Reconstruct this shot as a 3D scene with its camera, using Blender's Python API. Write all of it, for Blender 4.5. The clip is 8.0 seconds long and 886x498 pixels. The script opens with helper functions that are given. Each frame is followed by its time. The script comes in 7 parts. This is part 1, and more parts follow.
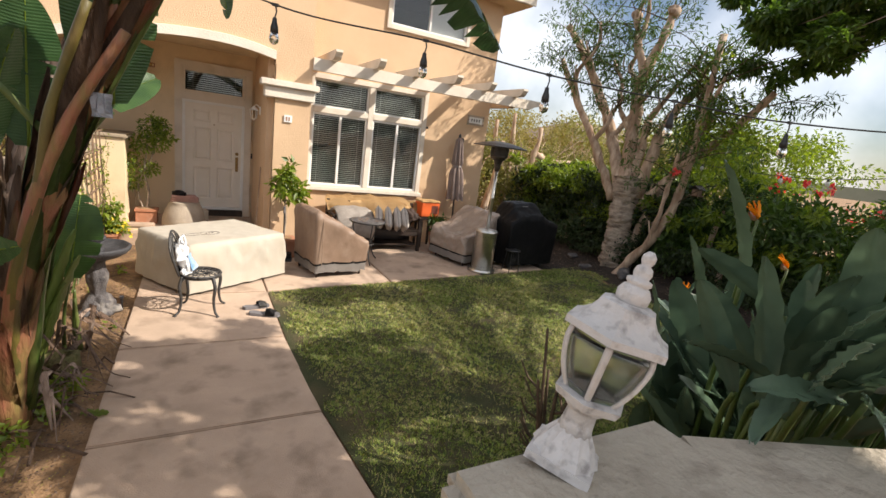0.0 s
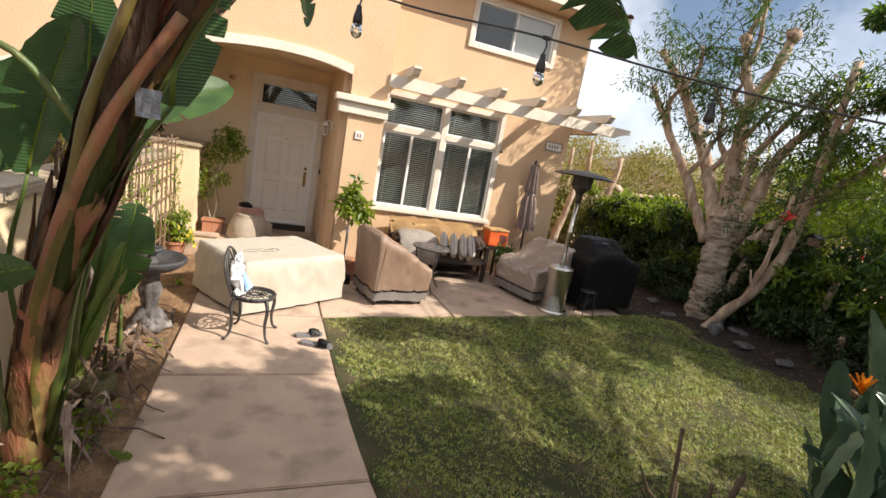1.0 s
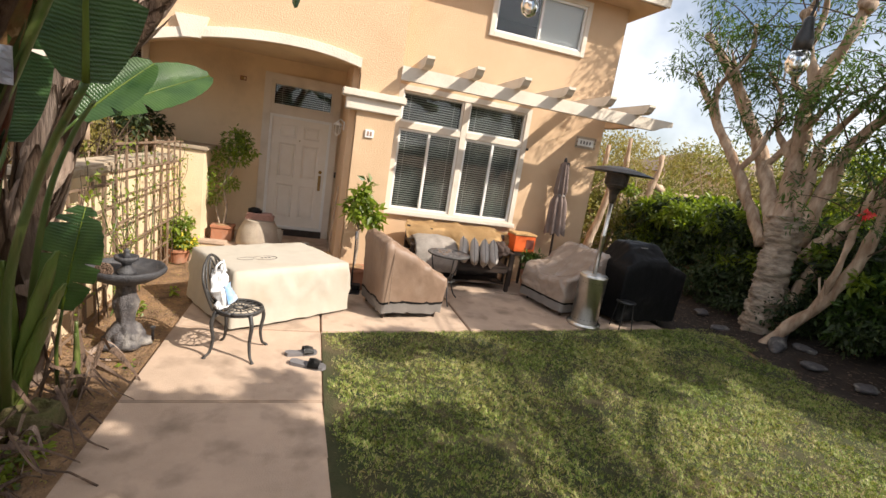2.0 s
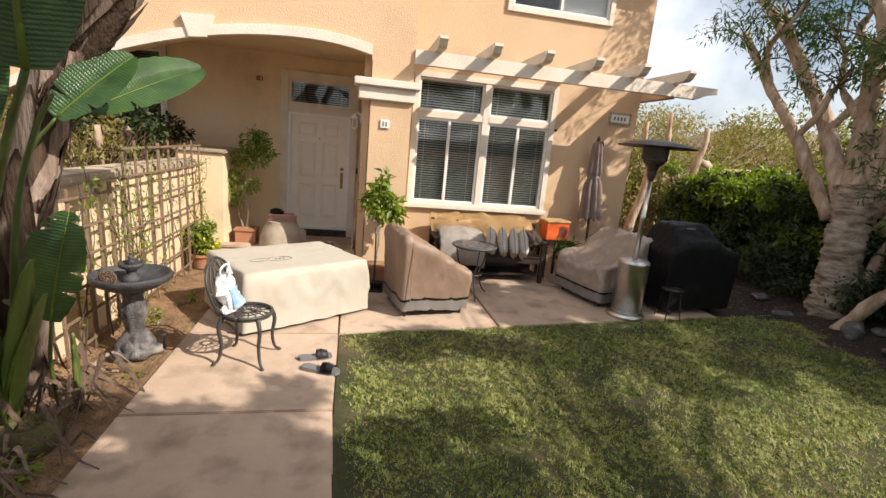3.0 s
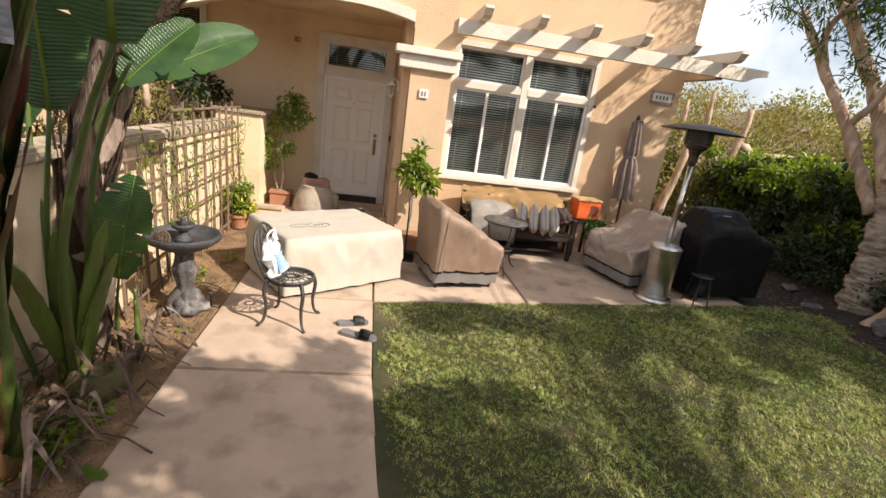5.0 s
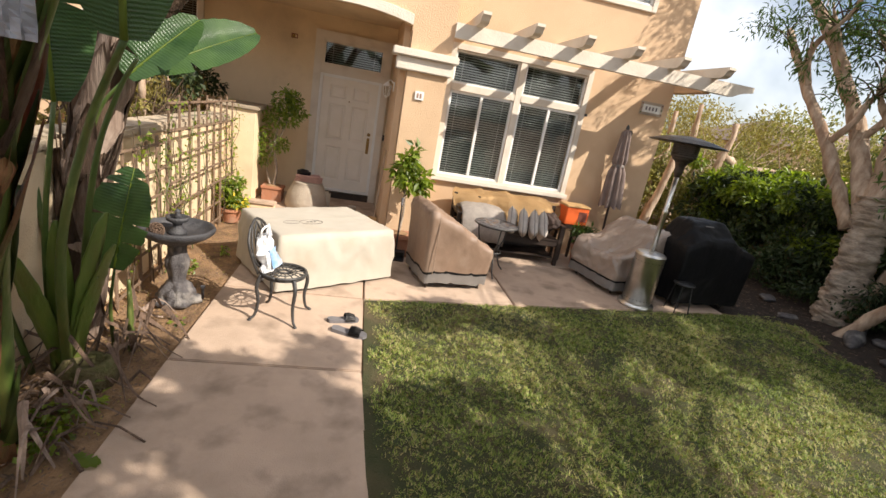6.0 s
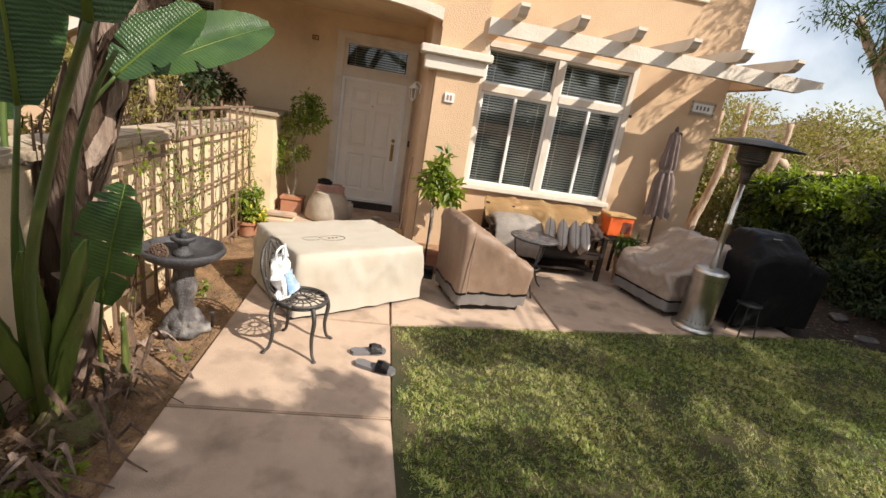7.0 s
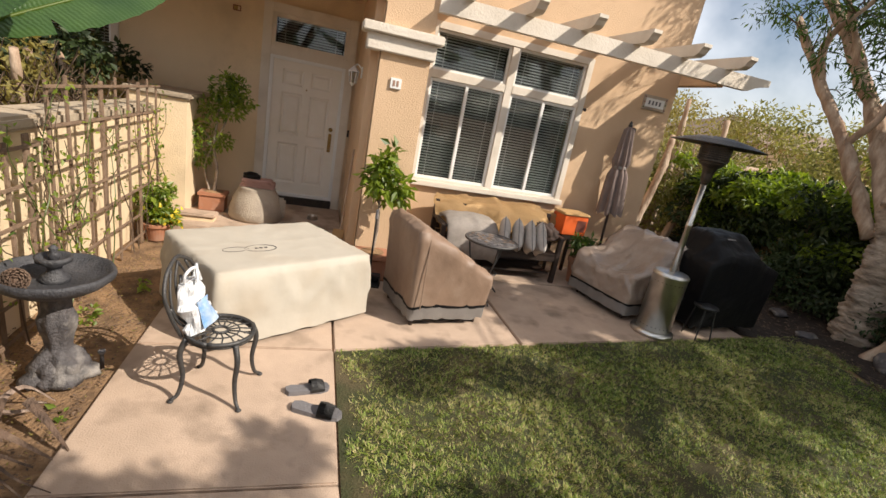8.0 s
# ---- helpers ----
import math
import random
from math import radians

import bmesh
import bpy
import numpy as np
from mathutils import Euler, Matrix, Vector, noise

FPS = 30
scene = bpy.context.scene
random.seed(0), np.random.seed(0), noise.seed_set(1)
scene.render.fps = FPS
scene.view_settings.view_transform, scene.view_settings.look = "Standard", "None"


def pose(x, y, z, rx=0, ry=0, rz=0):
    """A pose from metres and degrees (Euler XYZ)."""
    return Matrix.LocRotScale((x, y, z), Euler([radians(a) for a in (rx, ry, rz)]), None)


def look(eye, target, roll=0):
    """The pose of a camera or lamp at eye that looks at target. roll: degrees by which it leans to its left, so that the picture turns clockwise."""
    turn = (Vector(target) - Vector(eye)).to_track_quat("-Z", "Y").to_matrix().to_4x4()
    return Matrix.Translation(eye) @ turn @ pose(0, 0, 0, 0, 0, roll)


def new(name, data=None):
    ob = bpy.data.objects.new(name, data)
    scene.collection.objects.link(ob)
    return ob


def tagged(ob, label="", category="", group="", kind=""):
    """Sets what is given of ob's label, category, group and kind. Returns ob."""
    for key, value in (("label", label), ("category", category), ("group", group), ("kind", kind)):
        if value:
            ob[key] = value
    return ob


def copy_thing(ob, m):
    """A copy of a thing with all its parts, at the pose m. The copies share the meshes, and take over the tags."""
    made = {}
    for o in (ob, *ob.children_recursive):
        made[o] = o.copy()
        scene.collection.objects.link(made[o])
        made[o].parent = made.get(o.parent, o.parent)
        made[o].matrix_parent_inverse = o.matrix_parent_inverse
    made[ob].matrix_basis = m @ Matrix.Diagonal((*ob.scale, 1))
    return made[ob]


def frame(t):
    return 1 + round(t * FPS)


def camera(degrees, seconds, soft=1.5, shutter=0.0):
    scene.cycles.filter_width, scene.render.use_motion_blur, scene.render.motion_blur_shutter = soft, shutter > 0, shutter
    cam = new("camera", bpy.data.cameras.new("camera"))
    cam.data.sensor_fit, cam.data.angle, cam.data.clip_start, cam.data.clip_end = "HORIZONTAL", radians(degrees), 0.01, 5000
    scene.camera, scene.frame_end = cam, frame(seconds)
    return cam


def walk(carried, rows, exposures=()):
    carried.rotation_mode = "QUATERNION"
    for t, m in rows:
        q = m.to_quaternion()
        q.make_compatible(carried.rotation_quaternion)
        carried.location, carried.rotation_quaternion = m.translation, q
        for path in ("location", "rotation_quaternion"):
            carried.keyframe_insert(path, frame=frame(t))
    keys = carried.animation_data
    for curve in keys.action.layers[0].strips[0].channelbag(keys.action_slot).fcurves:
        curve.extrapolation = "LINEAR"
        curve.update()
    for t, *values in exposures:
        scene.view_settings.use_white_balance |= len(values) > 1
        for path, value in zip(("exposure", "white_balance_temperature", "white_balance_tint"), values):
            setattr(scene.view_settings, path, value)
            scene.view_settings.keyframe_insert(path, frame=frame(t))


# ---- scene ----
cam = camera(88.0, 8.0)
PATH = [
    (0, (-0.770, -5.764, 2.075), (0.173, -4.058, 1.627), 7.4),
    (0.5, (-0.765, -5.410, 2.088), (0.060, -3.637, 1.670), 9.6),
    (1, (-0.694, -5.128, 2.043), (0.029, -3.303, 1.655), 10.3),
    (1.5, (-0.485, -4.887, 2.017), (0.170, -3.037, 1.637), 10.3),
    (3, (0.060, -4.364, 1.891), (0.464, -2.453, 1.462), 5.2),
    (3.5, (-0.018, -4.372, 1.945), (0.358, -2.471, 1.453), 4.8),
    (4, (-0.106, -4.357, 1.951), (0.244, -2.460, 1.423), 5.7),
    (5.5, (-0.159, -4.424, 1.985), (0.209, -2.547, 1.402), 9.3),
    (6, (-0.193, -4.458, 1.999), (0.200, -2.582, 1.430), 10.3),
    (6.5, (-0.179, -4.229, 2.014), (0.196, -2.346, 1.453), 10.8),
    (7, (-0.250, -3.888, 1.949), (0.054, -1.993, 1.385), 9.4),
    (7.5, (-0.404, -3.580, 1.963), (0.042, -1.714, 1.399), 10.2),
    (8, (-0.284, -3.285, 1.952), (0.284, -1.454, 1.383), 11.0),
]
walk(cam, [(t, look(eye, target, roll)) for t, eye, target, roll in PATH],
     exposures=((0, 0.60), (1.5, 0.72), (3, 0.53), (3.5, 0.54), (5.5, 0.66), (6.5, 0.62), (8, 0.37)))

# ---- world, sun, exposure ----
TO_SUN = Vector((0.62, -0.44, 0.64)).normalized()
world = bpy.data.worlds.new("world")
scene.world = world
world.use_nodes = True
wn = world.node_tree.nodes
sky = wn.new("ShaderNodeTexSky")
sky.sky_type, sky.sun_disc = "NISHITA", False
sky.sun_elevation = math.asin(TO_SUN.z)
sky.sun_rotation = math.atan2(TO_SUN.x, TO_SUN.y)
sky.dust_density, sky.air_density = 2.0, 1.0
cloud_coord = wn.new("ShaderNodeTexCoord")
cloud = wn.new("ShaderNodeTexNoise")
cloud.inputs["Scale"].default_value, cloud.inputs["Detail"].default_value = 2.2, 6.0
cloud_ramp = wn.new("ShaderNodeValToRGB")
cloud_ramp.color_ramp.elements[0].position, cloud_ramp.color_ramp.elements[1].position = 0.40, 0.70
cloud_mix = wn.new("ShaderNodeMixRGB")
cloud_mix.inputs[2].default_value = (14.4, 14.4, 14.8, 1)
wl = world.node_tree.links
wl.new(cloud_coord.outputs["Generated"], cloud.inputs["Vector"])
wl.new(cloud.outputs["Fac"], cloud_ramp.inputs["Fac"])
wl.new(cloud_ramp.outputs["Color"], cloud_mix.inputs["Fac"])
wl.new(sky.outputs["Color"], cloud_mix.inputs[1])
wl.new(cloud_mix.outputs["Color"], wn["Background"].inputs["Color"])
wn["Background"].inputs["Strength"].default_value = 0.082

sun = new("sun", bpy.data.lights.new("sun", "SUN"))
sun.data.energy, sun.data.angle, sun.data.color = 4.9, radians(0.55), (1.0, 0.91, 0.79)
sun.matrix_world = look((12, -8, 14), (12 - TO_SUN.x, -8 - TO_SUN.y, 14 - TO_SUN.z))


# ---- materials ----
def mat(name, c1, c2=None, scale=6.0, rough=0.8, bump=0.0, bscale=60.0, metal=0.0, c3=None, spots=2.0, amount=0.5, coat=0.0, stretch=1.0):
    """A surface of two colours in patches, c3 as stains, and fine relief."""
    m = bpy.data.materials.new(name)
    m.use_nodes = True
    n, l = m.node_tree.nodes, m.node_tree.links
    b = n["Principled BSDF"]
    b.inputs["Roughness"].default_value, b.inputs["Metallic"].default_value = rough, metal
    b.inputs["Coat Weight"].default_value = coat
    tc = n.new("ShaderNodeTexCoord")
    co = n.new("ShaderNodeMapping")
    co.inputs["Scale"].default_value = (1, 1, stretch)
    l.new(tc.outputs["Object"], co.inputs["Vector"])
    c2 = c2 or tuple(v * 0.85 for v in c1)
    t = n.new("ShaderNodeTexNoise")
    t.inputs["Scale"].default_value, t.inputs["Detail"].default_value, t.inputs["Roughness"].default_value = scale, 8.0, 0.62
    l.new(co.outputs["Vector"], t.inputs["Vector"])
    r = n.new("ShaderNodeValToRGB")
    r.color_ramp.elements[0].position, r.color_ramp.elements[1].position = 0.35, 0.68
    r.color_ramp.elements[0].color, r.color_ramp.elements[1].color = (*c1, 1), (*c2, 1)
    l.new(t.outputs["Fac"], r.inputs["Fac"])
    out = r.outputs["Color"]
    if c3:
        s = n.new("ShaderNodeTexNoise")
        s.inputs["Scale"].default_value, s.inputs["Detail"].default_value = spots, 5.0
        l.new(co.outputs["Vector"], s.inputs["Vector"])
        k = n.new("ShaderNodeMapRange")
        k.inputs["From Min"].default_value, k.inputs["From Max"].default_value, k.inputs["To Max"].default_value = 0.52, 0.72, amount
        l.new(s.outputs["Fac"], k.inputs["Value"])
        x = n.new("ShaderNodeMixRGB")
        x.inputs[2].default_value = (*c3, 1)
        l.new(k.outputs["Result"], x.inputs["Fac"])
        l.new(out, x.inputs[1])
        out = x.outputs["Color"]
    l.new(out, b.inputs["Base Color"])
    if bump:
        g = n.new("ShaderNodeTexNoise")
        g.inputs["Scale"].default_value, g.inputs["Detail"].default_value = bscale, 5.0
        l.new(co.outputs["Vector"], g.inputs["Vector"])
        p = n.new("ShaderNodeBump")
        p.inputs["Strength"].default_value, p.inputs["Distance"].default_value = bump, 0.02
        l.new(g.outputs["Fac"], p.inputs["Height"])
        l.new(p.outputs["Normal"], b.inputs["Normal"])
    return m


def leaf_mat(name, dark, light, rough=0.45, thin=0.3, stripes=0.0, straw=None):
    """Leaves that differ one by one, and let some light through. stripes: ribs across a large blade, a metre."""
    m = bpy.data.materials.new(name)
    m.use_nodes = True
    n, l = m.node_tree.nodes, m.node_tree.links
    b = n["Principled BSDF"]
    b.inputs["Roughness"].default_value = rough
    g = n.new("ShaderNodeNewGeometry")
    co = n.new("ShaderNodeTexCoord")
    t = n.new("ShaderNodeTexNoise")
    t.inputs["Scale"].default_value, t.inputs["Detail"].default_value = (0.9 if not stripes else 5.0), 5.0
    l.new(co.outputs["Object"], t.inputs["Vector"])
    a = n.new("ShaderNodeMath")
    a.operation = "MULTIPLY_ADD"
    a.inputs[1].default_value = 0.65 if not stripes else 0.2
    l.new(g.outputs["Random Per Island"], a.inputs[0])
    l.new(t.outputs["Fac"], a.inputs[2])
    r = n.new("ShaderNodeValToRGB")
    r.color_ramp.elements[0].position, r.color_ramp.elements[1].position = 0.35, 1.0
    r.color_ramp.elements[0].color, r.color_ramp.elements[1].color = (*dark, 1), (*light, 1)
    if straw:
        r.color_ramp.elements[1].position = 0.93
        dry = r.color_ramp.elements.new(1.0)
        dry.color = (*straw, 1)
    l.new(a.outputs[0], r.inputs["Fac"])
    l.new(r.outputs["Color"], b.inputs["Base Color"])
    tr = n.new("ShaderNodeBsdfTranslucent")
    hs = n.new("ShaderNodeHueSaturation")
    hs.inputs["Saturation"].default_value, hs.inputs["Value"].default_value = 1.1, 1.9
    l.new(r.outputs["Color"], hs.inputs["Color"])
    l.new(hs.outputs["Color"], tr.inputs["Color"])
    mx = n.new("ShaderNodeMixShader")
    mx.inputs[0].default_value = thin
    l.new(b.outputs[0], mx.inputs[1])
    l.new(tr.outputs[0], mx.inputs[2])
    l.new(mx.outputs[0], n["Material Output"].inputs["Surface"])
    if stripes:
        uv = n.new("ShaderNodeUVMap")
        w = n.new("ShaderNodeTexWave")
        w.bands_direction = "Y"
        w.inputs["Scale"].default_value, w.inputs["Distortion"].default_value, w.inputs["Detail"].default_value = stripes, 2.5, 3.0
        l.new(uv.outputs[0], w.inputs["Vector"])
        p = n.new("ShaderNodeBump")
        p.inputs["Strength"].default_value, p.inputs["Distance"].default_value = 0.38 if stripes < 18 else 0.06, 0.006
        l.new(w.outputs["Fac"], p.inputs["Height"])
        l.new(p.outputs["Normal"], b.inputs["Normal"])
    return m


STUCCO = mat("stucco", (0.63, 0.44, 0.28), (0.58, 0.40, 0.25), 1.3, 0.92, 0.4, 75.0, c3=(0.46, 0.31, 0.19), spots=1.1, amount=0.4)
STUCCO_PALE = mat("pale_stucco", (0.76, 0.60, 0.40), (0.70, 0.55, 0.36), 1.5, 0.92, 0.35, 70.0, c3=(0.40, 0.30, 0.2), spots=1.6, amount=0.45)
TRIM = mat("trim_paint", (0.70, 0.63, 0.54), (0.64, 0.57, 0.48), 3.0, 0.75, 0.25, 50.0, c3=(0.45, 0.38, 0.3), spots=3.0, amount=0.3)
WHITE = mat("white_vinyl", (0.80, 0.79, 0.77), (0.74, 0.73, 0.70), 5.0, 0.4, 0.05, 90.0)
DOORP = mat("door_paint", (0.80, 0.74, 0.66), (0.75, 0.69, 0.60), 4.0, 0.5, 0.08, 120.0)
CONCRETE = mat("concrete", (0.52, 0.385, 0.29), (0.42, 0.31, 0.23), 2.6, 0.9, 0.38, 110.0, c3=(0.22, 0.16, 0.115), spots=3.4, amount=0.75)
SOIL = mat("soil", (0.34, 0.205, 0.105), (0.11, 0.065, 0.036), 5.0, 1.0, 1.0, 45.0, c3=(0.30, 0.19, 0.11), spots=2.4, amount=0.7)
TURF = mat("turf", (0.028, 0.040, 0.010), (0.066, 0.054, 0.022), 2.6, 1.0, 0.8, 80.0, c3=(0.16, 0.11, 0.06), spots=1.4, amount=0.6)
GRASS = leaf_mat("grass_blade", (0.017, 0.058, 0.005), (0.28, 0.345, 0.062), 0.6, 0.2, straw=(0.42, 0.36, 0.16))
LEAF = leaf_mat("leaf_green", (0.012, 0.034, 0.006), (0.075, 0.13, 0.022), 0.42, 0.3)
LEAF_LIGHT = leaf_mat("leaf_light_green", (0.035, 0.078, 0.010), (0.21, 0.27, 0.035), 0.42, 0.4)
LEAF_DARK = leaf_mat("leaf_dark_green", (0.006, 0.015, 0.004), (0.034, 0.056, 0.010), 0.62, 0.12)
LEAF_CANOPY = leaf_mat("canopy_leaf", (0.018, 0.045, 0.007), (0.085, 0.14, 0.024), 0.4, 0.42)
LEAF_OLIVE = leaf_mat("leaf_grey_olive", (0.06, 0.07, 0.016), (0.28, 0.265, 0.08), 0.55, 0.36)
LEAF_DRY = leaf_mat("leaf_olive", (0.12, 0.10, 0.03), (0.28, 0.24, 0.07), 0.6, 0.35)
# one leaf in two copies, shade and sunlight put into their colours
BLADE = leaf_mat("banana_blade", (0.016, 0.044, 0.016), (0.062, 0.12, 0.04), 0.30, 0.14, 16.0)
BLADE_LIT = leaf_mat("banana_blade_lit_copy", (0.022, 0.058, 0.016), (0.08, 0.15, 0.042), 0.32, 0.32, 16.0)
STRAP = leaf_mat("paradise_blade", (0.06, 0.10, 0.066), (0.14, 0.20, 0.125), 0.27, 0.1, 20.0)
STALK = mat("green_stalk", (0.055, 0.10, 0.018), (0.095, 0.125, 0.03), 14.0, 0.45, 0.25, 60.0, c3=(0.16, 0.13, 0.04), spots=8.0, stretch=0.2)
STALK_YELLOW = mat("yellow_green_stalk", (0.15, 0.115, 0.024), (0.07, 0.07, 0.02), 9.0, 0.5, 0.3, 50.0, c3=(0.10, 0.05, 0.025), spots=7.0, amount=0.7, stretch=0.16)
STALK_BRIGHT = mat("cut_leaf_base", (0.10, 0.17, 0.028), (0.15, 0.19, 0.04), 12.0, 0.45, 0.3, 50.0, c3=(0.13, 0.085, 0.035), spots=5.0, amount=0.6, stretch=0.16)
STALK_RED = mat("red_yellow_sheath", (0.30, 0.105, 0.065), (0.19, 0.15, 0.045), 9.0, 0.6, 0.7, 50.0, c3=(0.045, 0.028, 0.02), spots=11.0, amount=0.85, stretch=0.16)
FIBRE = mat("dry_sheath", (0.16, 0.10, 0.068), (0.065, 0.042, 0.03), 16.0, 0.9, 1.0, 60.0, c3=(0.32, 0.22, 0.15), spots=9.0, amount=0.7, stretch=0.14)
FIBRE_PALE = mat("pale_dry_sheath", (0.36, 0.265, 0.21), (0.17, 0.115, 0.085), 14.0, 0.9, 1.0, 50.0, c3=(0.50, 0.40, 0.33), spots=9.0, amount=0.6, stretch=0.14)
BARK = mat("bark", (0.56, 0.43, 0.32), (0.24, 0.15, 0.095), 9.0, 0.9, 1.0, 22.0, c3=(0.22, 0.125, 0.075), spots=6.0, amount=0.75, stretch=0.3)
BARK_GREY = mat("grey_bark", (0.44, 0.36, 0.285), (0.17, 0.125, 0.095), 7.0, 0.95, 1.0, 16.0, stretch=2.2)
TWIG = mat("twig", (0.11, 0.072, 0.042), (0.055, 0.035, 0.022), 10.0, 0.9, 0.5, 60.0)
COVER = mat("beige_canvas", (0.46, 0.42, 0.355), (0.41, 0.37, 0.31), 2.4, 0.75, 0.25, 8.0, c3=(0.42, 0.34, 0.25), spots=3.0, amount=0.35)
TAUPE = mat("taupe_canvas", (0.25, 0.165, 0.115), (0.20, 0.13, 0.09), 3.0, 0.55, 0.35, 9.0, c3=(0.33, 0.25, 0.19), spots=4.0, amount=0.4)
TAUPE_SHEEN = mat("sheer_taupe_canvas", (0.34, 0.265, 0.215), (0.26, 0.2, 0.16), 3.5, 0.3, 0.7, 10.0, c3=(0.45, 0.38, 0.32), spots=5.0, amount=0.5)
GREY_HEM = mat("grey_canvas", (0.21, 0.19, 0.175), (0.165, 0.15, 0.14), 4.0, 0.6, 0.2, 260.0)
BLACK_CLOTH = mat("black_cloth", (0.005, 0.005, 0.006), (0.009, 0.009, 0.010), 5.0, 0.5, 0.6, 9.0)
BLACK_CLOTH.node_tree.nodes["Principled BSDF"].inputs["Specular IOR Level"].default_value = 0.18
IRON = mat("dark_iron", (0.05, 0.05, 0.052), (0.085, 0.08, 0.076), 25.0, 0.45, 0.3, 120.0, 0.4)
STEEL = mat("stainless_steel", (0.70, 0.68, 0.64), (0.60, 0.575, 0.53), 12.0, 0.3, 0.05, 160.0, 1.0)
DARK_STEEL = mat("dark_heater_metal", (0.06, 0.052, 0.048), (0.09, 0.075, 0.065), 9.0, 0.4, 0.15, 80.0, 0.8)
BLACK = mat("black_plastic", (0.015, 0.015, 0.016), (0.03, 0.03, 0.03), 8.0, 0.4, 0.1, 90.0)
WOOD_DARK = mat("dark_wood", (0.022, 0.013, 0.010), (0.04, 0.024, 0.016), 9.0, 0.55, 0.3, 50.0)
WOOD_GREY = mat("weathered_wood", (0.24, 0.16, 0.105), (0.16, 0.105, 0.07), 12.0, 0.85, 0.5, 50.0)
TERRACOTTA = mat("terracotta", (0.40, 0.18, 0.10), (0.34, 0.15, 0.085), 6.0, 0.85, 0.25, 70.0, c3=(0.46, 0.32, 0.24), spots=6.0)
STONE = mat("grey_cast_stone", (0.10, 0.09, 0.092), (0.05, 0.046, 0.048), 9.0, 0.7, 0.6, 60.0, c3=(0.34, 0.31, 0.28), spots=7.0, amount=0.75)
STONE_DARK = mat("dark_slate_stone", (0.055, 0.054, 0.06), (0.032, 0.032, 0.036), 9.0, 0.6, 0.5, 60.0, c3=(0.12, 0.115, 0.115), spots=7.0, amount=0.5)
STONE_PALE = mat("pale_cast_stone", (0.44, 0.37, 0.29), (0.34, 0.28, 0.22), 5.0, 0.85, 0.5, 60.0, c3=(0.22, 0.18, 0.15), spots=4.0, amount=0.5)
WALLCAP = mat("weathered_cap", (0.40, 0.35, 0.28), (0.33, 0.285, 0.225), 4.0, 0.9, 0.8, 40.0, c3=(0.16, 0.13, 0.10), spots=9.0, amount=0.6)
CAPSTONE = mat("garden_wall_cap", (0.46, 0.375, 0.275), (0.36, 0.29, 0.21), 4.0, 0.9, 0.6, 45.0, c3=(0.24, 0.19, 0.14), spots=5.0, amount=0.5)
LANTERN = mat("old_white_enamel", (0.58, 0.55, 0.53), (0.46, 0.43, 0.41), 6.0, 0.55, 0.3, 70.0, c3=(0.20, 0.18, 0.17), spots=30.0, amount=0.8)
TARP = mat("tan_tarp", (0.52, 0.33, 0.15), (0.45, 0.28, 0.12), 3.0, 0.7, 0.3, 40.0)
CUSHION = mat("cushion_cloth", (0.58, 0.52, 0.47), (0.45, 0.40, 0.36), 14.0, 0.9, 0.3, 200.0)
ORANGE = mat("orange_plastic", (0.75, 0.13, 0.025), (0.65, 0.11, 0.02), 4.0, 0.5, 0.1, 60.0)
PINK = mat("pink_towel", (0.48, 0.29, 0.24), (0.42, 0.24, 0.2), 12.0, 0.95, 0.5, 150.0)
BAG = mat("white_bag", (0.72, 0.72, 0.73), (0.55, 0.56, 0.58), 14.0, 0.4, 0.4, 40.0)
BLUE = mat("blue_print", (0.16, 0.32, 0.58), (0.45, 0.52, 0.62), 18.0, 0.4, 0.3, 40.0)
RUBBER = mat("grey_rubber", (0.17, 0.16, 0.165), (0.12, 0.115, 0.12), 14.0, 0.7, 0.3, 90.0)
BRASS = mat("aged_brass", (0.34, 0.22, 0.08), (0.25, 0.16, 0.06), 20.0, 0.3, 0.1, 90.0, 1.0)
BLIND = mat("blind_slat", (0.50, 0.52, 0.48), (0.43, 0.45, 0.42), 6.0, 0.55, 0.05, 90.0)
ROOM = mat("dark_unlit_room", (0.06, 0.052, 0.045), (0.045, 0.04, 0.036), 2.0, 0.9)
TILE = mat("roof_tile", (0.24, 0.17, 0.125), (0.16, 0.115, 0.09), 3.0, 0.85, 0.5, 40.0)
RUST = mat("rust_red", (0.22, 0.06, 0.035), (0.15, 0.045, 0.03), 9.0, 0.8, 0.3, 60.0)
PETAL_ORANGE = leaf_mat("orange_petal", (0.75, 0.22, 0.01), (0.9, 0.36, 0.02), 0.5, 0.3)
PETAL_RED = leaf_mat("red_petal", (0.55, 0.04, 0.06), (0.8, 0.13, 0.12), 0.5, 0.35)
PETAL_YELLOW = leaf_mat("yellow_petal", (0.7, 0.5, 0.03), (0.85, 0.68, 0.08), 0.5, 0.3)
PAPER = mat("pale_film", (0.50, 0.52, 0.58), (0.40, 0.42, 0.47), 7.0, 0.3, 0.2, 40.0)
INK = mat("dark_print", (0.06, 0.055, 0.055))
# mulch darker than its own tone: the bed's deep shade is in the colour
MULCH_SHADED = mat("shaded_dark_mulch", (0.035, 0.023, 0.016), (0.02, 0.0135, 0.010), 9.0, 1.0, 1.0, 50.0, c3=(0.09, 0.06, 0.04), spots=5.0)
HILL = mat("far_hill", (0.20, 0.19, 0.13), (0.14, 0.14, 0.09), 0.05, 1.0)


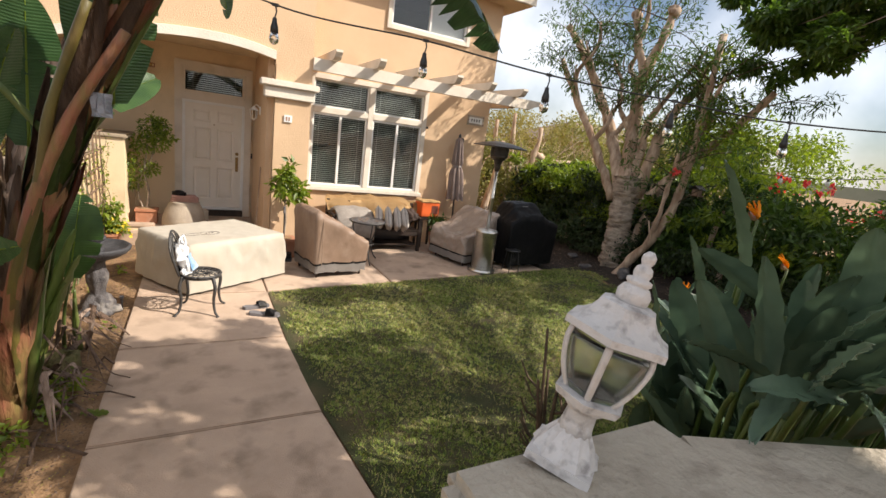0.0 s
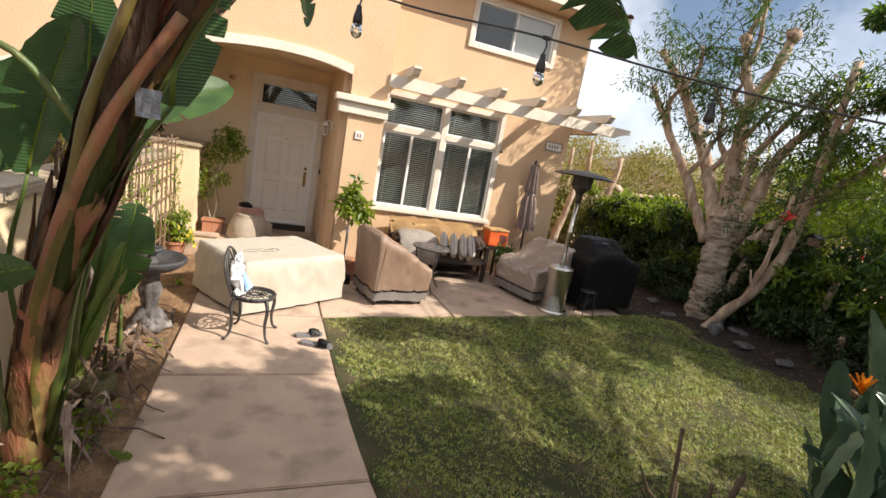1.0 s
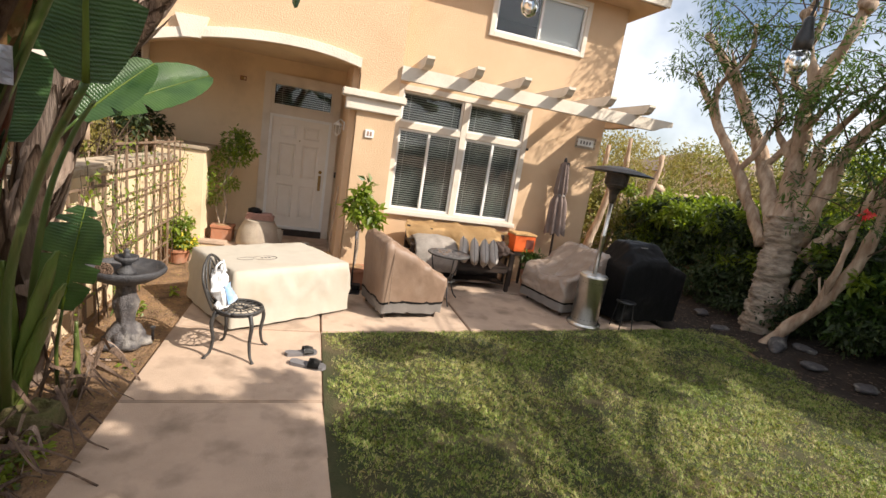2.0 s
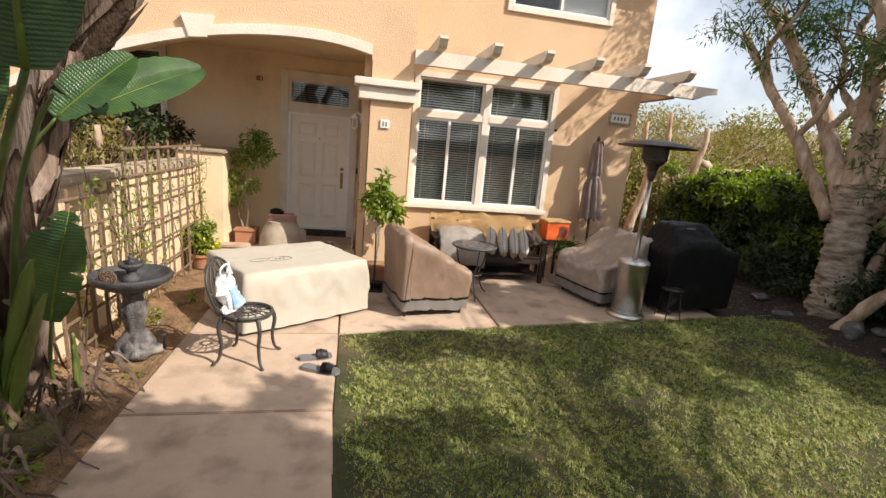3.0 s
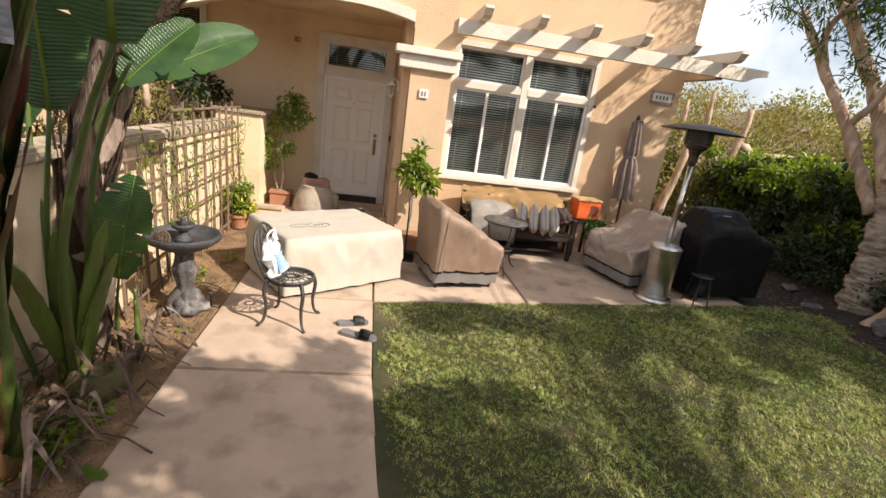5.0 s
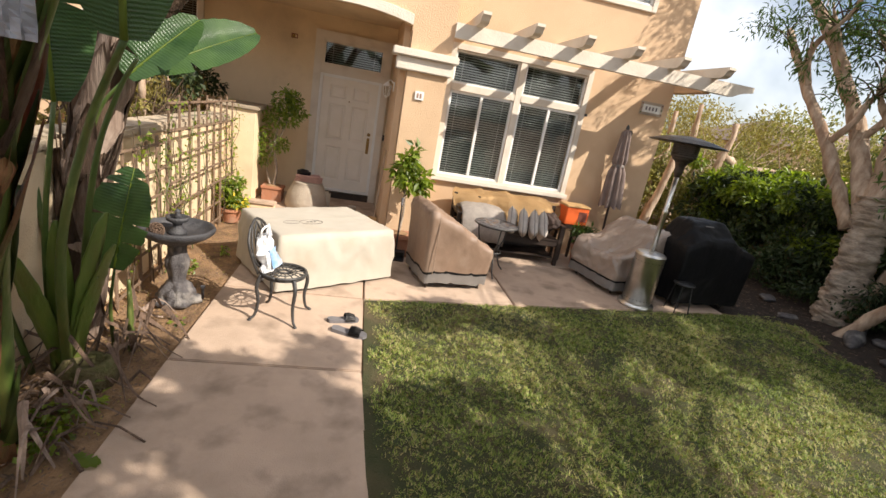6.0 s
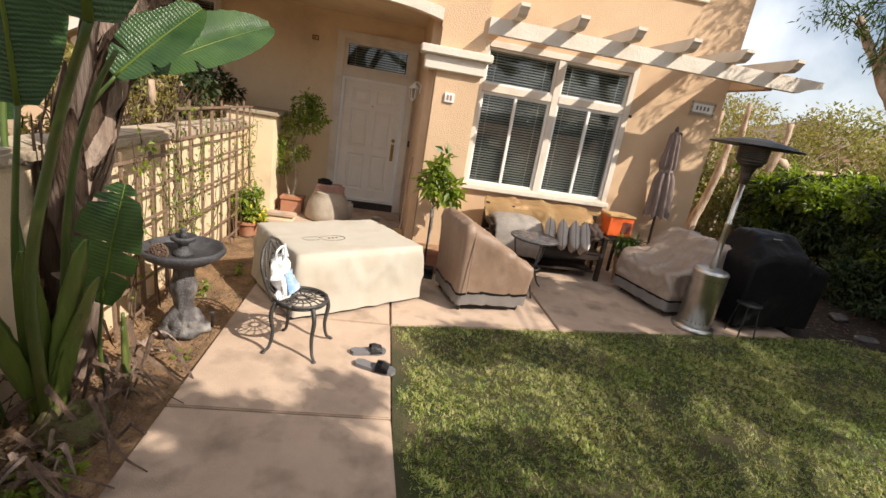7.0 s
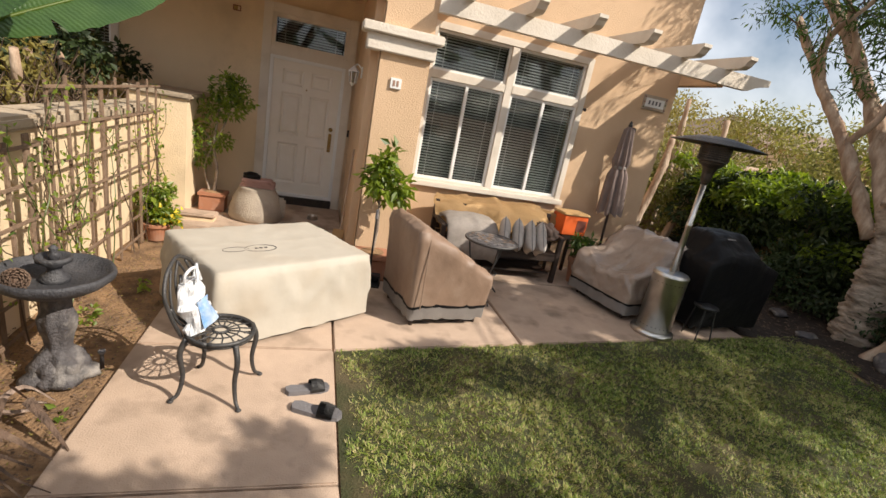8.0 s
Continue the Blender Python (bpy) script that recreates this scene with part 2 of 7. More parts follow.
def glass_mat(name, tint, gloss=0.02, clear=True):
    m = bpy.data.materials.new(name)
    m.use_nodes = True
    b = m.node_tree.nodes["Principled BSDF"]
    b.inputs["Base Color"].default_value = (*tint, 1)
    b.inputs["Roughness"].default_value, b.inputs["IOR"].default_value = gloss, 1.45
    b.inputs["Transmission Weight"].default_value = 1.0
    return m


PANE = glass_mat("window_glass", (0.86, 0.89, 0.88))
LAMP_GLASS = glass_mat("dusty_lantern_glass", (0.80, 0.82, 0.79), 0.12)
BULB_GLASS = glass_mat("bulb_glass", (0.95, 0.95, 0.93), 0.03)


# ---- mesh helpers ----
def part(name, bm, material, parent=None, label="", smooth=False):
    """Links a bmesh as one mesh object, under a thing or a part."""
    me = bpy.data.meshes.new(name)
    bm.normal_update()
    bm.to_mesh(me)
    bm.free()
    me.materials.append(material)
    if smooth:
        for p in me.polygons:
            p.use_smooth = True
    ob = new(name, me)
    if parent:
        ob.parent = parent
    if label:
        ob["label"] = label
    return ob


def thing(name, label, category, m=None, group="", kind=""):
    ob = new(name)
    ob.empty_display_size = 0.1
    if m is not None:
        ob.matrix_world = m
    return tagged(ob, label, category, group, kind)


def box(x0, x1, y0, y1, z0, z1, bevel=0.0, bm=None):
    """A box between two corners, with its edges rounded."""
    own = bmesh.new()
    r = bmesh.ops.create_cube(own, size=1.0)
    for v in r["verts"]:
        v.co = Vector(((x0 + x1) / 2 + v.co.x * (x1 - x0), (y0 + y1) / 2 + v.co.y * (y1 - y0), (z0 + z1) / 2 + v.co.z * (z1 - z0)))
    if bevel:
        bmesh.ops.bevel(own, geom=own.edges[:], offset=bevel, segments=2, affect="EDGES", clamp_overlap=True)
    return merge(bm, own)


def merge(bm, own):
    if bm is None:
        return own
    me = bpy.data.meshes.new("scratch")
    own.to_mesh(me)
    own.free()
    bm.from_mesh(me)
    bpy.data.meshes.remove(me)
    return bm


def moved(bm, m):
    bmesh.ops.transform(bm, matrix=m, verts=bm.verts[:])
    return bm


def lathe(profile, n=24, bm=None, lobes=0, depth=0.0):
    """Turns (radius, height) pairs round the z axis; the ends are closed. lobes: flutes round it."""
    own = bmesh.new()
    rings = []
    for r, z in profile:
        ring = []
        for i in range(n):
            a = 2 * math.pi * i / n
            k = r * (1 + depth * math.cos(lobes * a)) if lobes else r
            ring.append(own.verts.new((k * math.cos(a), k * math.sin(a), z)))
        rings.append(ring)
    for a, b in zip(rings, rings[1:]):
        for i in range(n):
            own.faces.new((a[i], a[(i + 1) % n], b[(i + 1) % n], b[i]))
    own.faces.new(rings[0][::-1])
    own.faces.new(rings[-1])
    return merge(bm, own)


def tube(points, radii, n=8, bm=None, rough=0.0, seed=0):
    """A tapered limb along points; rough makes it uneven."""
    own = bmesh.new()
    pts = [Vector(p) for p in points]
    if not hasattr(radii, "__len__"):
        radii = [radii] * len(pts)
    rings, side = [], None
    for i, p in enumerate(pts):
        d = (pts[min(i + 1, len(pts) - 1)] - pts[max(i - 1, 0)]).normalized()
        if side is None:
            side = d.orthogonal().normalized()
        side = (side - d * side.dot(d)).normalized()
        up = d.cross(side)
        ring = []
        for k in range(n):
            a = 2 * math.pi * k / n
            r = radii[i]
            q = p + (side * math.cos(a) + up * math.sin(a)) * r
            if rough:
                q += (side * math.cos(a) + up * math.sin(a)) * r * rough * noise.noise(q * 5 + Vector((seed, 0, 0)))
            ring.append(own.verts.new(q))
        rings.append(ring)
    for a, b in zip(rings, rings[1:]):
        for k in range(n):
            own.faces.new((a[k], a[(k + 1) % n], b[(k + 1) % n], b[k]))
    own.faces.new(rings[0][::-1])
    own.faces.new(rings[-1])
    return merge(bm, own)


def smooth_path(points, n=6):
    """A smooth curve through points."""
    p = [Vector(q) for q in points]
    p = [2 * p[0] - p[1]] + p + [2 * p[-1] - p[-2]]
    out = []
    for i in range(1, len(p) - 2):
        for k in range(n):
            t = k / n
            a, b, c, d = p[i - 1:i + 3]
            out.append(0.5 * (2 * b + (c - a) * t + (2 * a - 5 * b + 4 * c - d) * t * t + (3 * b - a - 3 * c + d) * t ** 3))
    return out + [p[-2]]


def taper(a, b, n):
    return [a + (b - a) * i / (n - 1) for i in range(n)]


def mesh_from(name, verts, faces, material, parent=None, label="", smooth=False):
    me = bpy.data.meshes.new(name)
    me.from_pydata([tuple(v) for v in verts], [], faces)
    me.materials.append(material)
    if smooth:
        for p in me.polygons:
            p.use_smooth = True
    ob = new(name, me)
    if parent:
        ob.parent = parent
    if label:
        ob["label"] = label
    return ob


def leaf_cloud(name, clumps, count, size, material, parent=None, seed=1, narrow=0.42, droop=0.3, label=""):
    """Many small folded leaves in and on round clumps (x, y, z, rx, ry, rz); outlines stay uneven."""
    rng = np.random.default_rng(seed)
    clumps = np.array(clumps, float)
    vol = (clumps[:, 3] * clumps[:, 4] * clumps[:, 5]) ** 0.75
    pick = rng.choice(len(clumps), count, p=vol / vol.sum())
    d = rng.normal(size=(count, 3))
    d /= np.linalg.norm(d, axis=1)[:, None]
    rad = rng.random(count) ** 0.45 * (0.8 + 0.35 * rng.random(count))
    base = clumps[pick, :3] + d * rad[:, None] * clumps[pick, 3:6]
    way = d * 0.7 + rng.normal(size=(count, 3)) * 0.7
    way[:, 2] -= droop
    way /= np.linalg.norm(way, axis=1)[:, None]
    side = np.cross(way, rng.normal(size=(count, 3)) * 0.6 + np.array([0, 0, 1.0]))
    side /= np.linalg.norm(side, axis=1)[:, None] + 1e-9
    up = np.cross(side, way)
    ln = size * (0.6 + 0.8 * rng.random(count))[:, None]
    w = ln * narrow
    v = np.stack([base, base + way * ln * 0.45 + side * w * 0.5 + up * w * 0.14, base + way * ln - up * ln * 0.12, base + way * ln * 0.45 - side * w * 0.5 + up * w * 0.14], 1).reshape(-1, 3)
    i = np.arange(count) * 4
    faces = np.concatenate([np.stack([i, i + 1, i + 2], 1), np.stack([i, i + 2, i + 3], 1)])
    return mesh_from(name, v.tolist(), faces.tolist(), material, parent, label)


def blade(length, width, m, bend=0.5, fold=0.25, torn=0, seed=0, tip=1.0, bm=None, n=22, curl=0.0):
    """A large leaf along its own y axis that bends down; torn: how many strips its sides are split into."""
    rng = random.Random(seed)
    own = bmesh.new()
    uvl = own.loops.layers.uv.new("UVMap")
    cuts = {s: sorted(rng.sample(range(3, n - 2), min(torn, n - 6))) for s in (-1, 1)}
    mid = []
    for i in range(n + 1):
        t = i / n
        a = bend * t
        y = length * (t - 0.16 * a * a * t)
        z = -length * 0.5 * bend * t * t
        w = width * 0.5 * min(1.0, math.sin(math.pi * min(1.0, t * 0.94 + 0.045)) ** 0.55) * (1 - (1 - tip) * t)
        mid.append((y, z, max(w, 0.004)))
    for s in (-1, 1):
        for i in range(n):
            gap = i in cuts[s]
            quad = []
            for k, j in enumerate((i, i + 1)):
                y, z, w = mid[j]
                if gap and k == 1:
                    w *= rng.uniform(0.25, 0.6)
                row = [own.verts.new((s * w * f, y + 0.10 * w * f, z + w * fold * f - w * (curl + 0.35 * fold) * f * f + 0.006 * math.sin(9 * j + 5 * f))) for f in (0.0, 0.35, 0.7, 1.0)]
                quad.append(row)
            for c in range(3):
                vs = [quad[0][c], quad[0][c + 1], quad[1][c + 1], quad[1][c]]
                uvs = [(c / 3, i * length / n), ((c + 1) / 3, i * length / n), ((c + 1) / 3, (i + 1) * length / n), (c / 3, (i + 1) * length / n)]
                if s < 0:
                    vs, uvs = vs[::-1], uvs[::-1]
                f = own.faces.new(vs)
                for lp, u in zip(f.loops, uvs):
                    lp[uvl].uv = u
    bmesh.ops.remove_doubles(own, verts=own.verts[:], dist=0.0005)
    moved(own, m)
    return merge(bm, own)


def aim(base, to, twist=0.0):
    """A pose at base whose y axis points to another place, the z axis as near up as can be."""
    y = (Vector(to) - Vector(base)).normalized()
    x = y.cross(Vector((0, 0, 1)))
    x = x.normalized() if x.length > 1e-4 else Vector((1, 0, 0))
    z = x.cross(y)
    m = Matrix((x, y, z)).transposed().to_4x4()
    return Matrix.Translation(base) @ m @ Matrix.Rotation(radians(twist), 4, "Y")


# ---- ground, lawn, path, patio ----
def ground_sheet():
    own = bmesh.new()
    xs = [-400, -60, -20, -8] + [-5 + 0.25 * i for i in range(60)] + [12, 20, 60, 400]
    ys = [-400, -60, -20] + [-8 + 0.25 * i for i in range(60)] + [10, 20, 60, 400]
    grid = []
    for y in ys:
        row = []
        for x in xs:
            z = -0.035
            if x < -1.42 or x > 5.3:
                z += 0.03 * noise.noise(Vector((x * 1.3, y * 1.3, 0))) + 0.012 * noise.noise(Vector((x * 5, y * 5, 3)))
            if 6.0 < x < 40 and y > -7:
                z += 0.26 * min(1, (x - 6.0) / 1.2) - 0.04
            row.append(own.verts.new((x, y, z)))
        grid.append(row)
    for a, b in zip(grid, grid[1:]):
        for i in range(len(a) - 1):
            own.faces.new((a[i], a[i + 1], b[i + 1], b[i]))
    return tagged(part("ground", own, SOIL, smooth=True), "dark brown bare garden soil with leaf litter", "soil", kind="structure")


ground_sheet()


def patio_edge(x):
    """Where the patio's front edge runs."""
    return 0.13 * x


def path_right(y):
    """The path widens toward the entrance."""
    return 0.105 * max(0.0, -2.1 - y) if y > -4.1 else 0.21


def lawn_right(y):
    return 6.0 + 0.25 * math.sin(1.7 * y) - 0.1 * (y + 2) ** 2 * (y < -2)


def bed_rise(x):
    """The bed climbs gently toward the boundary wall."""
    return 0.26 * min(1.0, max(0.0, (x - 6.0) / 1.2))


def mulch_bed():
    own = bmesh.new()
    grid = []
    for j in range(57):
        row = []
        for i in range(15):
            y = -9.0 + 0.25 * j
            x0 = lawn_right(min(max(y, -5.0), 0.4)) - 0.12 if y < 0.75 else 4.98
            x = x0 + (7.93 - x0) * i / 14
            z = -0.02 + bed_rise(x) + 0.025 * noise.noise(Vector((x * 2.2, y * 2.2, 5)))
            row.append(own.verts.new((x, y, z)))
        grid.append(row)
    for a, b in zip(grid, grid[1:]):
        for i in range(14):
            own.faces.new((a[i], a[i + 1], b[i + 1], b[i]))
    tagged(part("mulch_bed", own, MULCH_SHADED, smooth=True), "dark damp mulch bed under the hedge and tree, darkened further for their shade", "flower bed", kind="structure")


mulch_bed()


def lawn():
    own = bmesh.new()
    nx, ny = 60, 60
    grid = []
    for j in range(ny + 1):
        row = []
        for i in range(nx + 1):
            u, v = i / nx, j / ny
            y0 = -5.0 + v * 5.0
            x0 = path_right(y0) + 0.012
            x = x0 + u * (lawn_right(y0) - x0)
            y = -5.0 + v * (5.0 + patio_edge(min(x, 5)) - 0.012)
            row.append(own.verts.new((x, y, -0.008 + 0.010 * noise.noise(Vector((x * 2, y * 2, 0))) - 0.03 * (u > 0.985))))
        grid.append(row)
    for a, b in zip(grid, grid[1:]):
        for i in range(nx):
            own.faces.new((a[i], a[i + 1], b[i + 1], b[i]))
    return tagged(part("lawn", own, TURF, smooth=True), "short patchy green lawn with worn earthy edges", "lawn", kind="structure")


lawn()


def grass():
    rng = np.random.default_rng(5)
    n = 640000
    x, y = rng.random(n) * 6.6, -5 + rng.random(n) * 5.75
    # tufts: each small patch of turf has its own height, lean and density
    cell = (np.floor((x + 0.02 * np.sin(41 * y)) / 0.03).astype(int) % 230, np.floor((y + 5 + 0.02 * np.sin(37 * x)) / 0.03).astype(int) % 230)
    tall = rng.random((230, 230))[cell]
    heading = (rng.random((230, 230)) * 6.283)[cell]
    worn = 0.5 * np.sin(1.9 * x + 0.7 * y + 1) * np.sin(2.3 * y - 0.8 * x) + 0.4 * np.sin(5.1 * x - 3.3 * y) * np.sin(4.3 * y + 2) + 0.3 * np.sin(11 * x + 3) * np.sin(12.7 * y + 5 * x)
    worn -= 1.3 * np.exp(-(x - np.clip(0.105 * (-2.1 - y), 0, 0.21)) / 0.13) + 0.9 * np.exp(-(y + 5) / 0.8)
    ragged = 0.10 * np.sin(7 * y) + 0.07 * np.sin(19 * y + 1)
    keep = (y < 0.13 * x - 0.005 + 0.02 * np.sin(23 * x)) & (x > 0.02 + np.clip(0.105 * (-2.1 - y), 0, 0.21) + 0.02 * np.sin(31 * y)) & (worn > -0.9 * rng.random(n) - 0.12) & (x < 6.0 + 0.25 * np.sin(1.7 * y) + ragged - 0.5 * rng.random(n) ** 3) & (tall > 0.45 * rng.random(n))
    x, y, tall, heading = x[keep], y[keep], tall[keep], heading[keep]
    n = len(x)
    a, reach = heading + rng.normal(size=n) * 0.8, 0.007 + 0.026 * rng.random(n)
    h = (0.009 + 0.024 * tall ** 1.5) * (0.5 + 0.7 * rng.random(n))
    w = 0.0024 + 0.0032 * rng.random(n)
    z = np.full(n, -0.012)
    p0 = np.stack([x + w * np.sin(a), y - w * np.cos(a), z], 1)
    p1 = np.stack([x - w * np.sin(a), y + w * np.cos(a), z], 1)
    p2 = np.stack([x + reach * np.cos(a), y + reach * np.sin(a), z + h], 1)
    v = np.stack([p0, p1, p2], 1).reshape(-1, 3)
    ob = mesh_from("grass_blades", v.tolist(), np.arange(3 * n).reshape(-1, 3).tolist(), GRASS)
    return tagged(ob, "short mown grass blades, green and straw coloured", "grass", kind="stuff")


grass()


def litter(name, label, n, xr, yr, size, material, seed, z0):
    """Small flat dry leaves and chips on the ground."""
    rng = np.random.default_rng(seed)
    v, f = [], []
    for k in range(n):
        x, y, a, s = rng.uniform(*xr), rng.uniform(*yr), rng.random() * 6.28, size * rng.uniform(0.5, 1.4)
        z = z0 + bed_rise(x)
        c, d = math.cos(a) * s, math.sin(a) * s
        t = rng.uniform(-0.35, 0.5) * s
        v += [(x - c, y - d, z), (x - d * 0.35, y + c * 0.35, z + abs(t) * 0.6), (x + c, y + d, z + 0.004), (x + d * 0.35, y - c * 0.35, z + abs(t) * 0.3)]
        f.append((4 * k, 4 * k + 1, 4 * k + 2, 4 * k + 3))
    return tagged(mesh_from(name, v, f, material), label, "leaf litter", kind="stuff")


litter("fallen_leaves", "small dry fallen leaves scattered over the grass", 900, (0.1, 5.5), (-5, 0.0), 0.016, LEAF_DRY, 3, 0.012)
litter("bed_litter", "brown wood chips and dead leaves on the bed", 7000, (-2.6, -1.4), (-5, 2.6), 0.013, FIBRE, 4, -0.01)
litter("hedge_litter", "dead leaves and bark shreds under the hedge", 3600, (5.3, 8.0), (-5, 2.6), 0.032, FIBRE, 9, -0.005)
litter("bark_litter", "small tan leaves and stalk bits on the soil bed", 2600, (-2.6, -1.4), (-5, 2.6), 0.011, LEAF_DRY, 14, -0.005)


def slab(name, corners, parent, z=0.0, deep=0.09, label=""):
    own = bmesh.new()
    top = [own.verts.new((x, y, z)) for x, y in corners]
    f = own.faces.new(top)
    if f.normal.z < 0:
        f.normal_flip()
    own.normal_update()
    if f.normal.z < 0:
        f.normal_flip()
    r = bmesh.ops.extrude_face_region(own, geom=[f])
    bmesh.ops.translate(own, verts=[e for e in r["geom"] if isinstance(e, bmesh.types.BMVert)], vec=(0, 0, -deep))
    bmesh.ops.recalc_face_normals(own, faces=own.faces[:])
    bmesh.ops.bevel(own, geom=[e for e in own.edges if e.verts[0].co.z > z - 0.001 and e.verts[1].co.z > z - 0.001], offset=0.008, segments=2, affect="EDGES")
    return part(name, own, CONCRETE, parent, label)


walkway = thing("pavement", "stained buff concrete garden path in square slabs", "path", kind="structure")
G = 0.008
cuts = [-8.1, -6.75, -5.4, -4.05, -2.7, -1.345, 0.0]
for y0, y1 in zip(cuts, cuts[1:]):
    slab("slab", [(-1.37, y0 + G), (path_right(y0), y0 + G), (path_right(y1), y1 - G), (-1.37, y1 - G)], walkway)
patio = thing("patio", "buff concrete patio slabs along the house wall", "patio", kind="structure")
slab("slab", [(-1.37, G), (-G, G), (-G, 2.4), (-1.37, 2.4)], patio)
slab("slab", [(G, patio_edge(0) + G), (1.74, patio_edge(1.74) + G), (1.74, 1.85), (G, 1.85)], patio)
slab("slab", [(1.76, patio_edge(1.76) + G), (4.95, patio_edge(4.95) + G), (4.95, 1.85), (1.76, 1.85)], patio)
slab("slab", [(G, 1.87), (1.74, 1.87), (1.74, 2.72), (G, 2.72)], patio)
slab("slab", [(1.76, 1.87), (4.6, 1.87), (4.6, 2.72), (1.76, 2.72)], patio)
porch = thing("porch_step", "raised concrete porch floor before the door", "step", kind="structure")
slab("slab", [(-2.2, 2.42), (0.14, 2.42), (0.14, 4.05), (-2.2, 4.05)], porch, 0.15, 0.24)


# ---- house ----
WY, PY, BY = 2.72, 1.97, 4.05      # window wall, arched wall, entry wall
TOP = 4.86


def wall_window():
    own = bmesh.new()
    # lower window hole 0.97..3.10 by 1.04..2.90, upper window hole 2.27..3.82 by 4.05..4.75
    for x0, x1, z0, z1 in ((0.82, 0.97, -0.1, TOP), (0.97, 3.10, -0.1, 1.04), (0.97, 3.10, 2.90, 4.02), (0.97, 2.27, 4.02, TOP), (2.27, 3.10, 4.72, TOP),
                           (3.10, 3.82, 4.72, TOP), (3.10, 4.60, -0.1, 4.02), (3.82, 4.60, 4.02, TOP)):
        box(x0, x1, WY, WY + 0.2, z0, z1, bm=own)
    bmesh.ops.remove_doubles(own, verts=own.verts[:], dist=0.0005)
    tagged(part("wall_window", own, STUCCO), "peach stucco house wall with two windows", "wall", kind="structure")
    own = bmesh.new()
    box(4.40, 4.60, WY + 0.2, 9.0, -0.1, TOP, bm=own)
    tagged(part("wall_side", own, STUCCO), "peach stucco side wall of the house", "wall", kind="structure")


wall_window()


def arch_z(x):
    """Underside of the shallow arch over the entry."""
    return 3.07 - (0.15 if x > -0.55 else 0.09) * (x + 0.55) ** 2


def wall_arch():
    own = bmesh.new()
    xs = [-4.6, -3.85] + [-3.85 + 4.10 * i / 48 for i in range(1, 49)] + [0.80]
    for a, b in zip(xs, xs[1:]):
        full = b <= -3.84 or a >= 0.24
        za, zb = (-0.1, -0.1) if full else (arch_z(a), arch_z(b))
        lo = [own.verts.new((a, PY, za)), own.verts.new((b, PY, zb)), own.verts.new((b, PY + 0.2, zb)), own.verts.new((a, PY + 0.2, za))]
        hi = [own.verts.new((x, y, TOP)) for x, y in ((a, PY), (b, PY), (b, PY + 0.2), (a, PY + 0.2))]
        for q in ((0, 1, 5, 4), (2, 3, 7, 6), (1, 0, 3, 2), (4, 5, 6, 7)):
            vs = lo + hi
            own.faces.new([vs[k] for k in q])
    bmesh.ops.remove_doubles(own, verts=own.verts[:], dist=0.0005)
    box(0.60, 0.80, PY + 0.2, WY + 0.2, -0.1, TOP, bm=own)
    box(0.25, 0.26, PY, PY + 0.2, -0.1, 2.9, bm=own)
    tagged(part("wall_arch", own, STUCCO), "peach stucco wall with a wide shallow arch over the entry", "wall", kind="structure")
    # pier flank beside the door
    own = bmesh.new()
    box(0.17, 0.25, PY + 0.19, BY, -0.1, 3.3, bm=own)
    tagged(part("wall_pier", own, STUCCO), "peach stucco pier between the door and the window", "wall", kind="structure")
    # arch band
    own = bmesh.new()
    prev = None
    for i in range(49):
        x = -3.85 + 4.10 * i / 48
        z = arch_z(x)
        ring = [own.verts.new(c) for c in ((x, PY - 0.045, z - 0.012), (x, PY - 0.045, z + 0.105), (x, PY, z + 0.115), (x, PY + 0.03, z - 0.012))]
        if prev:
            for k in range(4):
                own.faces.new((prev[k], ring[k], ring[(k + 1) % 4], prev[(k + 1) % 4]))
        prev = ring
    bmesh.ops.recalc_face_normals(own, faces=own.faces[:])
    band = tagged(part("arch_band", own, TRIM), "off-white moulded band along the arch", "trim", kind="structure")
    own = bmesh.new()
    lo = [own.verts.new(c) for c in ((-1.88, PY - 0.07, 2.90), (-1.69, PY - 0.07, 2.92), (-1.61, PY - 0.07, 3.17), (-1.97, PY - 0.07, 3.15))]
    f = own.faces.new(lo)
    r = bmesh.ops.extrude_face_region(own, geom=[f])
    bmesh.ops.translate(own, verts=[e for e in r["geom"] if isinstance(e, bmesh.types.BMVert)], vec=(0, 0.07, 0))
    bmesh.ops.recalc_face_normals(own, faces=own.faces[:])
    part("keystone", own, TRIM, band)


wall_arch()


def wall_entry():
    own = bmesh.new()
    # door and transom hole -1.03..0.03 by 0.15..2.86, neighbour window hole -3.75..-2.95 by 1.92..3.0
    for x0, x1, z0, z1 in ((-8.0, -3.75, -0.1, 3.3), (-3.75, -2.95, -0.1, 1.92), (-3.75, -2.95, 3.0, 3.3), (-2.95, -1.03, -0.1, 3.3), (-1.03, 0.03, 2.80, 3.3), (0.03, 0.25, -0.1, 3.3)):
        box(x0, x1, BY, BY + 0.2, z0, z1, bm=own)
    bmesh.ops.remove_doubles(own, verts=own.verts[:], dist=0.0005)
    # wall and soffit: paler stucco puts missing alcove light into their colour
    tagged(part("wall_entry", own, STUCCO_PALE), "peach stucco wall at the back of the entry, coloured paler to brighten it", "wall", kind="structure")
    own = box(-4.6, 0.25, PY + 0.2, BY, 3.16, 3.3)
    tagged(part("ceiling_porch", own, STUCCO_PALE), "peach stucco soffit over the entry, coloured paler to brighten it", "ceiling", kind="structure")


wall_entry()


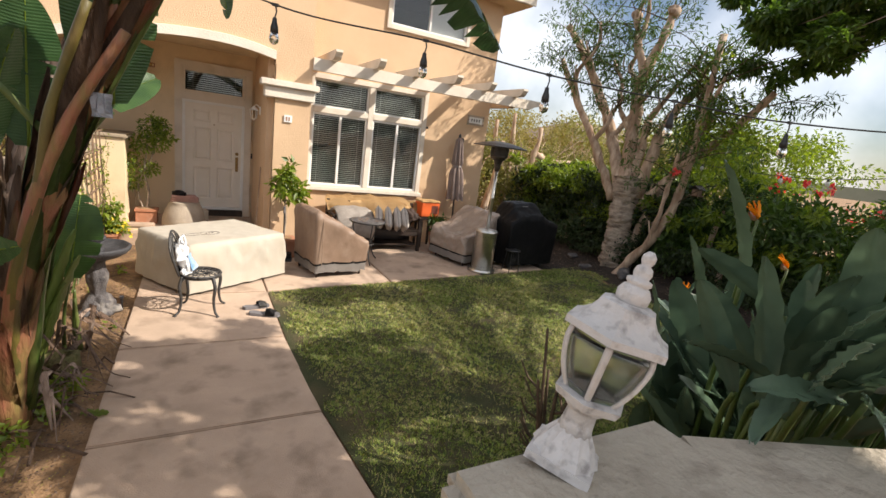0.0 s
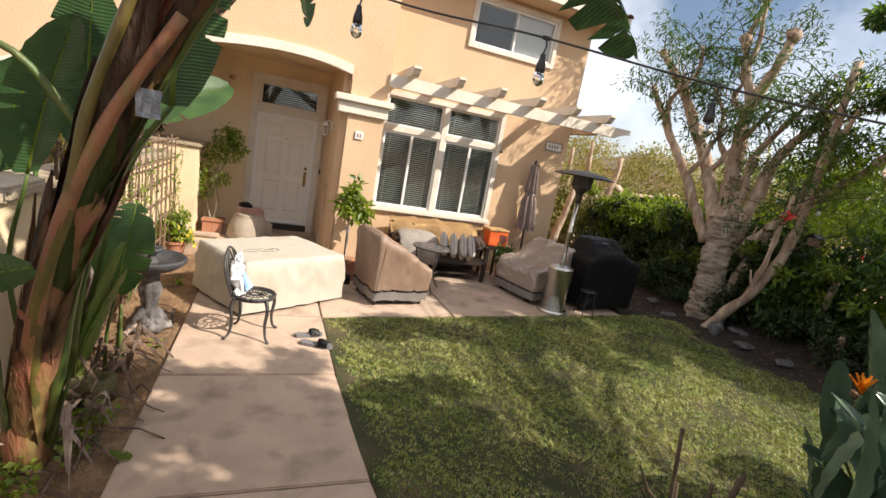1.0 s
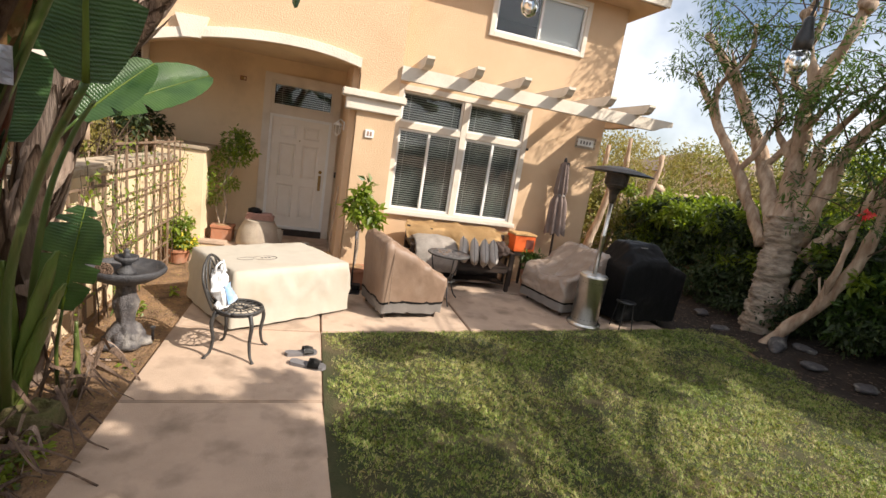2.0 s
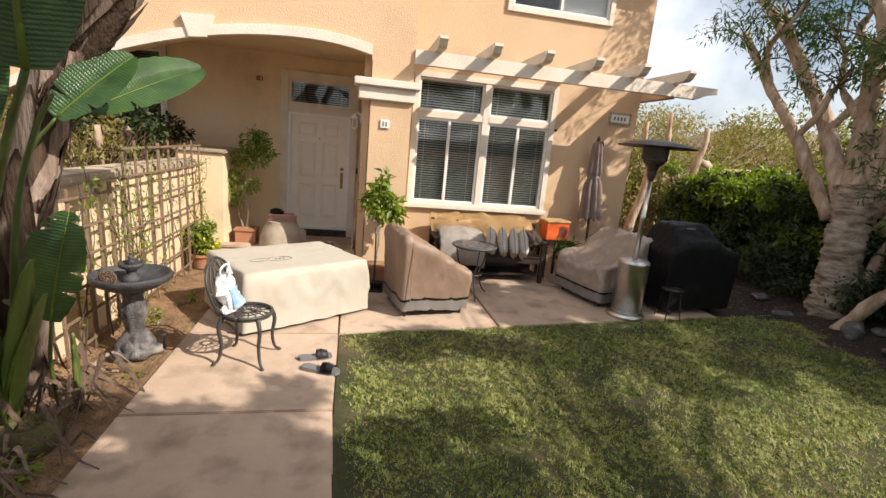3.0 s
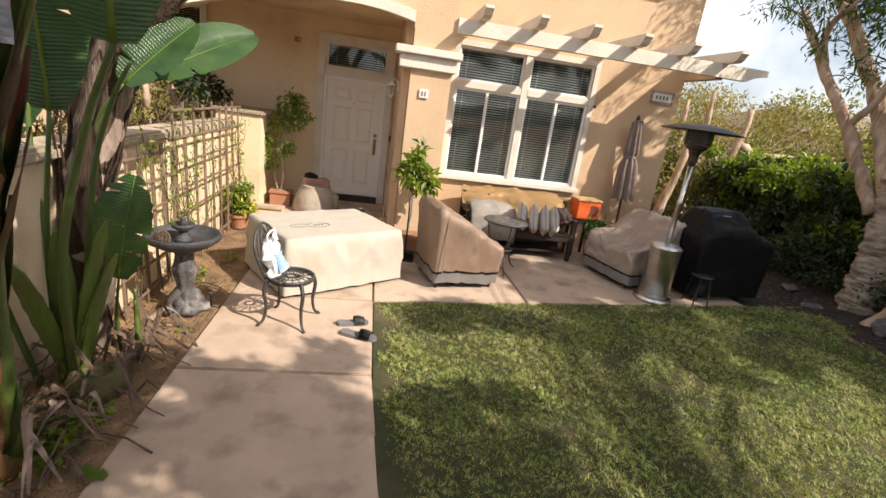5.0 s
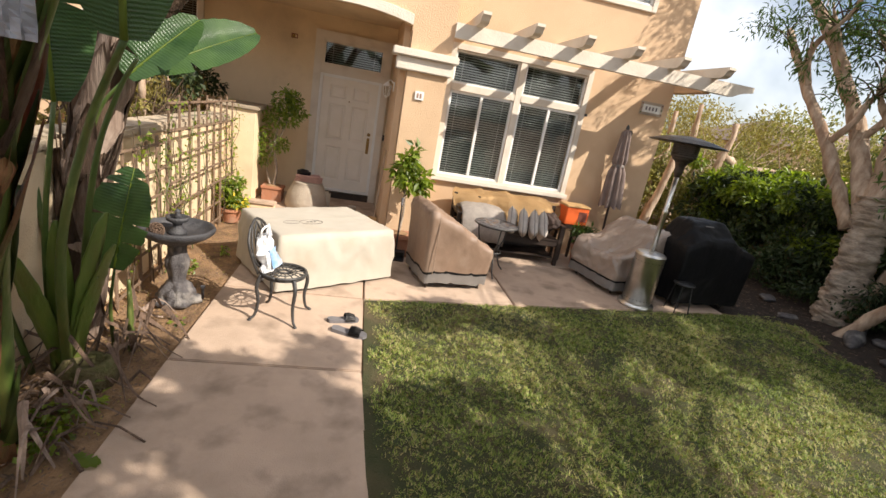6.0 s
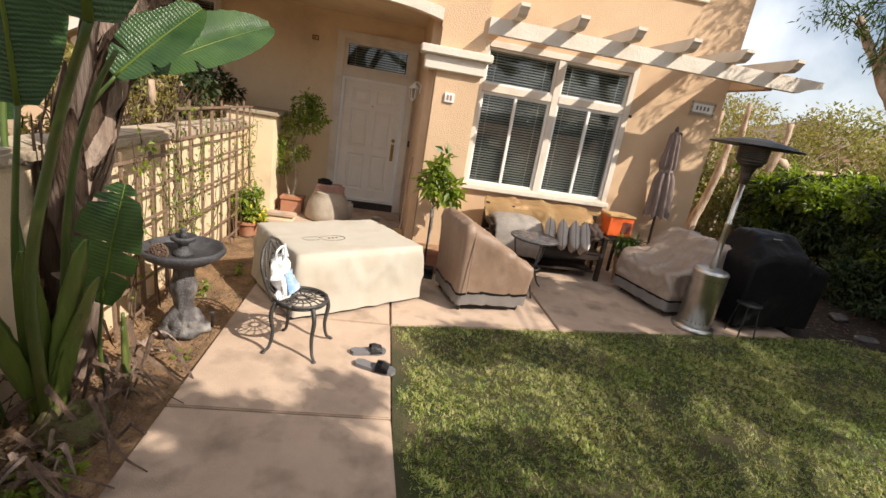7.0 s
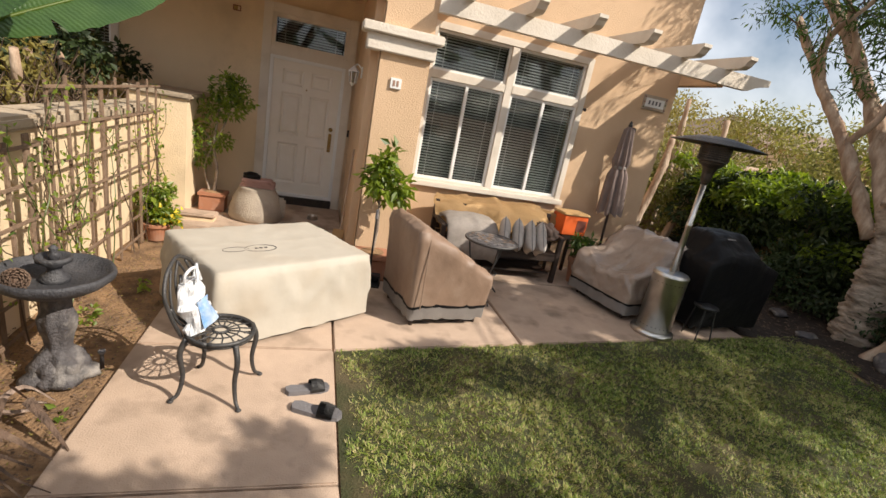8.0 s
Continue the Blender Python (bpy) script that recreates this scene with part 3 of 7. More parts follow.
def ring_frame(x0, x1, z0, z1, w, y0, y1, bm=None, bevel=0.006):
    """Four bars round an opening, w wide, outside to the given edges."""
    bm = box(x0, x0 + w, y0, y1, z0, z1, bevel, bm)
    box(x1 - w, x1, y0, y1, z0, z1, bevel, bm)
    box(x0 + w, x1 - w, y0, y1, z0, z0 + w, bevel, bm)
    return box(x0 + w, x1 - w, y0, y1, z1 - w, z1, bevel, bm)


def blind(x0, x1, z0, z1, y, parent, tilt=55):
    """Closed horizontal slats with a head rail and cords."""
    part("head_rail", box(x0, x1, y - 0.02, y + 0.02, z1 - 0.03, z1, 0.004), BLIND, parent)
    own = box(x0 + 0.01, x1 - 0.01, -0.017, 0.017, -0.001, 0.001)
    moved(own, Matrix.Rotation(radians(tilt), 4, "X"))
    first = part("slat", own, BLIND, parent)
    first.location = (0, y, z1 - 0.05)
    z = z1 - 0.085
    while z > z0 + 0.02:
        o = new("slat", first.data)
        o.parent, o.location = parent, (0, y, z)
        z -= 0.036
    for x in (x0 + 0.12 * (x1 - x0), x1 - 0.12 * (x1 - x0)):
        part("cord", box(x - 0.003, x + 0.003, y - 0.024, y - 0.02, z0, z1), WHITE, parent)


def front_window():
    w = thing("window_1", "large white-framed four-light window with closed blinds", "window", kind="structure")
    part("surround", ring_frame(0.90, 3.17, 0.97, 2.97, 0.085, WY - 0.04, WY + 0.02), TRIM, w, "off-white plaster window surround")
    part("sill", box(0.86, 3.21, WY - 0.07, WY - 0.03, 0.955, 1.03, 0.01), TRIM, w)
    part("mullion", box(1.985, 2.085, WY - 0.03, WY + 0.06, 1.055, 2.885, 0.006), TRIM, w)
    part("transom_bar", box(0.985, 1.985, WY - 0.03, WY + 0.06, 2.32, 2.42, 0.006), TRIM, w)
    part("transom_bar", box(2.085, 3.085, WY - 0.03, WY + 0.06, 2.32, 2.42, 0.006), TRIM, w)
    for x0, x1 in ((0.985, 1.985), (2.085, 3.085)):
        part("window_frame", ring_frame(x0, x1, 2.42, 2.885, 0.03, WY + 0.0, WY + 0.05, bevel=0.004), WHITE, w)
        part("pane", box(x0 + 0.03, x1 - 0.03, WY + 0.022, WY + 0.026, 2.45, 2.855), PANE, w)
        blind(x0 + 0.03, x1 - 0.03, 2.44, 2.87, WY + 0.085, w, 30)
        xm = (x0 + x1) / 2
        part("window_frame", ring_frame(x0, x1, 1.055, 2.32, 0.035, WY - 0.005, WY + 0.05, bevel=0.004), WHITE, w)
        part("meeting_stile", box(xm - 0.022, xm + 0.022, WY - 0.01, WY + 0.04, 1.09, 2.285, 0.004), WHITE, w)
        for a, b in ((x0 + 0.035, xm - 0.022), (xm + 0.022, x1 - 0.035)):
            part("pane", box(a, b, WY + 0.018, WY + 0.022, 1.09, 2.285), PANE, w)
        blind(x0 + 0.02, x1 - 0.02, 1.07, 2.31, WY + 0.085, w, 30)


front_window()


def upper_window():
    w = thing("window_2", "white-framed sliding window on the upper storey", "window", kind="structure")
    part("surround", ring_frame(2.19, 3.90, 3.94, 4.80, 0.08, WY - 0.04, WY + 0.02), TRIM, w, "off-white plaster window surround")
    part("window_frame", ring_frame(2.27, 3.82, 4.02, 4.72, 0.035, WY - 0.005, WY + 0.05, bevel=0.004), WHITE, w)
    part("meeting_stile", box(3.02, 3.06, WY - 0.01, WY + 0.045, 4.055, 4.685, 0.004), WHITE, w)
    for a, b in ((2.305, 3.02), (3.06, 3.785)):
        part("pane", box(a, b, WY + 0.018, WY + 0.022, 4.055, 4.685), PANE, w)
    part("shade", box(3.03, 3.80, WY + 0.08, WY + 0.09, 4.03, 4.71), WHITE, w, "white window shade drawn over half of it")


upper_window()


def side_window():
    w = thing("window_3", "white-framed window of the house next door with blinds", "window", kind="structure")
    part("surround", ring_frame(-3.83, -2.87, 1.84, 3.08, 0.08, BY - 0.04, BY + 0.02), TRIM, w)
    part("window_frame", ring_frame(-3.75, -2.95, 1.92, 3.0, 0.035, BY - 0.005, BY + 0.05, bevel=0.004), WHITE, w)
    part("pane", box(-3.715, -2.985, BY + 0.02, BY + 0.024, 1.955, 2.965), PANE, w)
    blind(-3.73, -2.97, 1.94, 2.98, BY + 0.09, w, 30)


side_window()

# rooms behind the panes, near-black walls standing in for dim light
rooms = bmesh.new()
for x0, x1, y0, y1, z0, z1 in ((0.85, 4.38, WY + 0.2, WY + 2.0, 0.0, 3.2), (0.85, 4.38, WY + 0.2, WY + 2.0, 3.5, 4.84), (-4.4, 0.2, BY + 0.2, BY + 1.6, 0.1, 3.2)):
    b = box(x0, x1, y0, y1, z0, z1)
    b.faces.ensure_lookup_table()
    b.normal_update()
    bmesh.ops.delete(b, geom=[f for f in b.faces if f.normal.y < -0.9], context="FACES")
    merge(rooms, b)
tagged(part("wall_room", rooms, ROOM), "near-black plain room walls behind the windows, dimness put into their colour", "room", kind="structure")


def front_door():
    d = thing("door_1", "closed cream six-panel front door with a transom light", "door", kind="structure")
    part("surround", ring_frame(-1.15, 0.125, 0.15, 2.92, 0.12, BY - 0.045, BY + 0.02), TRIM, d, "cream plaster door surround")
    part("transom_bar", box(-1.03, 0.005, BY - 0.035, BY + 0.05, 2.26, 2.38, 0.006), TRIM, d)
    part("transom_frame", ring_frame(-1.03, 0.005, 2.38, 2.80, 0.05, BY - 0.02, BY + 0.05, bevel=0.005), TRIM, d)
    part("pane", box(-0.98, -0.045, BY + 0.02, BY + 0.024, 2.43, 2.75), PANE, d)
    blind(-0.97, -0.055, 2.42, 2.76, BY + 0.09, d, 30)
    part("storm_frame", ring_frame(-1.03, 0.005, 0.27, 2.26, 0.045, BY - 0.03, BY + 0.04, bevel=0.004), WHITE, d, "white storm door frame")
    part("threshold", box(-1.03, 0.005, BY - 0.06, BY + 0.1, 0.15, 0.27, 0.008), DARK_STEEL, d)
    leaf = bmesh.new()
    x0, x1, z0, z1 = -0.985, -0.04, 0.27, 2.215
    rows = [(z0 + 0.20, z0 + 0.80), (z0 + 0.92, z0 + 1.52), (z0 + 1.62, z0 + 1.84)]
    cols = [(x0 + 0.13, x0 + 0.42), (x0 + 0.525, x0 + 0.815)]
    xs = [x0, cols[0][0], cols[0][1], cols[1][0], cols[1][1], x1]
    zs = [z0] + [v for r in rows for v in r] + [z1]
    yf = BY + 0.03
    for i in range(5):
        for j in range(7):
            hole = i in (1, 3) and j in (1, 3, 5)
            a, b, c, e = xs[i], xs[i + 1], zs[j], zs[j + 1]
            if not hole:
                leaf.faces.new([leaf.verts.new(q) for q in ((a, yf, c), (b, yf, c), (b, yf, e), (a, yf, e))])
                continue
            loops = []
            for inset, dep in ((0, 0), (0.022, 0.014), (0.034, 0.014), (0.055, 0.004)):
                loops.append([leaf.verts.new(q) for q in ((a + inset, yf + dep, c + inset), (b - inset, yf + dep, c + inset), (b - inset, yf + dep, e - inset), (a + inset, yf + dep, e - inset))])
            for p0, p1 in zip(loops, loops[1:]):
                for k in range(4):
                    leaf.faces.new((p0[k], p0[(k + 1) % 4], p1[(k + 1) % 4], p1[k]))
            leaf.faces.new(loops[-1])
    bmesh.ops.remove_doubles(leaf, verts=leaf.verts[:], dist=0.0004)
    box(x0, x1, yf + 0.016, yf + 0.05, z0, z1, bm=leaf)
    dl = part("door_leaf", leaf, DOORP, d, "cream painted door leaf with six panels")
    part("deadbolt", moved(lathe([(0.03, 0), (0.03, 0.02), (0.02, 0.03)], 16), pose(-0.115, yf, 1.36, 90, 0, 0)), BRASS, dl)
    h = box(-0.14, -0.09, yf - 0.012, yf, 1.02, 1.30, 0.008)
    tube(smooth_path([(-0.115, yf - 0.01, 1.25), (-0.115, yf - 0.06, 1.22), (-0.115, yf - 0.06, 1.10), (-0.115, yf - 0.01, 1.06)], 4), 0.009, 8, h)
    part("door_handle", h, BRASS, dl, "aged brass door handle")
    part("peephole", moved(lathe([(0.012, 0), (0.012, 0.01)], 12), pose(-0.512, yf, 1.86, 90, 0, 0)), BRASS, dl)


front_door()


def pier_cap():
    own = bmesh.new()
    for x0, x1, y, z0, z1 in ((0.10, 0.84, 0.06, 2.42, 2.585), (0.04, 0.90, 0.12, 2.585, 2.68)):
        box(x0, x1, PY - y, PY + 0.15, z0, z1, 0.012, own)
    tagged(part("pier_moulding", own, TRIM), "off-white stepped plaster moulding round the pier", "trim", kind="structure")


pier_cap()


def pergola():
    p = thing("pergola", "off-white timber pergola over the window with shaped rafter ends", "pergola")
    beam = bmesh.new()
    side = [(0.80, 2.92), (5.02, 2.92), (5.12, 2.97), (5.22, 3.0), (5.34, 3.02), (5.34, 3.1), (0.80, 3.1)]
    fr = [beam.verts.new((x, 1.93, z)) for x, z in side]
    bk = [beam.verts.new((x, 2.03, z)) for x, z in side]
    beam.faces.new(fr)
    beam.faces.new(bk[::-1])
    for k in range(len(side)):
        beam.faces.new((fr[k], bk[k], bk[(k + 1) % len(side)], fr[(k + 1) % len(side)]))
    bmesh.ops.recalc_face_normals(beam, faces=beam.faces[:])
    part("beam", beam, TRIM, p)
    prof = [(WY, 3.1), (1.72, 3.1), (1.66, 3.13), (1.63, 3.175), (1.60, 3.2), (1.60, 3.235), (WY, 3.235)]
    own = bmesh.new()
    a = [own.verts.new((-0.055, y, z)) for y, z in prof]
    b = [own.verts.new((0.055, y, z)) for y, z in prof]
    own.faces.new(a)
    own.faces.new(b[::-1])
    for k in range(len(prof)):
        own.faces.new((a[k], b[k], b[(k + 1) % len(prof)], a[(k + 1) % len(prof)]))
    bmesh.ops.recalc_face_normals(own, faces=own.faces[:])
    first = part("rafter", own, TRIM, p)
    first.location = (1.10, 0, 0)
    for i in range(1, 6):
        o = new("rafter", first.data)
        o.parent, o.location = p, (1.10 + 0.705 * i, 0, 0)
    part("side_beam", box(4.60, 4.72, 2.03, 3.2, 2.90, 3.08, 0.008), STUCCO, p)


pergola()


def roof():
    r = thing("roof", "clay barrel-tile roof edge with a boxed peach eave", "roof", kind="structure")
    part("eave", box(0.6, 5.0, WY - 0.42, WY + 6.0, TOP, TOP + 0.09, 0.01), STUCCO, r)
    part("fascia", box(0.55, 5.04, WY - 0.46, WY - 0.42, TOP + 0.01, TOP + 0.15, 0.008), TRIM, r)
    part("eave", box(-4.8, 0.6, PY - 0.35, WY + 6.0, TOP, TOP + 0.09, 0.01), STUCCO, r)
    own = bmesh.new()
    n = 7
    for k in range(n):
        a0, a1 = math.pi * k / n, math.pi * (k + 1) / n
        own.faces.new([own.verts.new(c) for c in ((0.085 * math.cos(a0), 0, 0.06 * math.sin(a0)), (0.085 * math.cos(a1), 0, 0.06 * math.sin(a1)), (0.07 * math.cos(a1), 0.45, 0.05 * math.sin(a1)), (0.07 * math.cos(a0), 0.45, 0.05 * math.sin(a0)))])
    bmesh.ops.remove_doubles(own, verts=own.verts[:], dist=0.0005)
    bmesh.ops.solidify(own, geom=own.faces[:], thickness=-0.012)
    first = part("tile", own, TILE, r)
    first.matrix_basis = pose(0.7, WY - 0.5, TOP + 0.15, 16, 0, 0)
    for i in range(24):
        for j in range(4):
            if i or j:
                o = new("tile", first.data)
                o.parent = r
                o.matrix_basis = pose(0.7 + 0.185 * i, WY - 0.5 + 0.38 * j, TOP + 0.15 + 0.115 * j, 16 + 1.5 * math.sin(7 * i + j), 0, 1.5 * math.sin(3 * i + 5 * j))
    part("deck", moved(box(0.6, 5.0, 0, 6, -0.01, 0.01), pose(0, WY - 0.45, TOP + 0.13, 16.5, 0, 0)), TILE, r)


roof()


# ---- garden walls ----
def garden_wall():
    own = bmesh.new()
    box(-2.36, -2.16, -9.0, 2.88, -0.15, 1.33, bm=own)
    box(-2.40, -1.78, 2.88, BY, -0.15, 1.52, bm=own)
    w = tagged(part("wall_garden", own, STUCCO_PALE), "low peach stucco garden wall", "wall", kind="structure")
    y = -9.0
    while y < 2.8:
        part("cap_stone", box(-2.42, -2.10, y + 0.004, min(y + 0.6, 2.87) - 0.004, 1.33, 1.425, 0.022), CAPSTONE, w)
        y += 0.6
    part("cap_stone", box(-2.45, -1.73, 2.84, BY - 0.01, 1.52, 1.585, 0.02), CAPSTONE, w)


garden_wall()


def low_wall():
    own = bmesh.new()
    box(8.25, 8.45, -9.0, 8.0, -0.1, 0.80, 0.01, own)
    tagged(part("wall_boundary", own, STUCCO_PALE), "low stained stucco boundary wall behind the hedge bed", "wall", kind="structure")


low_wall()


def entrance_wall():
    own = box(-0.28, 0.24, -5.50, -5.15, -0.1, 1.37, 0.01)
    w = tagged(part("wall_entrance", own, STUCCO_PALE), "low stucco wall and pier at the garden entrance", "wall", kind="structure")
    part("cap_stone", box(-0.345, 0.30, -5.56, -5.085, 1.37, 1.45, 0.03), WALLCAP, w, "weathered off-white wall cap with dark specks")
    turn = pose(0.06, -5.275, 0, 0, 0, -23)
    part("wall_run", moved(box(0.2, 3.6, -0.15, 0.13, -0.1, 1.36, 0.01), turn), STUCCO_PALE, w)
    for x0, x1 in ((0.16, 1.25), (1.256, 2.10), (2.106, 2.95), (2.956, 3.7)):
        part("cap_stone", moved(box(x0, x1, -0.21, 0.20, 1.36, 1.445, 0.02), turn), WALLCAP, w)


entrance_wall()


# ---- patio things ----
def drape(length, width, height, bands, flare=0.02, wrinkle=0.012, seed=0, nu=46, nv=42, corner=0.05, crisp=1.0):
    """A cloth pulled over something: top height(u, v) over a rectangle, sides down to the last band.
    bands: rows of (name, material, z_top or None for the top edge, z_bottom). Returns (name, bmesh, material) rows."""
    def ring_pts():
        pts = []
        for i in range(nu):
            pts.append((i / nu, 0.0))
        for j in range(nv):
            pts.append((1.0, j / nv))
        for i in range(nu):
            pts.append((1 - i / nu, 1.0))
        for j in range(nv):
            pts.append((0.0, 1 - j / nv))
        return pts

    def place(u, v, z, out):
        x, y = (u - 0.5) * length, (v - 0.5) * width
        # round the corners in plan
        ex, ey = max(0, abs(x) - length / 2 + corner), max(0, abs(y) - width / 2 + corner)
        if ex > 0 and ey > 0:
            k = corner / max(corner, math.hypot(ex, ey))
            x = math.copysign(length / 2 - corner + ex * k, x)
            y = math.copysign(width / 2 - corner + ey * k, y)
        p = Vector((x, y, z))
        d = Vector((x / length, y / width, 0))
        if d.length > 0:
            d.normalize()
        n1 = noise.noise(Vector((x * 2.3, y * 2.3, z * 1.1 + seed)))
        n2 = noise.noise(Vector((x * 7 + z * 3, y * 7 - z * 2, z * 2.0 + seed + 9)))
        n3 = abs(noise.noise(Vector((x * 4.2 + y * 3, y * 4.2 + z * 5, seed + 20 + z))))
        n4 = max(0.0, 1 - 5 * abs(noise.noise(Vector((x * 3.1 - z * 2.2, y * 3.4 + z * 1.6, seed + 40))))) + 0.7 * max(0.0, 1 - 6 * abs(noise.noise(Vector((x * 5 + z * 4, y * 4.5 - z * 3.5, seed + 60)))))
        p += d * (out + wrinkle * (1.0 * n1 + 0.5 * n2 - 1.0 * n3 + 1.0 * n4 + 0.3) * min(1.0, out * 40 + 0.35) * (0.35 if z < 0.24 else 1.0))
        p.z += wrinkle * (0.6 * n1 + 0.3 * n2 - 0.6 * n3 + 0.6 * n4) * (crisp if out < 0.001 else 0.15)
        return p

    out = []
    top = bmesh.new()
    grid = [[top.verts.new(place(i / nu, j / nv, height(i / nu, j / nv), 0)) for i in range(nu + 1)] for j in range(nv + 1)]
    for a, b in zip(grid, grid[1:]):
        for i in range(nu):
            top.faces.new((a[i], a[i + 1], b[i + 1], b[i]))
    pts = ring_pts()
    for k, (name, material, zt, zb) in enumerate(bands):
        bm = top if k == 0 else bmesh.new()
        rows = 9 if k == 0 else 3
        prev = None
        for r in range(rows + 1):
            row = []
            for u, v in pts:
                h = height(u, v)
                z1 = h if zt is None else min(zt, h - 0.01)
                bottom = zb + 0.012 * noise.noise(Vector((u * 9, v * 9, seed + 3)))
                z = z1 + (bottom - z1) * r / rows
                if k == 0 and r == 0:
                    row.append(bm.verts.new(place(u, v, z, 0)))
                    continue
                o = flare * min(1.0, (h - z) / max(h, 0.1)) + 0.006 + (0.003 if name == "strip" else 0)
                row.append(bm.verts.new(place(u, v, z, o)))
            if prev:
                for i in range(len(row)):
                    q = (i + 1) % len(row)
                    bm.faces.new((prev[i], row[i], row[q], prev[q]))
            prev = row
        if k == 0:
            bmesh.ops.remove_doubles(bm, verts=bm.verts[:], dist=0.0006)
        out.append((name, bm, material))
    return out


def covered_table():
    t = thing("covered_table", "low square patio table under a cream fitted canvas cover", "table cover", pose(-0.575, 0.735, 0, 0, 0, 33))
    h = lambda u, v: 0.605 - 0.012 * (max(abs(u - 0.5), abs(v - 0.5)) * 2) ** 30
    for name, bm, m in drape(1.34, 1.04, h, [("cover", COVER, None, 0.035)], 0.045, 0.023, 2, corner=0.025, crisp=0.25):
        c = part(name, bm, m, t, smooth=True)
    ringp = [(0.13 * math.cos(a), 0.075 * math.sin(a), 0) for a in [2 * math.pi * i / 40 for i in range(41)]]
    own = tube([(x - 0.16, y - 0.12, 0.606) for x, y, z in ringp], 0.0035, 6)
    part("printed_ring", own, INK, t, "dark printed oval mark on the cover")
    own = bmesh.new()
    for k in range(3):
        box(-0.21 + 0.04 * k, -0.185 + 0.04 * k, -0.13, -0.11, 0.606, 0.611, 0.002, own)
    part("printed_mark", own, INK, t)
    ringp = [(0.10 * math.cos(a) - 0.36, 0.05 * math.sin(a) - 0.10, 0.606) for a in [2 * math.pi * i / 30 for i in range(31)]]
    part("printed_ring", tube(ringp, 0.003, 6), INK, t)
    for x in (-0.6, 0.6):
        for y in (-0.4, 0.4):
            part("leg", box(x - 0.03, x + 0.03, y - 0.03, y + 0.03, 0, 0.4, 0.005), WOOD_DARK, t)


covered_table()


def covered_armchair(m, length, width, back, seat, label, seed, sloped, cloth, wrinkle):
    t = thing("covered_armchair", label, "chair cover", m, "covered patio chairs")

    def h(u, v):
        s = 1 / (1 + math.exp((u - 0.40) * 10))
        if sloped:
            s = (1 - min(1.0, max(0.0, (u - 0.10) / 0.84))) ** 1.12
        arm = (0.05 if sloped else 0.10) * (abs(v - 0.5) * 2) ** 2 * (1 - s)
        edge = (0.06 if sloped else 0.05) * (max(abs(u - 0.5), abs(v - 0.5)) * 2) ** 7
        return seat + (back - seat) * s + arm - edge - 0.10 * max(0, u - 0.45)

    for name, bm, mt in drape(length, width, h, [("cover", cloth, None, 0.215), ("strip", BLACK_CLOTH, 0.22, 0.195), ("hem", GREY_HEM, 0.20, 0.075)], -0.03 if sloped else 0.022, wrinkle, seed, corner=0.05):
        part(name, bm, mt, t, "grey lower hem" if name == "hem" else "", smooth=True)
    for x in (-length / 2 + 0.09, length / 2 - 0.09):
        for y in (-width / 2 + 0.09, width / 2 - 0.09):
            part("leg", moved(lathe([(0.016, 0), (0.028, 0.14)], 10), pose(x, y, 0)), WOOD_DARK, t)
    # sewn seams down the sides and along the hem
    for x in (-length / 2 + 0.10,):
        top = h(x / length + 0.5, 0.0)
        for s in (-1, 1):
            part("seam", tube([(x, s * (width / 2 + 0.008), top - 0.03), (x, s * (width / 2 + 0.022), top * 0.6), (x, s * (width / 2 + 0.032), 0.21)], 0.005, 5), TAUPE, t)
    return t


covered_armchair(pose(0.985, 0.87, 0, 0, 0, 12), 0.86, 0.78, 0.97, 0.575, "patio armchair under a taupe fabric cover with grey hem", 4, True, TAUPE, 0.027)
covered_armchair(pose(3.65, 1.44, 0, 0, 0, 194), 0.88, 0.92, 0.97, 0.55, "low patio armchair under a shiny taupe cover with grey hem", 11, False, TAUPE_SHEEN, 0.036)


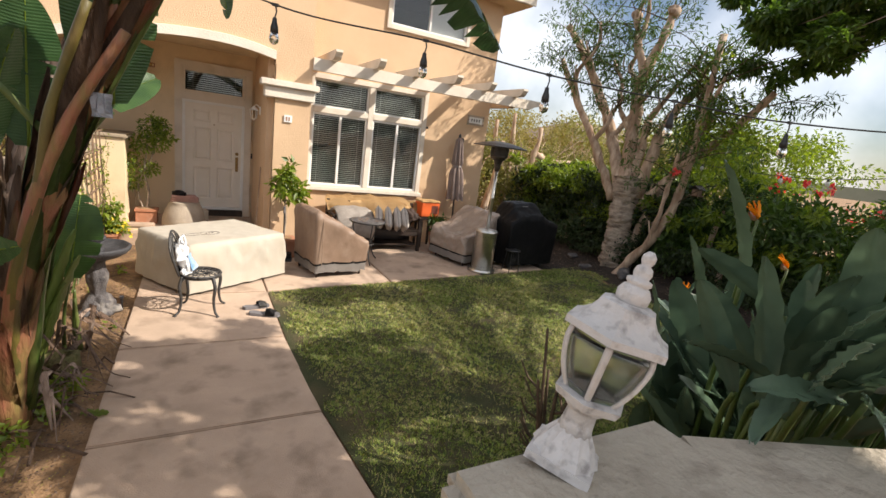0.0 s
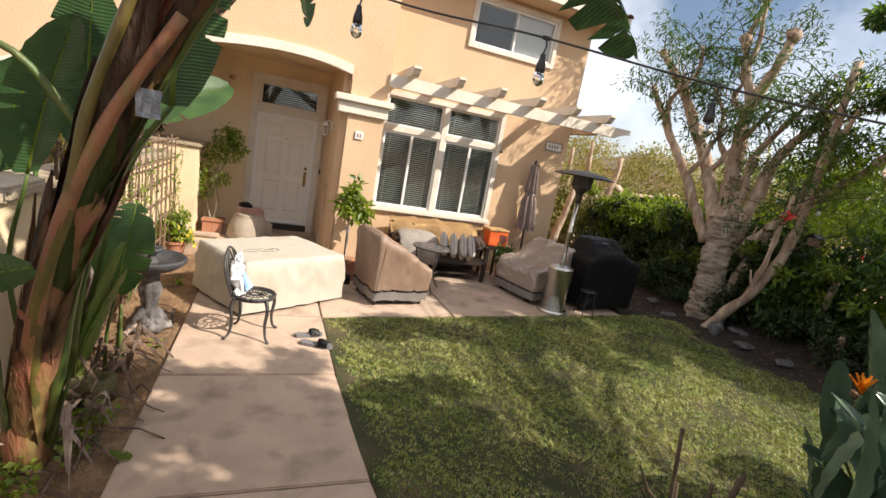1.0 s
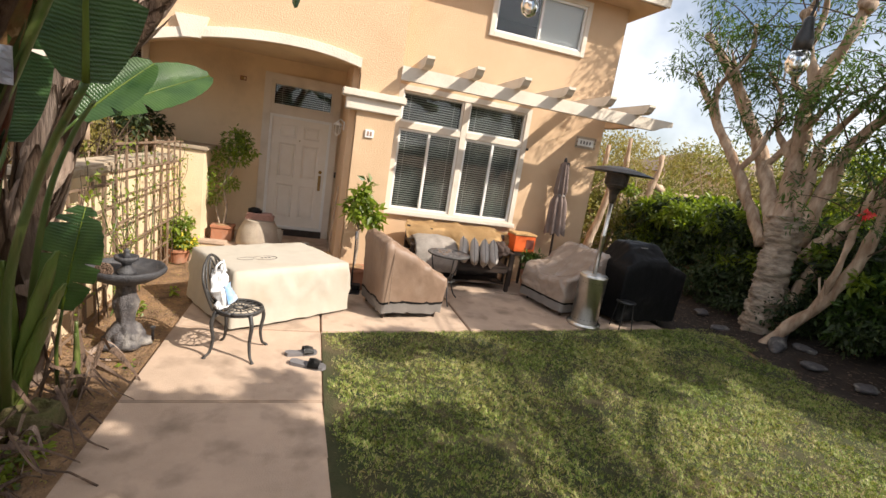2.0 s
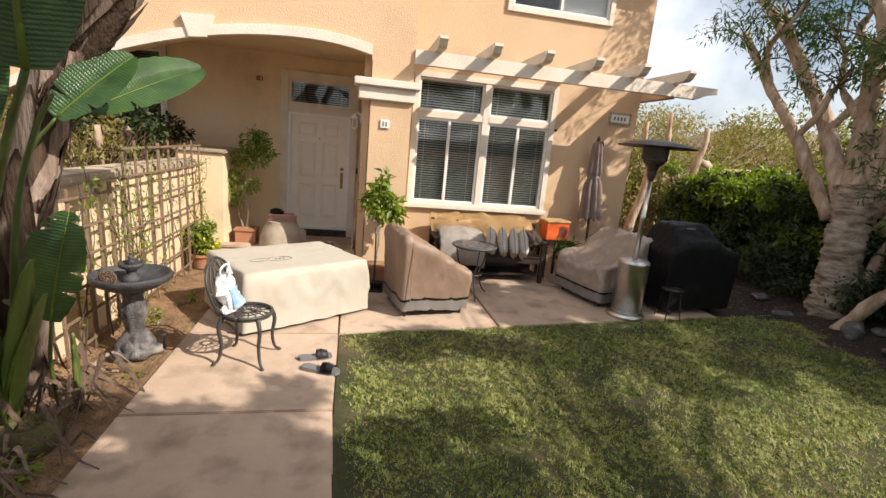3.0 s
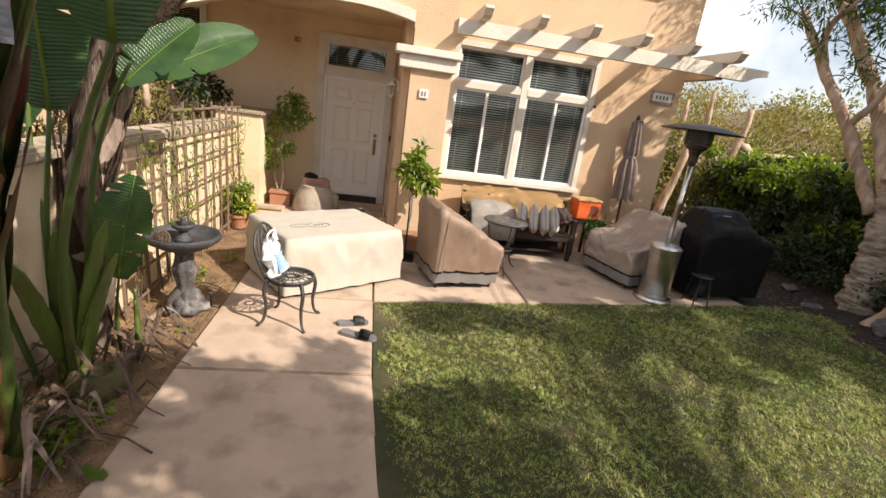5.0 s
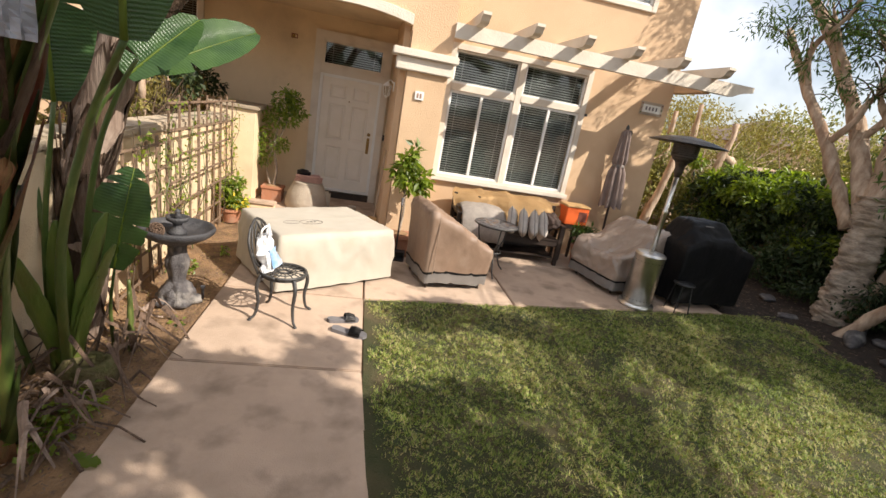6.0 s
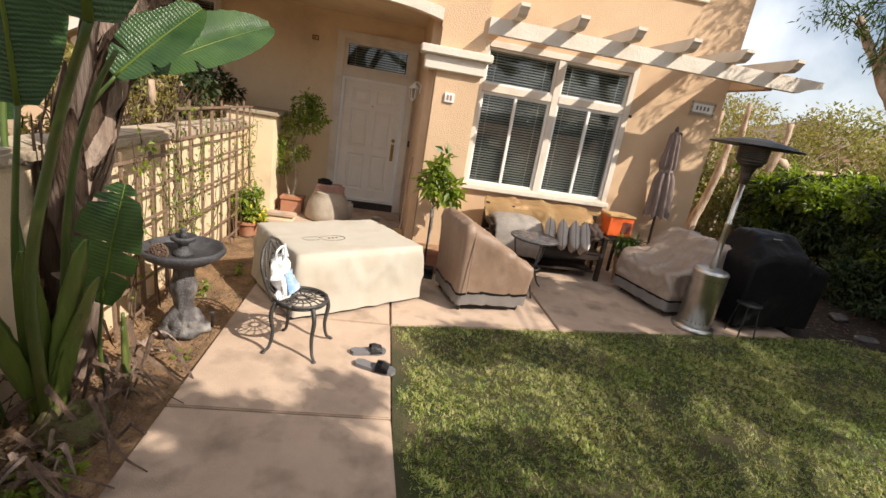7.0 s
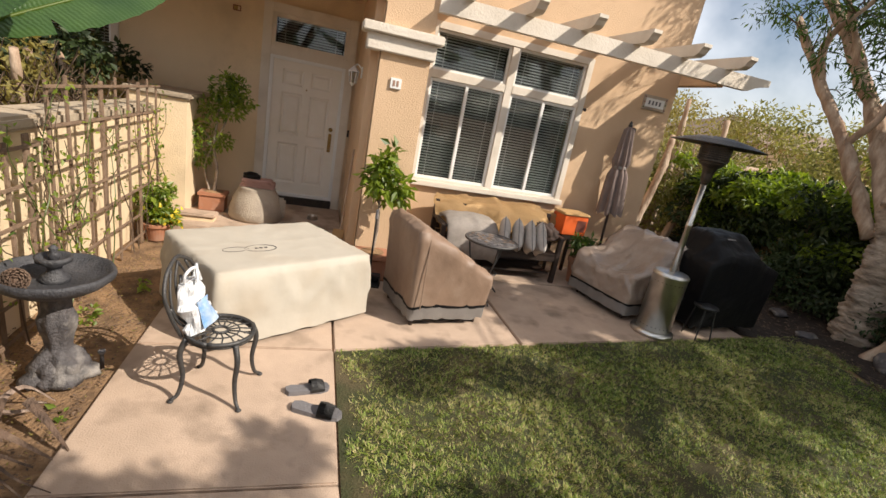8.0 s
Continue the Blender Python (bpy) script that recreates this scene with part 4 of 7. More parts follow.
def bistro_chair():
    c = thing("bistro_chair", "ornate dark cast-iron bistro chair with a pierced round seat", "chair", pose(-0.74, -0.515, 0, 0, 0, -101) @ Matrix.Diagonal((0.94, 0.94, 0.98, 1)))
    # pierced seat: hub, petals and rim
    own = bmesh.new()
    def hoop(r, rad, z=0.43, n=36):
        return [(r * math.cos(2 * math.pi * i / n), r * math.sin(2 * math.pi * i / n), z) for i in range(n + 1)]
    tube(hoop(0.205, 0), 0.014, 8, own)
    tube(hoop(0.115, 0), 0.005, 6, own)
    tube(hoop(0.045, 0), 0.010, 6, own)
    seat = part("seat", own, IRON, c, "pierced round seat with petal pattern", smooth=True)
    for k in range(16):
        a = 2 * math.pi * k / 16
        part("seat_petal", tube([(0.045 * math.cos(a), 0.045 * math.sin(a), 0.43), (0.115 * math.cos(a + 0.1), 0.115 * math.sin(a + 0.1), 0.432), (0.195 * math.cos(a), 0.195 * math.sin(a), 0.43)], 0.0052, 6), IRON, seat, smooth=True)
    part("apron", tube(hoop(0.198, 0, 0.408), 0.011, 8), IRON, c, smooth=True)
    for x, y in ((-0.145, -0.15), (0.145, -0.15), (-0.15, 0.15), (0.15, 0.15)):
        own = tube(smooth_path([(x, y, 0.42), (x * 1.18, y * 1.18, 0.32), (x * 1.08, y * 1.08, 0.17), (x * 1.2, y * 1.2, 0.05), (x * 1.42, y * 1.42, 0.012)], 5), taper(0.021, 0.011, 21), 8)
        tube(smooth_path([(x * 1.1, y * 1.1, 0.36), (x * 0.7, y * 0.95, 0.38), (x * 0.35, y * 0.9, 0.405)], 4), 0.008, 6, own)
        merge(own, moved(lathe([(0.016, 0), (0.02, 0.006), (0.012, 0.016)], 10), pose(x * 1.42, y * 1.42, 0)))
        part("leg", own, IRON, c, smooth=True)
    # fan back
    own = bmesh.new()
    def bp(u, z):
        return (u, -0.19 - 0.22 * (z - 0.43), z)
    rim = [bp(-0.13, 0.42), bp(-0.19, 0.56), bp(-0.215, 0.70), bp(-0.16, 0.80), bp(-0.07, 0.855), bp(0, 0.875), bp(0.07, 0.855), bp(0.16, 0.80), bp(0.215, 0.70), bp(0.19, 0.56), bp(0.13, 0.42)]
    tube(smooth_path(rim, 5), 0.012, 8, own)
    part("backrest", own, IRON, c, "open scrolled fan backrest", smooth=True)
    for s in (-1, 1):
        for q in ([(0.02, 0.44), (0.075, 0.60), (0.07, 0.74), (0.0, 0.85)], [(0.02, 0.44), (0.15, 0.58), (0.15, 0.70), (0.09, 0.83)], [(0.04, 0.44), (0.12, 0.50), (0.185, 0.62)], [(0.0, 0.47), (0.03, 0.6), (0.025, 0.7), (0.0, 0.76)]):
            part("scroll", tube(smooth_path([bp(s * u, z) for u, z in q], 5), 0.0085, 6), IRON, c, smooth=True)


bistro_chair()


def shopping_bag():
    b = thing("shopping_bag", "crumpled white plastic bag with blue print on the chair", "bag", pose(-0.84, -0.49, 0.437, 0, 0, -97) @ pose(0, 0, 0, 14, 0, 0) @ Matrix.Diagonal((1.25, 1.15, 1.15, 1)))
    own = bmesh.new()
    rings = []
    for j in range(9):
        t = j / 8
        ring = []
        for i in range(28):
            a = 2 * math.pi * i / 28
            w, d = 0.115 * (1 - 0.35 * t), 0.065 * (1 - 0.55 * t)
            p = Vector((w * math.cos(a), d * math.sin(a) - 0.02, 0.26 * t))
            p += Vector((math.cos(a), math.sin(a), 0.3)) * 0.05 * noise.noise(p * 19 + Vector((3, 1, 2)))
            p.z = max(p.z, 0.001 if t else 0)
            ring.append(own.verts.new(p))
        rings.append(ring)
    for a, c in zip(rings, rings[1:]):
        for i in range(28):
            own.faces.new((a[i], a[(i + 1) % 28], c[(i + 1) % 28], c[i]))
    own.faces.new(rings[0][::-1])
    own.faces.new(rings[-1])
    part("bag_body", own, BAG, b)
    own = bmesh.new()
    prev = None
    for j in range(6):
        row = []
        for i in range(9):
            a = radians(45 + 7 * i)
            t = 0.08 + 0.11 * j
            w, d = 0.12 * (1 - 0.35 * t) + 0.012, 0.07 * (1 - 0.55 * t) + 0.014
            p = Vector((w * math.cos(a), d * math.sin(a) - 0.015, 0.26 * t))
            p += Vector((math.cos(a), math.sin(a), 0.3)) * 0.02 * noise.noise(p * 17 + Vector((3, 1, 2)))
            row.append(own.verts.new(p))
        if prev:
            for i in range(8):
                own.faces.new((prev[i], prev[i + 1], row[i + 1], row[i]))
        prev = row
    part("blue_print", own, BLUE, b, "blue printed panel")
    for s in (-1, 1):
        part("handle", tube(smooth_path([(s * 0.05, -0.02, 0.245), (s * 0.065, 0.0, 0.31), (s * 0.01, 0.03, 0.33), (s * -0.02, 0.03, 0.25)], 5), 0.008, 6), BAG, b)


shopping_bag()


def sandals():
    s = thing("slide_sandal", "worn grey rubber slide sandal with a dark strap", "sandal", pose(-0.185, -0.535, 0, 0, 0, 14) @ Matrix.Diagonal((1.12, 1.12, 1.0, 1)), "pair of sandals")
    own = bmesh.new()
    outline = [(-0.13, 0.0), (-0.125, 0.03), (-0.09, 0.042), (-0.03, 0.036), (0.04, 0.044), (0.10, 0.046), (0.13, 0.025), (0.137, -0.005), (0.12, -0.035), (0.07, -0.05), (0.0, -0.04), (-0.07, -0.036), (-0.115, -0.03)]
    lo = [own.verts.new((x, y, 0)) for x, y in outline]
    hi = [own.verts.new((x * 0.97, y * 0.95, 0.026 + 0.006 * (x < -0.05))) for x, y in outline]
    own.faces.new(lo[::-1])
    own.faces.new(hi)
    for i in range(len(lo)):
        own.faces.new((lo[i], lo[(i + 1) % len(lo)], hi[(i + 1) % len(lo)], hi[i]))
    part("sole", own, RUBBER, s)
    own = bmesh.new()
    prev = None
    for i in range(11):
        a = math.pi * i / 10
        row = [own.verts.new((x, 0.05 * math.cos(a), 0.016 + zz * math.sin(a))) for x, zz in ((0.015, 0.062), (0.05, 0.066), (0.095, 0.046))]
        if prev:
            own.faces.new((prev[0], prev[1], row[1], row[0]))
            own.faces.new((prev[1], prev[2], row[2], row[1]))
        prev = row
    bmesh.ops.solidify(own, geom=own.faces[:], thickness=0.006)
    part("strap", own, IRON, s, "dark padded strap")
    copy_thing(s, pose(-0.125, -0.765, 0, 0, 0, -18) @ Matrix.Diagonal((1.12, 1.12, 1.0, 1)))


sandals()


def birdbath():
    b = thing("birdbath", "two-tier grey cast-stone birdbath on a turned pedestal", "birdbath", pose(-1.655, -0.37, -0.02, 0, 0, 10) @ Matrix.Diagonal((0.86, 0.86, 1.0, 1)))
    part("pedestal", lathe([(0.19, 0.0), (0.195, 0.03), (0.175, 0.05), (0.16, 0.06), (0.17, 0.09), (0.16, 0.12), (0.11, 0.145), (0.085, 0.18), (0.075, 0.22), (0.085, 0.28), (0.105, 0.34), (0.11, 0.40), (0.085, 0.46), (0.08, 0.52), (0.10, 0.555), (0.13, 0.585)], 40, None, 7, 0.07), STONE, b, "swirled grey pedestal", smooth=True)
    foot = lathe([(0.20, 0.0), (0.21, 0.025), (0.20, 0.05), (0.15, 0.075), (0.145, 0.12), (0.11, 0.17), (0.085, 0.20)], 48, None, 5, 0.11)
    for v in foot.verts:
        v.co += Vector((v.co.x, v.co.y, 0)) * 0.2 * noise.noise(v.co * 16)
    part("foot", foot, STONE, b, "lumpy weathered pale foot with carved figures", smooth=True)
    bowl = lathe([(0.10, 0.56), (0.22, 0.585), (0.305, 0.63), (0.335, 0.655), (0.345, 0.685), (0.335, 0.70), (0.315, 0.70), (0.30, 0.675), (0.2, 0.64), (0.05, 0.63)], 40, None, 10, 0.012)
    part("bowl", bowl, STONE_DARK, b, "dark grey wide shallow bowl", smooth=True)
    part("upper_tier", lathe([(0.085, 0.628), (0.085, 0.655), (0.06, 0.675), (0.04, 0.70), (0.045, 0.725), (0.10, 0.755), (0.105, 0.785), (0.085, 0.785), (0.07, 0.765), (0.02, 0.76)], 28), STONE_DARK, b, smooth=True)
    part("finial", lathe([(0.028, 0.755), (0.032, 0.80), (0.02, 0.815), (0.03, 0.83), (0.008, 0.85)], 16), STONE_DARK, b, smooth=True)


birdbath()


def pine_cone():
    own = bmesh.new()
    for k in range(90):
        t = k / 90
        a = k * 2.399
        r = 0.052 * math.sin(math.pi * (0.12 + 0.85 * t)) + 0.008
        merge(own, moved(box(-0.010, 0.010, -0.004, 0.004, 0, 0.022), Matrix.Rotation(a, 4, "Z") @ pose(0, r, 0.09 * t, -60 + 40 * t, 0, 0)))
    merge(own, lathe([(0.01, 0.0), (0.04, 0.03), (0.035, 0.07), (0.01, 0.095)], 12))
    moved(own, pose(-1.78, -0.50, 0.66, 70, 0, 30) @ Matrix.Diagonal((0.85, 0.85, 0.85, 1)))
    tagged(part("pine_cone", own, FIBRE), "large open brown pine cone in the birdbath bowl", "pine cone")


pine_cone()


def patio_heater():
    h = thing("patio_heater", "tall stainless mushroom patio heater with a dark reflector", "patio heater", pose(3.58, 0.66, 0, 0, 0.6, 0))
    part("base", lathe([(0.23, 0), (0.235, 0.02), (0.225, 0.045), (0.20, 0.06)], 36), STEEL, h, smooth=True)
    body = part("tank_housing", lathe([(0.185, 0.05), (0.185, 0.68), (0.19, 0.69), (0.19, 0.715), (0.17, 0.735), (0.05, 0.745)], 40), STEEL, h, "brushed steel cylindrical gas bottle housing")
    for p in body.data.polygons:
        p.use_smooth = abs(p.normal.z) < 0.5
    for z in (0.11, 0.63):
        for k in range(14):
            a = radians(180 + 14 * k)
            part("rivet", moved(lathe([(0.006, 0), (0.004, 0.004)], 6), Matrix.Rotation(a, 4, "Z") @ pose(0.184, 0, z, 0, 90, 0)), DARK_STEEL, h)
    part("vent_hole", moved(lathe([(0.032, 0), (0.032, 0.006)], 16), Matrix.Rotation(radians(-48), 4, "Z") @ pose(0.183, 0, 0.47, 0, 90, 0)), BLACK, h)
    part("pole", lathe([(0.03, 0.73), (0.03, 1.25), (0.033, 1.255), (0.033, 1.30), (0.029, 1.305), (0.029, 1.83)], 20), STEEL, h, smooth=True)
    part("collar", lathe([(0.03, 1.72), (0.05, 1.78), (0.055, 1.84), (0.075, 1.90), (0.12, 1.935), (0.125, 1.96)], 24), DARK_STEEL, h)
    part("emitter", lathe([(0.125, 1.955), (0.145, 1.965), (0.15, 2.14), (0.14, 2.15)], 28), DARK_STEEL, h, "dark perforated emitter screen")
    for k in range(7):
        part("ring_bar", lathe([(0.145, 1.985 + 0.021 * k), (0.153, 1.99 + 0.021 * k), (0.145, 1.995 + 0.021 * k)], 28), BLACK, h)
    part("reflector", lathe([(0.445, 2.118), (0.45, 2.126), (0.30, 2.172), (0.12, 2.205), (0.03, 2.212), (0.03, 2.205), (0.12, 2.195), (0.30, 2.160), (0.44, 2.118)], 16), DARK_STEEL, h, "wide shallow dark reflector dish")
    part("wheel", moved(lathe([(0.045, -0.02), (0.05, -0.01), (0.05, 0.01), (0.045, 0.02)], 16), pose(0.23, 0.05, 0.05, 90, 0, 20)), BLACK, h)


patio_heater()


def covered_grill():
    g = thing("covered_grill", "barbecue grill under a black fitted cover", "grill cover", pose(4.64, 1.0, 0, 0, 0, 5))

    def ease(a, b, x):
        k = min(1.0, max(0.0, (x - a) / (b - a)))
        return k * k * (3 - 2 * k)

    def h(u, v):
        hood = ease(0.0, 0.20, u) * (1 - ease(0.60, 0.84, u))
        front = ease(0.0, 0.52, v)
        top = 0.90 + hood * (0.10 + 0.185 * front) - 0.06 * ease(0.86, 1.0, u) * (1 - front)
        return top - 0.02 * (max(abs(u - 0.5), abs(v - 0.5)) * 2) ** 10

    for name, bm, mt in drape(1.16, 0.60, h, [("cover", BLACK_CLOTH, None, 0.07)], -0.03, 0.020, 31, corner=0.03):
        part(name, bm, mt, g, smooth=True)
    part("badge", moved(box(-0.07, 0.07, -0.012, 0.012, 0, 0.004, 0.002), pose(-0.16, -0.10, 1.135, 28, 0, 0)), GREY_HEM, g, "small pale red-edged badge")
    for x in (-0.4, 0.4):
        part("caster", moved(lathe([(0.035, -0.012), (0.04, 0), (0.035, 0.012)], 14), pose(x, -0.17, 0.04, 90, 0, 0)), BLACK, g)
        part("caster", moved(lathe([(0.035, -0.012), (0.04, 0), (0.035, 0.012)], 14), pose(x, 0.17, 0.04, 90, 0, 0)), BLACK, g)


covered_grill()


def small_stool():
    s = thing("small_stool", "small round dark metal stool beside the grill", "stool", pose(4.16, 0.60, 0))
    part("seat", lathe([(0.002, 0.375), (0.125, 0.375), (0.135, 0.385), (0.13, 0.398), (0.002, 0.402)], 28), BLACK, s, smooth=True)
    for k in range(4):
        a = radians(45 + 90 * k)
        part("leg", tube([(0.10 * math.cos(a), 0.10 * math.sin(a), 0.38), (0.15 * math.cos(a), 0.15 * math.sin(a), 0.0)], 0.008, 8), BLACK, s)


small_stool()


def umbrella():
    u = thing("patio_umbrella", "closed taupe patio umbrella leaning by the house wall", "umbrella", pose(3.90, 2.43, 0, -2, -1, 0))
    own = bmesh.new()
    n = 48
    prev = None
    for j in range(26):
        t = j / 25
        z = 1.0 + 1.22 * t
        r = 0.095 * (1 - t) ** 0.5 + 0.03
        if t > 0.62:
            r = 0.085 - 0.10 * (t - 0.62)
        r *= 1 - 0.28 * math.exp(-((t - 0.52) / 0.05) ** 2)
        if t > 0.995:
            r = 0.015
        row = []
        for i in range(n):
            a = 2 * math.pi * i / n
            k = 1.2 * r * (1 + 0.26 * math.cos(8 * a + 2.2 * t) + 0.06 * math.cos(17 * a))
            row.append(own.verts.new((k * math.cos(a), k * math.sin(a), z - (0.05 * (0.5 + 0.5 * math.cos(8 * a)) if j == 0 else 0))))
        if prev:
            for i in range(n):
                own.faces.new((prev[i], prev[(i + 1) % n], row[(i + 1) % n], row[i]))
        prev = row
    own.faces.new(prev)
    part("canopy", own, mat("umbrella_cloth", (0.21, 0.155, 0.135), (0.15, 0.11, 0.095), 5.0, 0.8, 0.3, 60.0), u, "folded faded taupe canopy", smooth=True)
    part("strap", lathe([(0.088, 1.62), (0.095, 1.63), (0.095, 1.655), (0.088, 1.665)], 24), GREY_HEM, u)
    part("pole", lathe([(0.019, 0.05), (0.019, 2.2)], 14), WOOD_DARK, u)
    part("finial", lathe([(0.02, 2.2), (0.03, 2.23), (0.02, 2.27), (0.006, 2.29)], 14), BLACK, u)
    part("base_plate", lathe([(0.22, 0), (0.22, 0.03), (0.06, 0.06), (0.04, 0.2)], 28), BLACK, u)
    part("crank_box", moved(box(-0.03, 0.03, -0.03, 0.03, -0.04, 0.04, 0.01), pose(0.06, 0, 2.17)), BLACK, u)


umbrella()


def bench():
    b = thing("garden_bench", "dark wooden garden bench below the window", "bench", pose(2.12, 2.22, 0))
    for x in (-0.82, 0.82):
        for y in (-0.25, 0.25):
            part("leg", box(x - 0.03, x + 0.03, y - 0.03, y + 0.03, 0, 0.62 if y < 0 else 0.85, 0.006), WOOD_DARK, b)
        part("armrest", box(x - 0.045, x + 0.045, -0.30, 0.25, 0.62, 0.65, 0.012), WOOD_DARK, b)
        part("side_rail", box(x - 0.02, x + 0.02, -0.22, 0.22, 0.33, 0.39, 0.006), WOOD_DARK, b)
    for k in range(5):
        part("seat_slat", box(-0.80, 0.80, -0.28 + 0.11 * k, -0.19 + 0.11 * k, 0.39, 0.415, 0.005), WOOD_DARK, b)
    for k in range(4):
        part("back_slat", box(-0.79, 0.79, 0.235, 0.26, 0.46 + 0.1 * k, 0.53 + 0.1 * k, 0.005), WOOD_DARK, b)
    # added dark boards that stand in for the shade under the seat
    part("added_dark_panel", box(-0.79, 0.79, 0.20, 0.225, 0.06, 0.45, 0.004), WOOD_DARK, b)
    part("added_dark_shelf", box(-0.79, 0.79, -0.20, 0.20, 0.10, 0.125, 0.004), WOOD_DARK, b)
    part("front_rail", box(-0.79, 0.79, -0.27, -0.235, 0.30, 0.385, 0.006), WOOD_DARK, b)


bench()


def cloth_sheet(name, label, category, pts, material, seed, nu=24, nv=16, wr=0.03, thick=0.008):
    """A rumpled sheet between four rows of points."""
    own = bmesh.new()
    rows = [smooth_path(r, 8) for r in pts]
    cols = len(rows[0])
    grid = []
    fine = [smooth_path([r[i] for r in rows], 5) for i in range(cols)]
    for i in range(cols):
        col = []
        for j, p in enumerate(fine[i]):
            q = p + Vector((0.3, -0.8, 0.6)) * wr * (noise.noise(p * 3.3 + Vector((seed, 0, 0))) + 1.6 * max(0.0, 0.6 - 4 * abs(noise.noise(Vector((p.x * 4.1 + p.z * 6, p.y * 3, p.z * 7 - p.x * 2 + seed))))) - 0.5 * abs(noise.noise(p * 13 + Vector((0, seed, 0)))))
            col.append(own.verts.new(q))
        grid.append(col)
    for a, b in zip(grid, grid[1:]):
        for j in range(len(a) - 1):
            own.faces.new((a[j], b[j], b[j + 1], a[j + 1]))
    bmesh.ops.solidify(own, geom=own.faces[:], thickness=thick)
    return tagged(part(name, own, material, smooth=True), label, category)


cloth_sheet("tan_tarp", "crumpled tan tarpaulin draped over the bench back", "tarpaulin",
            [[(1.26, 2.52, 0.90), (1.7, 2.56, 0.93), (2.2, 2.56, 0.93), (2.7, 2.55, 0.92), (3.05, 2.52, 0.86)],
             [(1.24, 2.42, 0.80), (1.7, 2.44, 0.82), (2.2, 2.42, 0.83), (2.7, 2.42, 0.82), (3.08, 2.42, 0.74)],
             [(1.30, 2.38, 0.62), (1.7, 2.34, 0.62), (2.2, 2.30, 0.64), (2.75, 2.24, 0.68), (3.0, 2.18, 0.66)],
             [(1.36, 2.30, 0.47), (1.7, 2.28, 0.47), (2.2, 2.24, 0.48), (2.7, 2.06, 0.56), (2.98, 1.98, 0.56)]], TARP, 5, wr=0.07)


def cushions():
    def pad(w, h, d, seed):
        own = bmesh.new()
        n = 14
        for side in (-1, 1):
            grid = []
            for j in range(n + 1):
                row = []
                for i in range(n + 1):
                    u, v = 2 * i / n - 1, 2 * j / n - 1
                    f = (1 - u ** 4) * (1 - v ** 4)
                    row.append(own.verts.new((u * w / 2 * (1 - 0.05 * (1 - v * v)), side * d / 2 * f ** 0.6 + 0.01 * noise.noise(Vector((u * 2, v * 2, seed))), v * h / 2 * (1 - 0.05 * (1 - u * u)))))
                grid.append(row)
            for a, b in zip(grid, grid[1:]):
                for i in range(n):
                    own.faces.new((a[i], a[i + 1], b[i + 1], b[i]) if side < 0 else (a[i + 1], a[i], b[i], b[i + 1]))
        bmesh.ops.remove_doubles(own, verts=own.verts[:], dist=0.002)
        return own

    c = thing("throw_cushion", "square patterned beige throw cushion on the bench", "cushion", pose(2.12, 1.97, 0.615, -8, 18, 64), "bench cushions")
    part("pad", pad(0.42, 0.40, 0.14, 1), CUSHION, c, smooth=True)
    part("piping", tube([(0.205 * x, 0, 0.195 * z) for x, z in ((-1, -1), (0, -0.95), (1, -1), (0.95, 0), (1, 1), (0, 0.95), (-1, 1), (-0.95, 0), (-1, -1))], 0.006, 6), GREY_HEM, c)
    for x, r in ((2.28, 67), (2.43, 72), (2.56, 76)):
        copy_thing(c, pose(x, 1.95 - 0.006 * (r - 62), 0.612, -10, 20 + 0.3 * r - 18, r))
    own = bmesh.new()
    # folded quilt over the bench's left half
    prev = None
    prof = [(-0.38, 0.28), (-0.385, 0.42), (-0.37, 0.58), (-0.30, 0.70), (-0.16, 0.76), (0.02, 0.775), (0.14, 0.75), (0.20, 0.66)]
    for i in range(25):
        x = -0.34 + 0.68 * i / 24
        row = []
        for y, z in prof:
            e = 0.05 * (abs(x) / 0.34) ** 4
            p = Vector((x, y, z - e))
            p += Vector((0, -0.5, 0.7)) * 0.035 * noise.noise(Vector((x * 7, y * 5, z * 4)))
            row.append(own.verts.new(p))
        if prev:
            for k in range(len(prof) - 1):
                own.faces.new((prev[k], row[k], row[k + 1], prev[k + 1]))
        prev = row
    bmesh.ops.solidify(own, geom=own.faces[:], thickness=0.05)
    ob = tagged(part("folded_quilt", own, CUSHION, smooth=True), "thick folded pale quilt draped over the bench", "quilt")
    ob.matrix_world = pose(1.66, 2.20, 0)
    own = bmesh.new()
    bmesh.ops.create_icosphere(own, subdivisions=4, radius=1.0)
    for v in own.verts:
        p = v.co.copy()
        v.co = Vector((p.x * 0.20, p.y * 0.13, p.z * 0.13)) * (1 + 0.4 * noise.noise(p * 2.2) - 0.25 * abs(noise.noise(p * 5)))
    ob = tagged(part("dark_garment", own, mat("brown_cloth", (0.05, 0.026, 0.018), (0.03, 0.018, 0.014), 6.0, 0.8, 0.4, 90.0), smooth=True), "crumpled dark brown garment on the bench", "garment")
    ob.matrix_world = pose(2.76, 2.08, 0.66, 0, 25, 10)


cushions()


